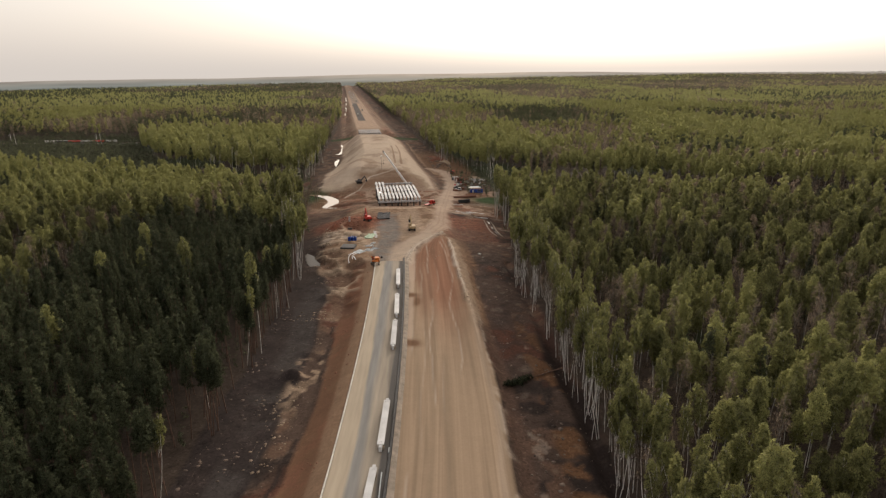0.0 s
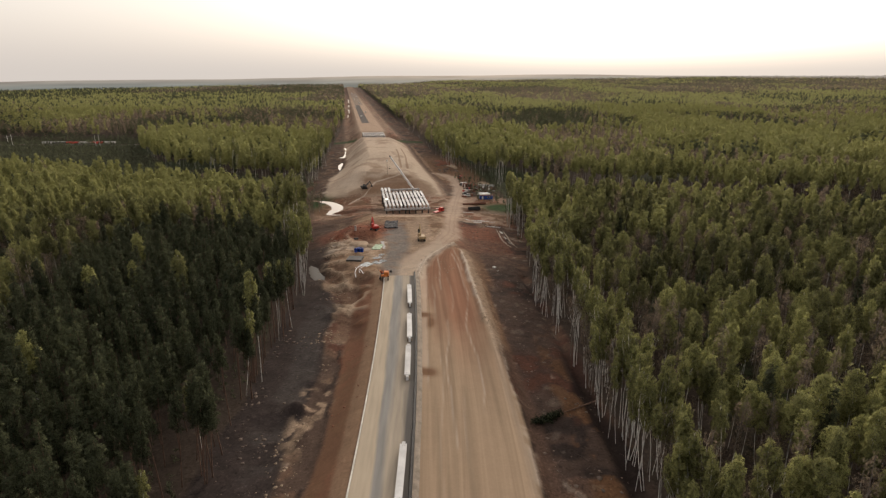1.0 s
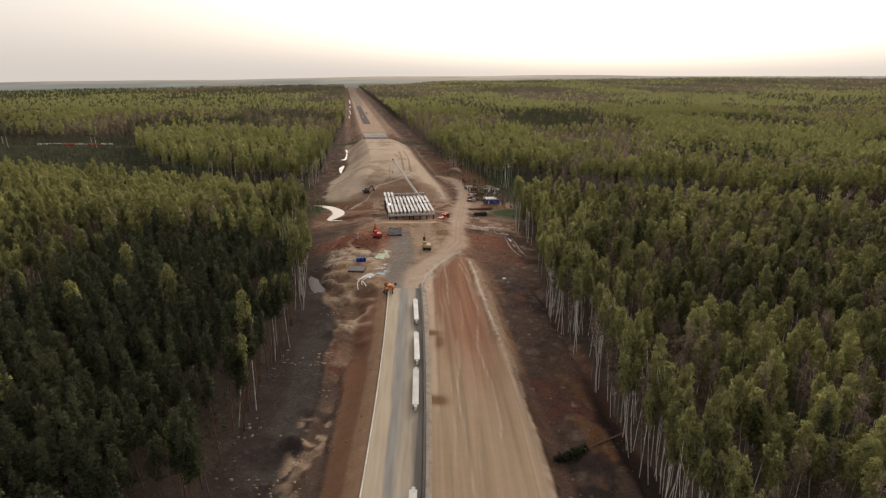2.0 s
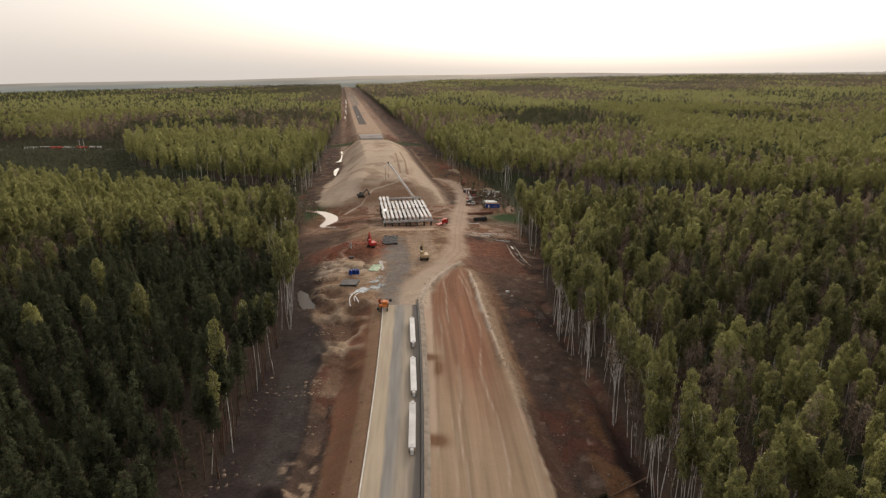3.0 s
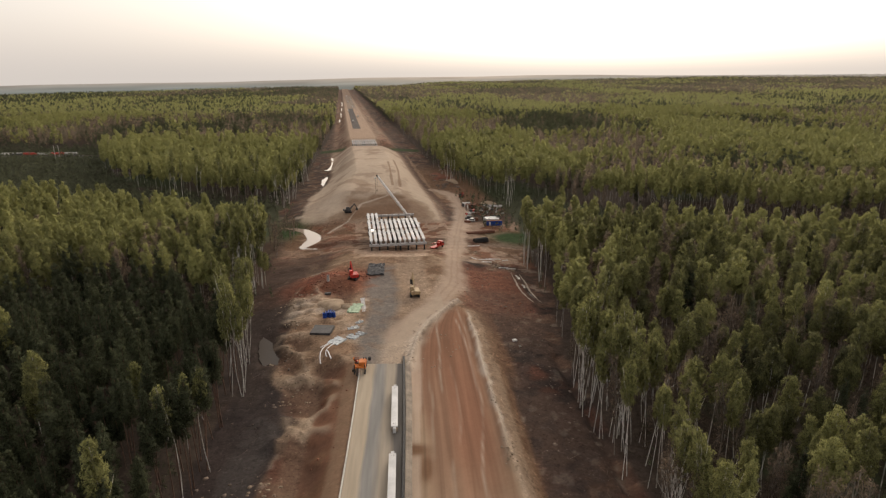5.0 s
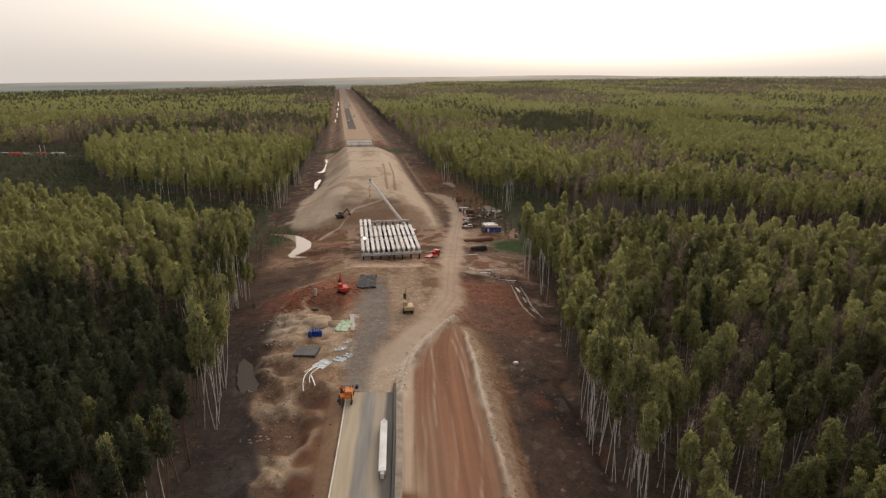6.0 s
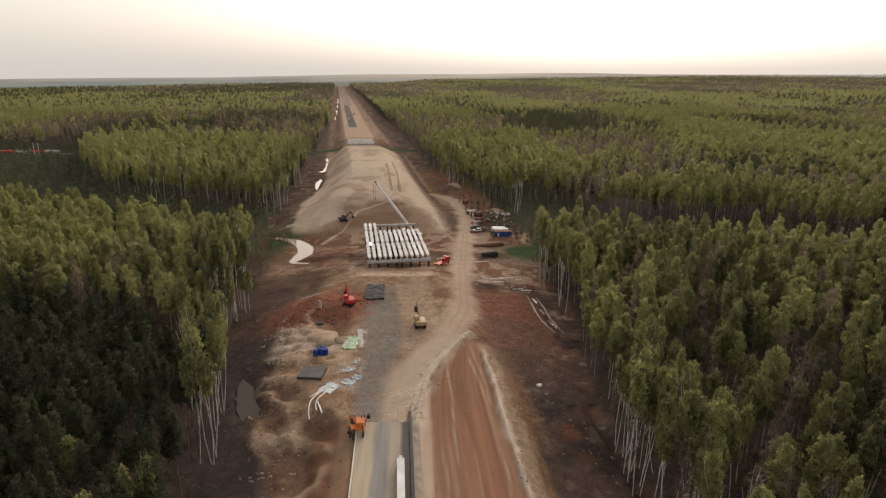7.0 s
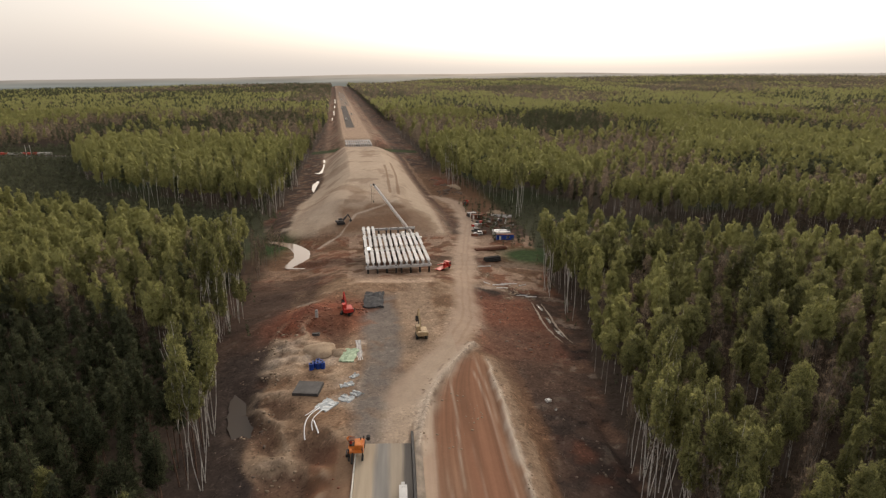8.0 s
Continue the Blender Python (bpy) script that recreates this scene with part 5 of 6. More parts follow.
# ---- backdrop: hazy ridge at the skyline ----
def far_ridge():
    """Hazy hills at the edge of sight, glowing with the lit air in front of them."""
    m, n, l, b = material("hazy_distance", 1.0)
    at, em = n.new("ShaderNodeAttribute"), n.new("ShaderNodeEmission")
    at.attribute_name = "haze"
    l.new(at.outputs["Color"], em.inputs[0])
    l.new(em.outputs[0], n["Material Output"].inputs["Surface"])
    k = 520
    ang = np.linspace(-0.95, 0.95, k)
    top = 50 + 14 * fbm(ang * 3000, ang * 0, 700, 2, 3) - 12 * np.exp(-((ang + 0.02) / 0.16) ** 2) - 14 * smooth(0.1, 0.35, ang) - 36 * smooth(0.05, 0.45, -ang)
    rows = []
    steps = (0.0, 0.3, 0.5, 0.6, 0.68, 0.74, 0.79, 0.83, 0.87, 0.91, 0.95, 1.0)
    for f in steps:
        rows.append(np.stack([4940 * np.sin(ang), 4940 * np.cos(ang), -170 + (top + 170) * f], -1))
    verts = np.concatenate(rows)
    i = np.arange((len(steps) - 1) * (k - 1))
    a = (i // (k - 1)) * k + i % (k - 1)
    tris = np.concatenate([np.stack([a, a + 1, a + k + 1], -1), np.stack([a, a + k + 1, a + k], -1)])
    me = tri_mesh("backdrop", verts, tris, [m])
    # haze painted as emission colour, paler upwards and palest in the middle
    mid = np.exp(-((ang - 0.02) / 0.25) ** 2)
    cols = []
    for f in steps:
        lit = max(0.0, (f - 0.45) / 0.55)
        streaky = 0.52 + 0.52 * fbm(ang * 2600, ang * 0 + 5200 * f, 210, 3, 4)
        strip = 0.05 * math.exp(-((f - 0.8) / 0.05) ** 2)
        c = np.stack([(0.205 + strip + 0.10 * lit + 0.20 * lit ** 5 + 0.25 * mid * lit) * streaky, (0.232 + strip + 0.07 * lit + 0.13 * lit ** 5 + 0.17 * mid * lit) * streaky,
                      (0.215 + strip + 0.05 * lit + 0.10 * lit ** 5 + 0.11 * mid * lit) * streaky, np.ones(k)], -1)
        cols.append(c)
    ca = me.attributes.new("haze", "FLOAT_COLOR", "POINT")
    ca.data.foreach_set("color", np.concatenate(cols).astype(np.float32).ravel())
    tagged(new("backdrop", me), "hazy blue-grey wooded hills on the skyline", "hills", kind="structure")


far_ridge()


# ---- machines ----
M_YELLOW = noisy("faded_yellow_paint", (0.27, 0.185, 0.10), (0.50, 0.375, 0.22), 1.2, 8, 0.5, 0, 0.1)
M_ORANGE = noisy("orange_paint", (0.38, 0.10, 0.02), (0.62, 0.20, 0.04), 1.2, 8, 0.45, 0, 0.1)
M_REDP = noisy("red_paint", (0.30, 0.025, 0.018), (0.52, 0.05, 0.035), 1.0, 8, 0.4, 0, 0.1)
M_BLUEP = noisy("blue_plastic", (0.008, 0.03, 0.16), (0.02, 0.07, 0.34), 1.0, 8, 0.4, 0, 0.1)
M_WHITEP = noisy("dusty_white_paint", (0.45, 0.43, 0.40), (0.72, 0.70, 0.66), 0.8, 8, 0.5, 0, 0.1)
M_CLEAN = noisy("clean_white_paint", (0.80, 0.78, 0.74), (0.90, 0.88, 0.85), 0.8, 8, 0.4, 0, 0.05)
M_GREENS = noisy("pale_green_sheet", (0.22, 0.30, 0.20), (0.38, 0.48, 0.33), 0.8, 6, 0.6, 0, 0.3)
M_RUBBER = noisy("black_rubber", (0.012, 0.012, 0.012), (0.04, 0.038, 0.035), 2, 10, 0.8, 0, 0.2)
M_PLASTIC = noisy("pale_plastic", (0.27, 0.30, 0.31), (0.56, 0.58, 0.58), 0.8, 6, 0.45, 0, 0.3)
M_GLINT = noisy("glint_foil", (0.85, 0.84, 0.82), (0.92, 0.91, 0.9), 0.8, 5, 0.28, 0.9, 0.1)
M_RUST = noisy("rusty_steel", (0.07, 0.03, 0.02), (0.19, 0.085, 0.05), 1.5, 9, 0.8, 0.2, 0.2)
M_SLATE = noisy("dark_grey_sheet", (0.045, 0.043, 0.042), (0.085, 0.08, 0.078), 0.7, 6, 0.7, 0, 0.2)
M_GLASS, _n, _l, _b = material("cab_glass", 0.05)
_b.inputs["Base Color"].default_value, _b.inputs["Specular IOR Level"].default_value = (0.02, 0.025, 0.03, 1), 0.6


def slab(bm, outline, x0, x1):
    """An outline in y, z drawn out along x."""
    turned = Matrix(((0, 1, 0, 0), (1, 0, 0, 0), (0, 0, 1, 0), (0, 0, 0, 1)))
    return prism(bm, outline, x0, x1, turned)


def wheel(parent, x, y, r, w):
    bm = bmesh.new()
    rod(bm, (x - w / 2, y, r), (x + w / 2, y, r), r, sides=18)
    t = part("wheel", bm, M_RUBBER, parent)
    bm = bmesh.new()
    rod(bm, (x - w / 2 - 0.02, y, r), (x + w / 2 + 0.02, y, r), r * 0.55, sides=12)
    part("rim", bm, M_STEEL, t)


def crawler(parent, x, length, height, w):
    h, l2 = height / 2, length / 2
    pts = [(-l2 + h, 0), (l2 - h, 0), (l2 - h * 0.3, h * 0.3), (l2, h), (l2 - h * 0.3, h * 1.7), (l2 - h, height), (-l2 + h, height), (-l2 + h * 0.3, h * 1.7), (-l2, h), (-l2 + h * 0.3, h * 0.3)]
    bm = slab(bmesh.new(), pts, x - w / 2, x + w / 2)
    t = part("crawler_track", bm, M_RUBBER, parent)
    bm = bmesh.new()
    for k in range(5):
        yy = -l2 + h + (length - height) * k / 4
        rod(bm, (x - w / 2 - 0.03, yy, h), (x + w / 2 + 0.03, yy, h), h * 0.5, sides=10)
    part("roller", bm, M_STEEL, t)


def boom_piece(name, a, b, w, d0, d1, mat, parent):
    """A box-section arm from a to b in the y, z plane, deepest in its middle."""
    a, b = Vector((0, *a)), Vector((0, *b))
    dirv = (b - a).normalized()
    up = Vector((0, -dirv.z, dirv.y))
    midp = a.lerp(b, 0.4)
    pts = [a - up * d1 / 2, midp - up * d0 / 2, b - up * d1 / 2, b + up * d1 / 2, midp + up * d0 / 2, a + up * d1 / 2]
    bm = slab(bmesh.new(), [(p.y, p.z) for p in pts], -w / 2, w / 2)
    return part(name, bm, mat, parent)


def excavator(m, mat, label, swing=0.0, size=1.0, lift=0.0):
    """Crawler excavator that faces +y; the upper works turn by swing degrees."""
    root = tagged(empty("excavator", m @ Matrix.Scale(size, 4)), label, "excavator")
    for e in (-1, 1):
        crawler(root, e * 1.15, 4.2, 0.95, 0.6)
    bm = bmesh.new()
    box(bm, -0.85, 0.85, -0.9, 0.9, 0.4, 1.1, bevel=0.06)
    part("undercarriage", bm, M_STEEL, root)
    bm = bmesh.new()
    box(bm, -1.35, 1.35, -2.2, 1.3, 1.1, 1.5, bevel=0.05)
    box(bm, -0.25, 1.3, -1.6, 1.0, 1.5, 2.2, bevel=0.08)
    upper = part("upper_works", bm, mat, root)
    upper.matrix_basis = pose(0, 0, 0, 0, 0, swing)
    bm = box(bmesh.new(), -1.33, 1.33, -2.6, -1.6, 1.15, 2.25, bevel=0.15)
    part("counterweight", bm, mat, upper)
    bm = slab(bmesh.new(), [(-0.7, 1.5), (1.25, 1.5), (1.3, 2.2), (0.9, 3.0), (-0.7, 3.05)], -1.3, -0.35)
    part("cab", bm, mat, upper)
    bm = bmesh.new()
    slab(bm, [(-0.5, 2.0), (1.0, 2.0), (0.75, 2.85), (-0.5, 2.85)], -1.33, -1.31)
    slab(bm, [(1.31, 2.0), (1.33, 2.2), (0.98, 2.9), (0.95, 2.85)], -1.2, -0.45)
    part("window", bm, M_GLASS, upper)
    # lift raises the boom and folds the stick out
    bx, bz, sx, sz = 4.2 - 0.9 * lift, 4.6 + 1.5 * lift, 5.6 - 0.2 * lift, 2.1 + 1.6 * lift
    boom_piece("boom", (0.9, 1.7), (bx, bz), 0.42, 0.75, 0.42, mat, upper)
    boom_piece("stick", (bx - 0.2, bz + 0.3), (sx, sz), 0.34, 0.55, 0.3, mat, upper)
    bm = slab(bmesh.new(), [(sx + p, sz + q) for p, q in ((-0.1, 0.1), (0.5, -0.6), (0.3, -1.3), (-0.4, -1.4), (-0.7, -0.9), (-0.4, -0.8), (-0.2, -0.4))], -0.55, 0.55)
    part("bucket", bm, M_STEEL, upper)
    for x in (-0.28, 0.28):
        bm = rod(bmesh.new(), (x, 1.3, 1.5), (x, 2.6, 3.0), 0.09, sides=8)
        part("hydraulic_ram", bm, M_STEEL, upper)
    return root


def place(x, y, rz=0.0, dz=0.0):
    return pose(x, y, ground_z(x, y) + dz, 0, 0, rz)


excavator(place(-24.2, 275.5, 4), M_YELLOW, "faded yellow crawler excavator seen from behind on bare earth", 8, 1.15, 0.7)
excavator(place(-47.4, 289, -12), M_REDP, "red crawler excavator working on the red earth heap", 32, 1.1)
excavator(place(-70.2, 414.5, -75), M_SLATE, "small dark grey excavator at the foot of the sand fill", 20, 1.0)


def slipform(m):
    """A kerb-laying machine on four legs with its hopper, engine, conveyor and mould."""
    root = tagged(empty("kerb_paver", m), "orange kerb-laying machine at the end of the pavement", "paver")
    bm = bmesh.new()
    box(bm, -1.5, 1.5, -2.1, 2.1, 1.3, 1.75, bevel=0.05)
    part("frame", bm, M_ORANGE, root)
    bm = box(bmesh.new(), -0.2, 1.4, -1.7, 0.6, 1.75, 2.75, bevel=0.1)
    e = part("engine_housing", bm, M_ORANGE, root)
    bm = rod(bmesh.new(), (0.9, 0.2, 2.75), (0.9, 0.2, 3.3), 0.09, sides=8)
    part("exhaust", bm, M_STEEL, e)
    bm = bmesh.new()
    box(bm, -1.35, -0.35, -0.4, 0.7, 1.75, 1.9)
    for x in (-1.33, -0.4):
        for y in (-0.38, 0.65):
            rod(bm, (x, y, 1.9), (x, y, 2.9), 0.035, sides=6)
    part("platform", bm, M_STEEL, root)
    bm = box(bmesh.new(), -1.45, -0.25, -0.55, 0.85, 3.0, 3.12, bevel=0.03)
    part("canopy", bm, M_RUST, root, "dusty brown canopy")
    bm = box(bmesh.new(), -1.2, -0.8, 0.1, 0.5, 1.9, 2.5, bevel=0.06)
    part("seat", bm, M_REDP, root, "red seat")
    for x, y in ((-1.3, -2.0), (1.3, -2.0), (-1.3, 2.0), (1.3, 2.0)):
        bm = rod(bmesh.new(), (x, y, 0.6), (x, y, 2.3), 0.13, sides=10)
        g = part("leg", bm, M_STEEL, root)
        bm = slab(bmesh.new(), [(y - 0.7, 0), (y + 0.7, 0), (y + 0.85, 0.3), (y + 0.55, 0.62), (y - 0.55, 0.62), (y - 0.85, 0.3)], x - 0.18, x + 0.18)
        part("crawler_track", bm, M_RUBBER, g)
    bm = bmesh.new()
    rod(bm, (-0.6, -3.9, 0.35), (-0.6, -1.4, 1.6), 0.22, sides=10)
    part("conveyor", bm, M_RUBBER, root)
    bm = bmesh.new()
    bmesh.ops.create_cone(bm, cap_ends=False, segments=8, radius1=0.3, radius2=0.75, depth=0.8, matrix=Matrix.Translation((-1.3, 1.2, 2.1)))
    part("hopper", bm, M_ORANGE, root)
    bm = box(bmesh.new(), -2.0, -1.5, -1.6, 0.2, 0.1, 0.8, bevel=0.04)
    part("mould", bm, M_STEEL, root)
    bm = rod(bmesh.new(), (2.2, 1.6, 1.9), (2.2, 2.4, 1.9), 0.42, sides=14)
    part("hose_reel", bm, M_RUBBER, root)
    return root


slipform(pose(-35.2, 221.2, 0.05, 0, 0, 3))


def truck(m, mat, bed, label, name="lorry"):
    """A three-axle lorry that faces +y; bed: 'tipper', 'crane' or 'flat'."""
    root = tagged(empty(name, m), label, "lorry")
    bm = box(bmesh.new(), -0.45, 0.45, -3.9, 3.6, 0.75, 1.05)
    part("chassis", bm, M_STEEL, root)
    bm = slab(bmesh.new(), [(2.0, 0.9), (3.9, 0.9), (3.95, 1.7), (3.6, 2.9), (2.0, 2.95)], -1.2, 1.2)
    c = part("cab", bm, mat, root)
    bm = bmesh.new()
    slab(bm, [(3.93, 1.8), (3.97, 1.8), (3.66, 2.75), (3.62, 2.75)], -1.05, 1.05)
    for x in (-1.215, 1.205):
        slab(bm, [(2.5, 1.8), (3.6, 1.8), (3.4, 2.6), (2.5, 2.6)], x, x + 0.01)
    part("window", bm, M_GLASS, c)
    for y in (2.9, -1.7, -3.0):
        for x in (-1.02, 1.02):
            wheel(root, x, y, 0.5, 0.34)
    bm = bmesh.new()
    if bed == "tipper":
        box(bm, -1.25, 1.25, -4.0, 1.7, 1.1, 1.2)
        for x in (-1.25, 1.17):
            box(bm, x, x + 0.08, -4.0, 1.7, 1.2, 2.3)
        box(bm, -1.17, 1.17, -4.0, -3.92, 1.2, 2.3)
        box(bm, -1.17, 1.17, 1.62, 1.7, 1.2, 2.6)
        part("tipper_body", bm, mat, root)
    else:
        box(bm, -1.25, 1.25, -4.2, 1.7, 1.1, 1.35, bevel=0.03)
        part("flatbed", bm, mat, root)
        bm = box(bmesh.new(), -0.6, 0.6, 0.4, 1.6, 1.35, 2.6, bevel=0.08)
        part("winch_housing", bm, mat, root)
        bm = rod(bmesh.new(), (0, 1.0, 2.6), (0.3, -4.4, 3.4), 0.2, 0.13, 8)
        part("loader_arm", bm, mat, root)
    return root


truck(place(-17.6, 342.5, -35), M_REDP, "crane", "small red lorry with a folded loader crane beside the bridge")
truck(place(-3.2, 474, 170), M_REDP, "tipper", "red and white tipper lorry on the haul track")


def mobile_crane():
    """A white telescopic crane behind the bridge, its boom raised over the far fill."""
    bx, by = -33.2, 399.5
    gz = ground_z(bx, by)
    root = tagged(empty("mobile_crane", pose(bx, by, gz, 0, 0, 62)), "white truck-mounted telescopic crane with its boom raised behind the bridge", "crane")
    bm = box(bmesh.new(), -1.3, 1.3, -5.5, 5.5, 0.8, 1.5, bevel=0.05)
    part("carrier", bm, M_WHITEP, root)
    bm = slab(bmesh.new(), [(4.0, 1.3), (5.9, 1.3), (5.9, 2.0), (5.5, 2.9), (4.0, 2.9)], -1.25, 1.25)
    part("cab", bm, M_WHITEP, root)
    for y in (-4.2, -2.7, 2.2, 3.6):
        for x in (-1.1, 1.1):
            wheel(root, x, y, 0.6, 0.4)
    for y in (-3.5, 3.0):
        for e in (-1, 1):
            bm = bmesh.new()
            box(bm, min(e * 1.3, e * 3.2), max(e * 1.3, e * 3.2), y - 0.12, y + 0.12, 0.9, 1.15)
            rod(bm, (e * 3.1, y, 0.02), (e * 3.1, y, 1.1), 0.1, sides=8)
            rod(bm, (e * 3.1, y, 0.0), (e * 3.1, y, 0.08), 0.35, sides=10)
            part("outrigger", bm, M_STEEL, root)
    bm = box(bmesh.new(), -1.2, 1.2, -2.2, 1.2, 1.5, 2.7, bevel=0.1)
    part("turret", bm, M_WHITEP, root)
    bm = box(bmesh.new(), -1.2, 1.2, -3.1, -2.2, 1.6, 2.9, bevel=0.1)
    part("counterweight", bm, M_STEEL, root)
    inv = root.matrix_basis.inverted()
    base, tip = Vector((bx, by, gz + 2.9)), Vector((-48.4, 382.0, 22.4))
    for k, (f0, f1, r) in enumerate(((0.0, 0.42, 1.0), (0.38, 0.72, 0.88), (0.68, 1.0, 0.75))):
        bm = bmesh.new()
        a, b = inv @ base.lerp(tip, f0), inv @ base.lerp(tip, f1)
        rod(bm, a, b, r * 0.85, r * 0.75, sides=8)
        part("boom_section", bm, M_CLEAN, root)
    bm = rod(bmesh.new(), inv @ (tip + Vector((-0.4, -0.3, 0.6))), inv @ (tip + Vector((0.3, 0.2, -0.7))), 0.4, sides=8)
    part("boom_head", bm, M_STEEL, root)
    hook = tip + Vector((-0.5, -0.3, -7))
    bm = rod(bmesh.new(), inv @ tip, inv @ hook, 0.03, sides=5)
    part("hoist_rope", bm, M_STEEL, root)
    bm = rod(bmesh.new(), inv @ hook, inv @ (hook - Vector((0, 0, 0.9))), 0.25, 0.12, 8)
    part("hook_block", bm, M_STEEL, root)


mobile_crane()


# ---- things on the working platform ----
def heap(name, x, y, rx, ry, h, mat, label, category, seed, rz=0.0):
    """A poured heap with a flat-ish, lumpy top."""
    r = np.random.RandomState(seed)
    bm = bmesh.new()
    rings = []
    for f in (1.0, 0.85, 0.65, 0.4, 0.15):
        ring = []
        for k in range(22):
            a = k * 2 * math.pi / 22
            wob = 1 + 0.13 * math.sin(3 * a + seed) + r.uniform(-0.07, 0.07)
            z = h * (1 - f ** 2.2) * r.uniform(0.85, 1.1) if f < 1 else -0.5
            ring.append(bm.verts.new((rx * f * wob * math.cos(a), ry * f * wob * math.sin(a), z)))
        rings.append(ring)
    for a, b in zip(rings, rings[1:]):
        for k in range(22):
            bm.faces.new((a[k], a[(k + 1) % 22], b[(k + 1) % 22], b[k]))
    bm.faces.new(rings[-1])
    for f in bm.faces:
        f.smooth = True
    ob = link(name, bm, mat)
    ob.matrix_basis = place(x, y, rz)
    return tagged(ob, label, category)


M_SANDH = noisy("heaped_sand", (0.19, 0.135, 0.09), (0.32, 0.245, 0.17), 0.5, 4, 0.95)
M_REDH = noisy("heaped_red_earth", (0.11, 0.045, 0.03), (0.20, 0.085, 0.05), 0.5, 4, 0.95)
heap("sand_heap", -51.5, 266, 4.5, 4.2, 0.9, M_SANDH, "pale sand heap with a flattened top", "sand heap", 5)
heap("sand_heap", -46.2, 265, 2.6, 2.4, 1.0, M_SANDH, "small pale sand heap beside a green sheet", "sand heap", 6)
for k, (x, y, a, b, h) in enumerate([(4, 447, 5, 4, 1.8), (13, 455, 6, 4, 1.8), (-16, 538, 7, 9, 2.6), (-10, 525, 6, 6, 2.4), (-22, 560, 5, 8, 2.2)]):
    heap("earth_heap", x, y, a, b, h, M_SANDH if k % 2 else M_REDH, "brown spoil heap beside the haul track", "earth heap", 20 + k)


def sheet(name, m, w, d, h, mat, label, category, seed, crumple=0.08, parts=None):
    """A lying sheet or stack with an uneven top and ragged rim."""
    r = np.random.RandomState(seed)
    bm = bmesh.new()
    nx, ny = 9, 9
    top = [[bm.verts.new((w * (i / (nx - 1) - 0.5) + r.uniform(-1, 1) * crumple, d * (j / (ny - 1) - 0.5) + r.uniform(-1, 1) * crumple, h + r.uniform(-0.5, 1) * crumple)) for i in range(nx)] for j in range(ny)]
    for j in range(ny - 1):
        for i in range(nx - 1):
            bm.faces.new((top[j][i], top[j][i + 1], top[j + 1][i + 1], top[j + 1][i]))
    rim = [e for e in bm.edges if e.is_boundary]
    ext = bmesh.ops.extrude_edge_only(bm, edges=rim)
    for v in ext["geom"]:
        if isinstance(v, bmesh.types.BMVert):
            v.co.z = -0.15
    bmesh.ops.recalc_face_normals(bm, faces=bm.faces)
    ob = link(name, bm, mat)
    ob.matrix_basis = m
    return tagged(ob, label, category)


sheet("gravel_pile", place(-40.6, 301.5, 4), 6.6, 12.5, 0.35, M_DARKGRAVEL, "low squarish dark grey gravel pile on the platform", "pile", 31, 0.35)
sheet("plastic_sheet", place(-41.4, 248.6, 25), 3.2, 2.0, 0.06, M_PLASTIC, "torn grey-white plastic film trodden into sand", "sheet", 33, 0.3)
sheet("plastic_sheet", place(-38.6, 244.6, -35), 2.6, 1.6, 0.06, M_PLASTIC, "torn grey-white plastic film trodden into sand", "sheet", 34, 0.3)
sheet("plastic_sheet", place(-40.2, 252.6, 60), 2.2, 1.2, 0.06, M_PLASTIC, "torn grey-white plastic film trodden into sand", "sheet", 35, 0.3)
stack = tagged(empty("panel_stack", place(-50.2, 246.2, -4)), "dark grey rectangular stack of flat panels on sand", "panel stack")
for k in range(4):
    bm = box(bmesh.new(), -3.1 + 0.05 * (k % 2), 3.1 - 0.04 * k, -2.8, 2.8 - 0.06 * (k % 3), -0.1 + 0.18 * k, 0.07 + 0.18 * k, bevel=0.02)
    part("panel", bm, M_SLATE, stack)
sheet("green_sheet", place(-43.0, 263.2, -4), 3.9, 7.2, 0.25, M_GREENS, "pale green crumpled sheet spread on sand", "sheet", 3, 0.22)
sheet("plastic_sheet", place(-44.6, 239.4, -30), 3.6, 4.4, 0.15, M_PLASTIC, "pale blue-white crumpled plastic sheet", "sheet", 4, 0.2)
sheet("plastic_sheet", place(-40.6, 242.5, -20), 3.0, 2.6, 0.12, M_PLASTIC, "torn white plastic sheet beside the pavement", "sheet", 5, 0.28)
sheet("white_strip", place(-40.8, 266.5, 10), 1.4, 12.0, 0.12, M_CONC_OLD, "long pale strip of fabric beside a green sheet", "strip", 6, 0.15)
# foil sheet added to make a bright white glint on the deck
sheet("tarpaulin", BR @ pose(-10.6, 19.2, 2.02, 0, 0, 0), 1.3, 4.2, 0.08, M_GLINT, "shiny foil sheet added on the bridge girders for a white glint", "tarpaulin", 7, 0.03)


def hose(name, pts, r, mat, label, category):
    cu = bpy.data.curves.new(name, "CURVE")
    cu.dimensions, cu.bevel_depth, cu.bevel_resolution = "3D", r, 2
    sp = cu.splines.new("NURBS")
    sp.points.add(len(pts) - 1)
    for p, (x, y) in zip(sp.points, pts):
        p.co = (x, y, ground_z(x, y) + r * 0.8, 1)
    sp.use_endpoint_u, sp.order_u = True, 3
    return tagged(new(name, cu), label, category)


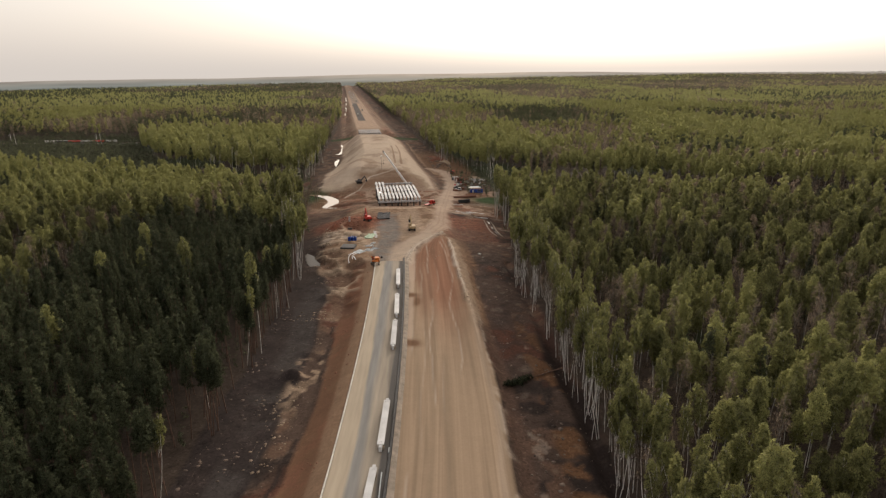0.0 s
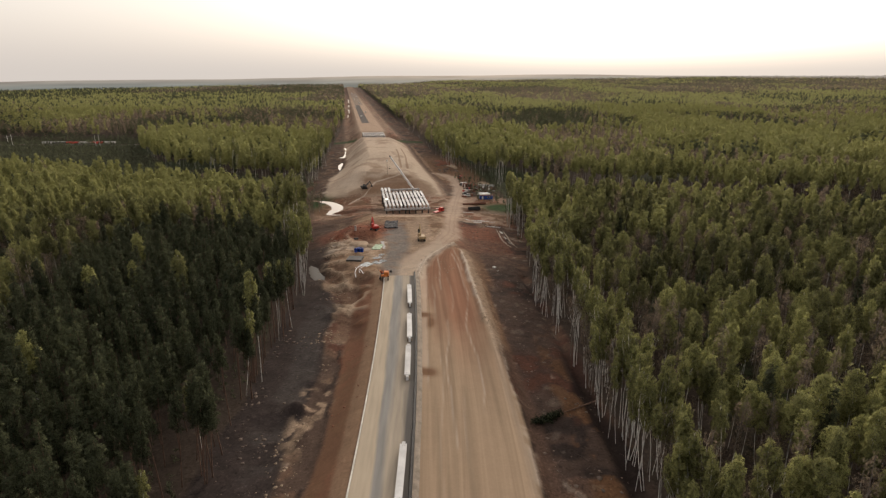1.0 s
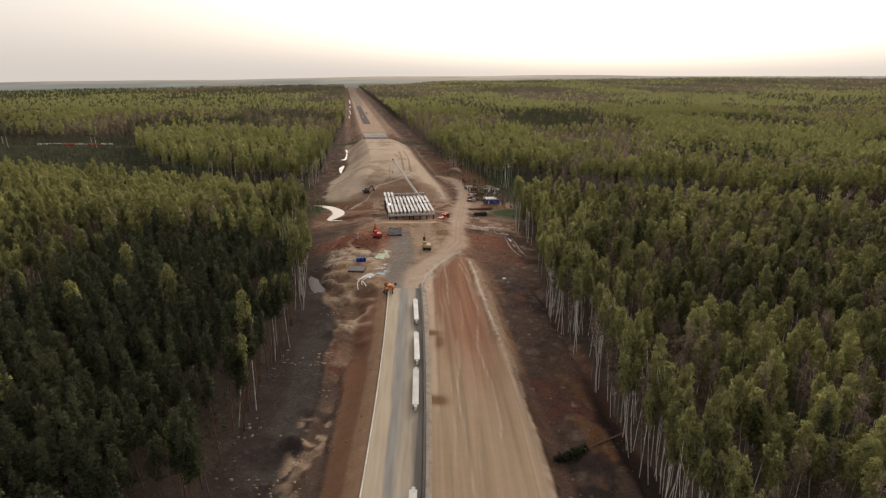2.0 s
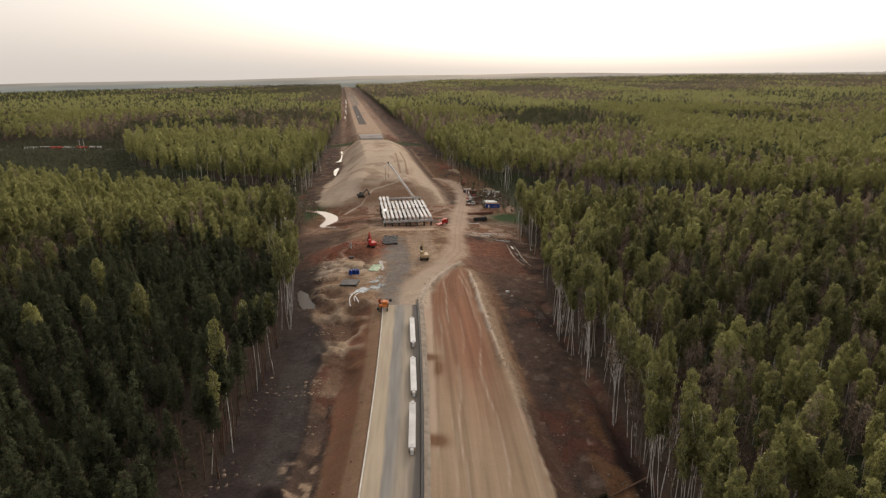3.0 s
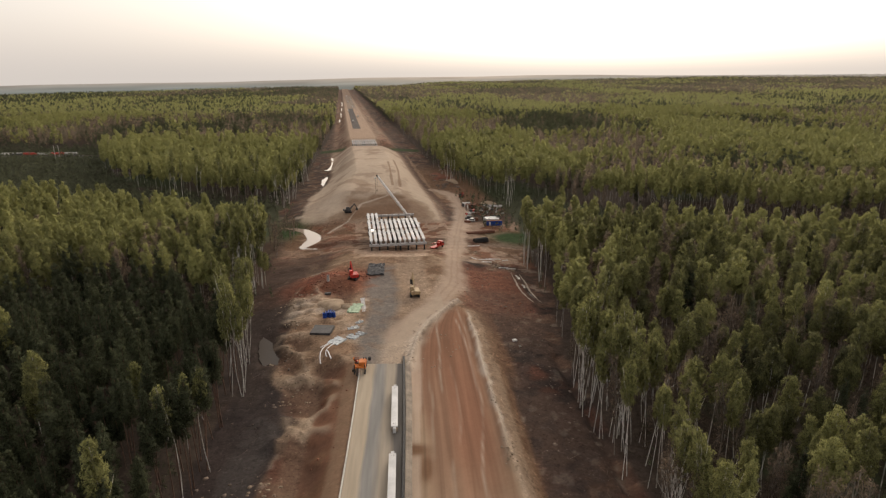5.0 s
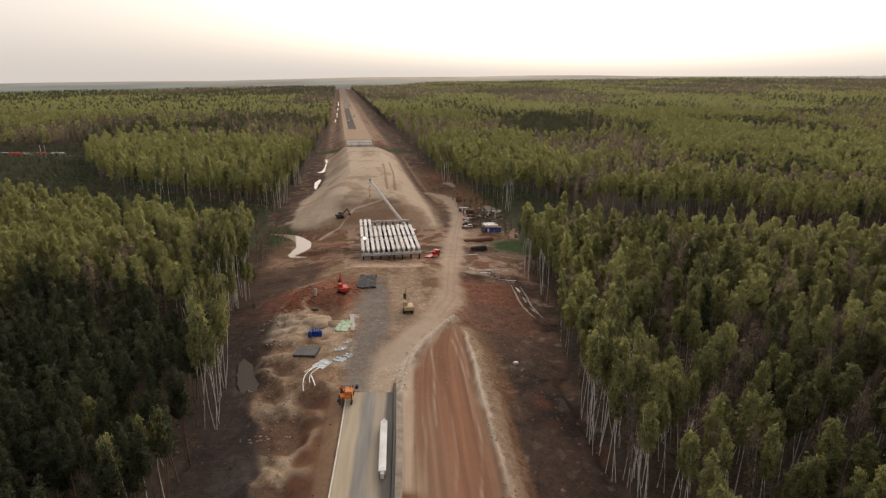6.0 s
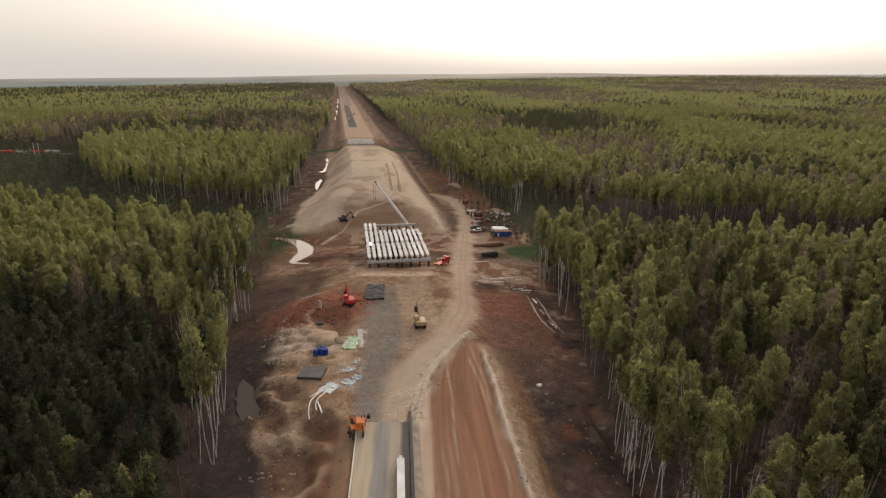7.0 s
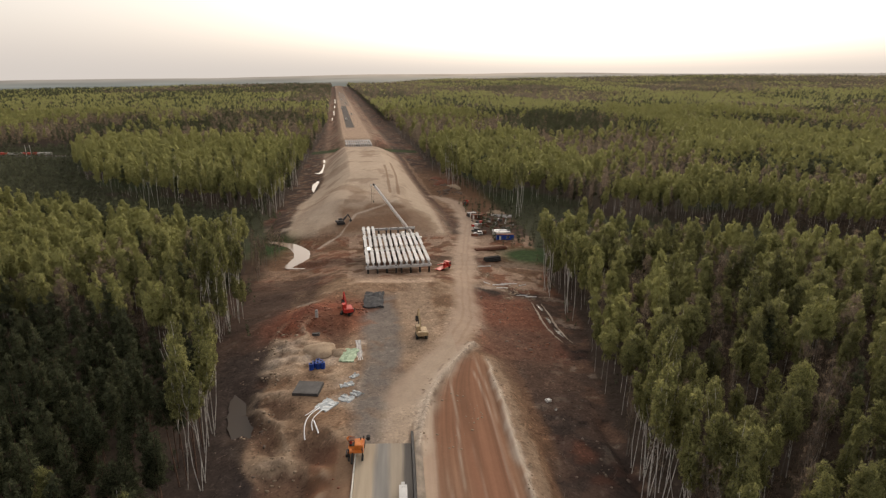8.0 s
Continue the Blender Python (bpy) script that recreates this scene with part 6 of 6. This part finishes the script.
hose("plastic_pipe", [(-47.2, 228.6), (-48.3, 232), (-47.6, 236), (-45.8, 238.6)], 0.13, M_PLASTIC, "bent white plastic pipe lying on sand", "pipe")
hose("plastic_pipe", [(-45.9, 230.5), (-46.8, 232.5), (-46.2, 235.8), (-44.8, 238.2)], 0.12, M_PLASTIC, "bent white plastic pipe lying on sand", "pipe")
hose("plastic_pipe", [(-44.4, 229.2), (-45.4, 231.5), (-46.2, 233.2)], 0.16, M_PLASTIC, "short white pipe end lying on sand", "pipe")
hose("plastic_pipe", [(-48.6, 235.5), (-47.2, 236.8), (-46.4, 239.2)], 0.1, M_PLASTIC, "thin white pipe lying on sand", "pipe")


def drum(m, mat, label):
    root = tagged(empty("blue_tank", m), label, "tank", "blue tanks on the sand")
    bm = rod(bmesh.new(), (0, 0, 0), (0, 0, 1.7), 0.62, sides=18)
    part("body", bm, mat, root)
    for z in (0.45, 0.9, 1.35):
        bm = rod(bmesh.new(), (0, 0, z), (0, 0, z + 0.08), 0.66, sides=18)
        part("hoop", bm, mat, root)
    bm = rod(bmesh.new(), (0, 0, 1.7), (0, 0, 1.85), 0.3, 0.26, 12)
    part("cap", bm, M_RUBBER, root)
    return root


for k, (x, y) in enumerate([(-51.4, 255.6), (-50.9, 257.2), (-50.0, 256.4), (-49.4, 257.6), (-48.8, 256.7), (-50.2, 258.3)]):
    drum(place(x, y, 20 * k), M_BLUEP, "upright blue plastic tank in a cluster on the sand")


def crate(m, w, d, h, mat, name, label, category):
    root = tagged(empty(name, m), label, category)
    bm = box(bmesh.new(), -w / 2, w / 2, -d / 2, d / 2, 0, h, bevel=0.04)
    part("body", bm, mat, root)
    for e in (-1, 1):
        bm = box(bmesh.new(), e * w * 0.3 - 0.06, e * w * 0.3 + 0.06, -d / 2 - 0.03, d / 2 + 0.03, h, h + 0.06)
        part("strap", bm, M_STEEL, root)
    return root


crate(place(-55.9, 284.5, 5), 0.8, 0.9, 2.4, M_CONC_OLD, "concrete_post", "pale upright concrete block on the red earth", "block")
crate(place(-54.4, 275.8, 10), 2.2, 1.0, 0.7, M_SLATE, "tool_box", "low bluish-grey metal box at the edge of the red earth", "box")
crate(place(7.2, 246.6, 20), 1.3, 1.0, 0.5, M_WHITEP, "white_bag", "torn white bulk bag on dark mud", "bag")
crate(place(8.4, 243.0, 50), 0.5, 0.5, 0.3, M_WHITEP, "white_bag", "small white bag on dark mud", "bag")


# ---- site compound in the valley ----
def cabin(m, w, d, h, wall, roof, label):
    root = tagged(empty("site_cabin", m), label, "cabin")
    bm = bmesh.new()
    box(bm, -w / 2, w / 2, -d / 2, d / 2, 0.15, h, bevel=0.03)
    part("wall", bm, wall, root)
    for k in range(int(w / 0.6)):
        x = -w / 2 + 0.3 + 0.6 * k
        bm = box(bmesh.new(), x - 0.06, x + 0.06, -d / 2 - 0.04, -d / 2, 0.25, h - 0.1)
        part("rib", bm, wall, root)
    bm = box(bmesh.new(), -w / 2 - 0.1, w / 2 + 0.1, -d / 2 - 0.1, d / 2 + 0.1, h, h + 0.12, bevel=0.03)
    part("roof", bm, roof, root)
    bm = box(bmesh.new(), w * 0.1, w * 0.1 + 1.2, -d / 2 - 0.07, -d / 2 - 0.02, 1.1, 2.0)
    wd = part("window", bm, M_GLASS, root)
    bm = box(bmesh.new(), w * 0.1 - 0.08, w * 0.1 + 1.28, -d / 2 - 0.06, -d / 2 - 0.03, 1.02, 2.08)
    part("window_frame", bm, M_WHITEP, wd)
    bm = box(bmesh.new(), -w * 0.35, -w * 0.35 + 0.9, -d / 2 - 0.07, -d / 2 - 0.02, 0.2, 2.2)
    part("door", bm, M_WHITEP, root)
    return root


cabin(place(13.0, 398, 4), 8.5, 2.5, 2.7, M_BLUEP, M_RUST, "blue site cabin with a rusty orange roof")
cabin(place(12.0, 402.5, 4), 8.0, 2.5, 2.7, M_WHITEP, M_WHITEP, "white site cabin with a white roof")
cabin(place(11.5, 406.5, 4), 7.5, 2.5, 2.6, M_WHITEP, M_PLASTIC, "white site cabin with a pale roof behind another")
cabin(place(1.5, 437, -10), 6.0, 2.5, 2.5, M_RUST, M_RUST, "rusty red storage container in the site yard")
cabin(place(-1.0, 442, 20), 5.0, 2.4, 2.3, M_SLATE, M_CONC_OLD, "grey storage container in the site yard")


def car(m, mat, label):
    root = tagged(empty("car", m), label, "car")
    bm = slab(bmesh.new(), [(-2.2, 0.35), (2.2, 0.35), (2.25, 0.75), (1.2, 0.95), (-2.2, 1.0)], -0.9, 0.9)
    part("body", bm, mat, root)
    bm = slab(bmesh.new(), [(-2.0, 1.0), (1.0, 0.97), (0.4, 1.6), (-1.8, 1.65)], -0.78, 0.78)
    part("cabin_glass", bm, M_GLASS, root)
    bm = slab(bmesh.new(), [(-1.8, 1.65), (0.4, 1.6), (0.35, 1.68), (-1.75, 1.72)], -0.75, 0.75)
    part("roof", bm, mat, root)
    for y in (-1.35, 1.4):
        for x in (-0.85, 0.85):
            wheel(root, x, y, 0.34, 0.22)
    return root


car(place(0.6, 408.5, 80), M_WHITEP, "dusty light-coloured off-road car parked in the site yard")
car(place(-0.5, 412.5, 70), M_SLATE, "dark van parked in the site yard")


def pipe_stack(m, length, rows, r, mat, label):
    root = tagged(empty("pipe_stack", m), label, "pipes")
    for j in range(rows):
        for k in range(5 - j):
            bm = rod(bmesh.new(), (-length / 2, (k + j * 0.5 - 2) * 2 * r, r + j * 1.75 * r), (length / 2, (k + j * 0.5 - 2) * 2 * r, r + j * 1.75 * r), r, sides=10)
            part("pipe", bm, mat, root)
    return root


pipe_stack(place(4.5, 379, 18), 15, 2, 0.3, M_RUST, "stack of long rusty steel pipes on the valley floor")
pipe_stack(place(16, 446, -8), 12, 2, 0.3, M_CONC_OLD, "stack of grey pipes near the woods")
pipe_stack(place(3.5, 360.5, 20), 7, 3, 0.35, M_RUBBER, "stack of black plastic drain pipes on mud")
for k, (x, y, w, d, h, mt) in enumerate([(5, 424, 3, 1.4, 1.1, M_RUST), (8.5, 420, 2.4, 1.6, 0.9, M_WOOD), (11, 427, 4, 1.2, 1.0, M_CONC_OLD), (3, 429, 2, 2, 1.3, M_REDP), (6.5, 433, 3.5, 1.2, 0.8, M_WOOD),
                                         (15, 420, 2.2, 1.2, 0.8, M_SLATE), (9, 413, 1.6, 1.2, 1.2, M_RUST), (17, 432, 5, 0.9, 0.7, M_CONC_OLD), (-1.5, 421, 1.6, 1.1, 0.9, M_REDP)]):
    crate(place(x, y, 37 * k), w, d, h, mt, "material_stack", ("rusty steel", "grey timber", "grey concrete", "red painted", "grey timber", "dark grey", "rusty steel", "grey concrete", "red painted")[k] + " bundle stacked in the site yard", "stack")


for k in range(34):
    rr = random.Random(300 + k)
    mt, word = ((M_RUST, "rusty steel"), (M_WOOD, "grey timber"), (M_CONC_OLD, "grey concrete"), (M_REDH, "red-brown brick"), (M_WHITEP, "white wrapped"), (M_SLATE, "dark grey"))[k % 6]
    x, y = rr.uniform(-3, 21), rr.uniform(405, 446)
    if abs(x - 12) < 5.5 and 395 < y < 409:
        y += 16
    crate(place(x, y, rr.uniform(-20, 30)), rr.uniform(1.2, 3.6), rr.uniform(0.8, 1.8), rr.uniform(0.5, 1.4), mt, "material_stack", word + " bundle stacked in the site yard", "stack")
for k in range(9):
    rr = random.Random(400 + k)
    x, y, a = rr.uniform(-4, 15), rr.uniform(313, 352), rr.uniform(-0.7, 0.7)
    ln = rr.uniform(2.5, 6.5)
    hose("timber_beam", [(x, y), (x + ln * 0.5 * math.cos(a), y + ln * 0.5 * math.sin(a)), (x + ln * math.cos(a), y + ln * math.sin(a))], rr.uniform(0.08, 0.16), M_RUST if k % 3 else M_WOOD,
         "rusty brown beam lying on the valley mud" if k % 3 else "weathered timber beam lying on the valley mud", "beam")


def lamp_mast(m):
    root = tagged(empty("survey_mast", m), "thin pole with a pale box on top standing in the sand", "mast")
    bm = rod(bmesh.new(), (0, 0, -0.2), (0, 0, 9.5), 0.09, 0.06, 8)
    part("pole", bm, M_STEEL, root)
    bm = box(bmesh.new(), -0.45, 0.45, -0.3, 0.3, 9.4, 10.4, bevel=0.05)
    part("head", bm, M_WHITEP, root)


lamp_mast(place(-56.5, 437.4))
for k, (x, y) in enumerate([(-18.6, 104), (-19.3, 96.5)]):
    root = tagged(empty("lifting_beam", pose(x, y, 0.1, 0, 0, 2)), "pale steel beam lying beside the stored girders", "steel beam")
    bm = bmesh.new()
    ln = (1.6, 7.5)[k]
    box(bm, -0.09, 0.09, -ln, 0, 0, 0.05)
    box(bm, -0.03, 0.03, -ln, 0, 0.05, 0.25)
    box(bm, -0.09, 0.09, -ln, 0, 0.25, 0.3)
    part("steel_section", bm, M_PLASTIC, root)


# ---- felled trees, logs and stumps in the clearing ----
def fallen_tree():
    r = np.random.RandomState(12)
    a, b = Vector((25.5, 146.8, ground_z(25.5, 146.8) + 0.35)), Vector((8.0, 134.4, ground_z(8, 134.4) + 0.5))
    root = tagged(empty("fallen_tree"), "uprooted pine lying across the muddy verge", "tree")
    bm = rod(bmesh.new(), a, b, 0.2, 0.05, 8)
    part("trunk", bm, M_PINEBARK, root)
    V, F, N, T = [], [], [], []
    for k in range(320):
        f = r.uniform(0.62, 1.02)
        c = np.array(a.lerp(b, f)) + r.normal(0, 0.55, 3) * np.array([1, 1, 0.5]) + (0, 0, 0.3)
        e1, e2 = r.normal(0, 0.4, 3), r.normal(0, 0.25, 3)
        F.append([[len(V) * 4, len(V) * 4 + 1, len(V) * 4 + 2], [len(V) * 4, len(V) * 4 + 2, len(V) * 4 + 3]])
        V.append([c - e1, c + e2, c + e1, c - e2])
        N += [(0, 0, 1)] * 4
        T += [r.uniform(0, 0.6)] * 4
    me = tri_mesh("crown", np.array(V).reshape(-1, 3), np.array(F).reshape(-1, 3), [M_SPRUCE], None, np.array(N), np.array(T))
    new("crown", me).parent = root


fallen_tree()


def litter():
    """Stumps, roots, branches and stones strewn over the muddy margins."""
    r = np.random.RandomState(77)
    bm = bmesh.new()
    for k in range(520):
        y = r.uniform(70, 350)
        left, right = (float(v) for v in edges_at(y))
        u = r.uniform(left, -22) if r.rand() < 0.45 else r.uniform(27, right)
        x = float(line(y)) + u
        z = ground_z(x, y)
        if r.rand() < 0.6:
            a = r.uniform(0, 6.3)
            ln = r.uniform(0.5, 2.6)
            d = Vector((math.cos(a), math.sin(a), r.uniform(-0.1, 0.25))) * ln
            p = Vector((x, y, z + 0.06))
            rod(bm, p, p + d, 0.05, 0.02, 4)
        else:
            g = bmesh.ops.create_icosphere(bm, subdivisions=1, radius=r.uniform(0.1, 0.32))
            for v in g["verts"]:
                v.co = Vector((x, y, z)) + Vector((v.co.x * r.uniform(0.8, 1.3), v.co.y * r.uniform(0.8, 1.3), v.co.z * 0.7))
    tagged(link("brushwood", bm, M_DEBRIS), "broken branches, roots and stones strewn over the mud", "debris", kind="stuff")


M_DEBRIS = noisy("debris", (0.05, 0.037, 0.030), (0.18, 0.135, 0.105), 0.15, 0.6, 0.95, 0, 0)
litter()


def ditch_bank(side, seed):
    """A ragged pale clay bank along the flooded ditch by the woods."""
    r = np.random.RandomState(seed)
    f = np.linspace(0, 1, 46)
    cx = np.interp(f, [0, 0.3, 0.65, 1], [14.4, 15.8, 16.8, 19.2]) + side * (1.7 + 0.35 * np.sin(f * 5 + side)) + r.uniform(-0.15, 0.15, 46)
    cy = 311 - 30 * f
    bm = bmesh.new()
    rings = []
    for x, y, g in zip(cx, cy, f):
        w, h = r.uniform(0.25, 0.6) * (0.3 + math.sin(math.pi * g)), r.uniform(0.1, 0.4)
        z = ground_z(x, y)
        rings.append([bm.verts.new((x + a * w, y, z + b * h - 0.1)) for a, b in ((-1, -0.6), (-0.55, 0.7), (0.1, 1.1), (0.6, 0.6), (1, -0.6))])
    for p, q in zip(rings, rings[1:]):
        for k in range(4):
            bm.faces.new((p[k], p[k + 1], q[k + 1], q[k]))
    bmesh.ops.recalc_face_normals(bm, faces=bm.faces)
    tagged(link("clay_bank", bm, M_PALECLAY), "ragged pale clay bank along a flooded ditch", "bank", "banks of the ditch by the woods")


M_PALECLAY = noisy("pale_clay", (0.25, 0.19, 0.14), (0.46, 0.39, 0.32), 0.5, 3, 0.95)
for k, side in enumerate((-1, 1)):
    ditch_bank(side, 950 + k)
for k, (ax, ay, bx, by) in enumerate(((14.7, 309.5, 15.7, 304), (16.1, 300, 16.6, 295), (16.9, 291, 18.8, 284.5))):
    wet = [(ax, ay, 0.15), (0.6 * ax + 0.4 * bx + 0.3, 0.6 * ay + 0.4 * by, 0.5), (0.2 * ax + 0.8 * bx - 0.2, 0.2 * ay + 0.8 * by, 0.4), (bx, by, 0.12)]
    water_ribbon("water_%d" % (5 + k), wet, max(ground_z(x, y) for x, y, _ in wet) + 0.05, "muddy flooded ditch by the edge of the woods", 0.25, 9 + k, M_POOL)


M_CLOD = noisy("dry_clay", (0.125, 0.09, 0.062), (0.25, 0.19, 0.135), 0.4, 4, 0.95)


def clods(name, zones, mat, label, seed):
    """Lumps of earth tipped or rolled on the ground: zones give u or x range, y range, sizes and number."""
    r = np.random.RandomState(seed)
    bm = bmesh.new()
    bmesh.ops.create_icosphere(bm, subdivisions=1, radius=1.0)
    bm.verts.ensure_lookup_table()
    v0 = np.array([v.co[:] for v in bm.verts])
    f0 = np.array([[v.index for v in f.verts] for f in bm.faces])
    bm.free()
    V, F = [], []
    for by_road, a0, a1, y0, y1, s0, s1, count in zones:
        y = r.uniform(y0, y1, count * 3)
        a = r.uniform(a0, a1, count * 3)
        x = a + line(y) if by_road else a
        ok = (fbm(x, y, 9, 4, 2) > 0.5)
        x, y = x[ok][:count], y[ok][:count]
        z = terrain(x - line(y), y)
        for px, py, pz in zip(x, y, z):
            size = s0 + (s1 - s0) * r.rand() ** 2.5
            v = v0 * (1 + r.uniform(-0.25, 0.25, (len(v0), 1))) * (size * r.uniform(0.7, 1.3), size * r.uniform(0.7, 1.3), size * r.uniform(0.22, 0.45))
            F.append(f0 + len(V) * len(v0))
            V.append(v + (px, py, pz))
    me = tri_mesh(name, np.vstack(V), np.vstack(F), [mat])
    tagged(new(name, me), label, "earth clods", kind="stuff")


clods("sand_clods", [(0, -70, -57, 254, 282, 0.12, 0.6, 120), (1, -30.5, -23.5, 66, 226, 0.12, 0.5, 240), (1, -38, -31, 228, 258, 0.15, 0.6, 40), (1, 19.6, 22.4, 184, 259, 0.1, 0.4, 160),
                     (0, -23, -9, 222, 268, 0.1, 0.4, 90), (0, -4, 14, 312, 342, 0.2, 0.8, 130)], M_CLOD, "pale lumps of sand and clay tipped along the banks", 61)
clods("earth_clods", [(1, 45, 62, 498, 556, 0.4, 1.8, 170), (0, -2, 22, 404, 452, 0.2, 0.8, 150), (1, 27, 44, 70, 330, 0.12, 0.6, 220), (1, -42, -31, 70, 240, 0.12, 0.6, 240)], M_DEBRIS, "dark brown lumps of earth and torn roots", 62)
clods("red_clods", [(0, -69, -42, 277, 301, 0.2, 0.9, 170), (1, -20.5, -13.5, 66, 222, 0.1, 0.4, 90), (1, 20, 46, 272, 312, 0.15, 0.6, 140)], M_REDH, "red lumps of clay on the slopes", 63)


# ---- railway far to the left ----
def railway():
    y0 = 704.0
    zb = ground_z(-400, y0)
    bm = prism(bmesh.new(), [(-2.2, -3.0), (2.2, -3.0), (1.7, 0.9), (-1.7, 0.9)], 0, 300, pose(-330, y0 - 4, zb, 0, 0, 90))
    tagged(link("railway_bed", bm, M_GRAVEL), "pale ballast bed of a railway through the woods", "railway", kind="structure")
    along = pose(-330, y0 - 4, zb + 0.9, 0, 0, 90)
    for x in (-0.76, 0.76):
        bm = box(bmesh.new(), x - 0.04, x + 0.04, 0, 300, 0.0, 0.16)
        link("rail", bm, M_RUST).matrix_basis = along
        bpy.data.objects["rail" if x < 0 else "rail.001"]["kind"] = "structure"
    looks = [(M_CONC_OLD, "pale grey"), (M_REDP, "red"), (M_CONC_OLD, "pale grey"), (M_REDP, "red"), (M_SLATE, "dark grey"), (M_CONC_OLD, "pale grey")]
    for k, (mat, word) in enumerate(looks):
        root = tagged(empty("railway_wagon", along @ pose(0, 80 + 14.6 * k, 0.16)), word + " railway wagon standing on the track in the woods", "wagon", "wagons of the train")
        bm = box(bmesh.new(), -1.5, 1.5, -6.6, 6.6, 1.0, 2.7, bevel=0.08)
        part("body", bm, mat, root)
        bm = prism(bmesh.new(), [(-1.5, 2.7), (1.5, 2.7), (0.9, 3.0), (-0.9, 3.0)], -6.6, 6.6)
        part("roof", bm, M_CONC_OLD if mat is not M_REDP else M_REDP, root)
        for y in (-4.6, 4.6):
            bm = box(bmesh.new(), -1.1, 1.1, y - 1.2, y + 1.2, 0.35, 1.1)
            g = part("bogie", bm, M_STEEL, root)
            for yy in (y - 0.9, y + 0.9):
                bm = rod(bmesh.new(), (-0.85, yy, 0.45), (0.85, yy, 0.45), 0.45, sides=12)
                part("wheelset", bm, M_STEEL, g)


railway()


def pylon(m):
    root = tagged(empty("power_pole", m), "pale twin-post power pole beside the railway", "power pole", "power poles by the railway")
    for x in (-2.2, 2.2):
        bm = rod(bmesh.new(), (x, 0, -0.3), (x * 0.92, 0, 13), 0.28, 0.2, 8)
        part("post", bm, M_WHITEP, root)
    bm = box(bmesh.new(), -4.2, 4.2, -0.12, 0.12, 11.2, 11.5)
    part("crossarm", bm, M_STEEL, root)
    for x in (-4.0, 0, 4.0):
        bm = rod(bmesh.new(), (x, 0, 10.4), (x, 0, 11.2), 0.1, sides=6)
        part("insulator", bm, M_PLASTIC, root)


for x, y in ((-416, 686), (-520, 690)):
    pylon(place(x, y, 10))


# ---- far along the line ----
def far_lorries():
    r = np.random.RandomState(4)
    one = truck(pose(0, 0, 0), M_WHITEP, "tipper", "white lorry parked far along the new road", "lorry")
    one["group"] = "lorries far along the road"
    spots = [(-5, 1010), (6, 1120), (-8, 1290), (4, 1480), (-3, 1700), (8, 1900), (-2, 2200)]
    for k, (u, y) in enumerate(spots):
        m = pose(float(line(y)) + u, y, float(terrain(u, y)) + 0.1, 0, 0, 10 + 180 * (k % 2))
        if k:
            copy_thing(one, m)
        else:
            one.matrix_basis = m


far_lorries()
for k, (y0, y1, u, w) in enumerate([(1090, 1150, -27, 1.2), (1190, 1300, -23.5, 1.6), (1380, 1480, -21.5, 1.4), (1560, 1760, -19.5, 1.8)]):
    pts = [(float(line(y)) + u + 0.8 * math.sin(y), y, w * (0.6 + 0.4 * math.sin(y * 0.9))) for y in np.linspace(y0, y1, 6)]
    water_ribbon("water_%d" % (8 + k), pts, float(terrain(u, (y0 + y1) / 2)) + 0.6, "flooded ditch beside the distant road", 0.3, 30 + k)


# ---- kerb stones along the left edge of the pavement ----
kerb = tagged(ribbon("kerb", -60, 222, 4, [(-11.62, -0.4), (-11.62, 0.05), (-11.34, 0.05), (-11.34, -0.4)], M_CONC_OLD), "pale concrete kerb along the new pavement", "kerb", kind="structure")
bm = bmesh.new()
box(bm, -0.13, 0.13, -1.47, 1.47, 0, 0.28, bevel=0.03)
kerb_mesh = bpy.data.meshes.new("kerb_stone")
bm.to_mesh(kerb_mesh)
bm.free()
kerb_mesh.materials.append(M_KERB)
for k in range(53):
    y = 63.5 + 3.0 * k
    o = new("kerb_stone", kerb_mesh)
    o.parent = kerb
    o.matrix_basis = on_road(-11.48, y, 0.05)
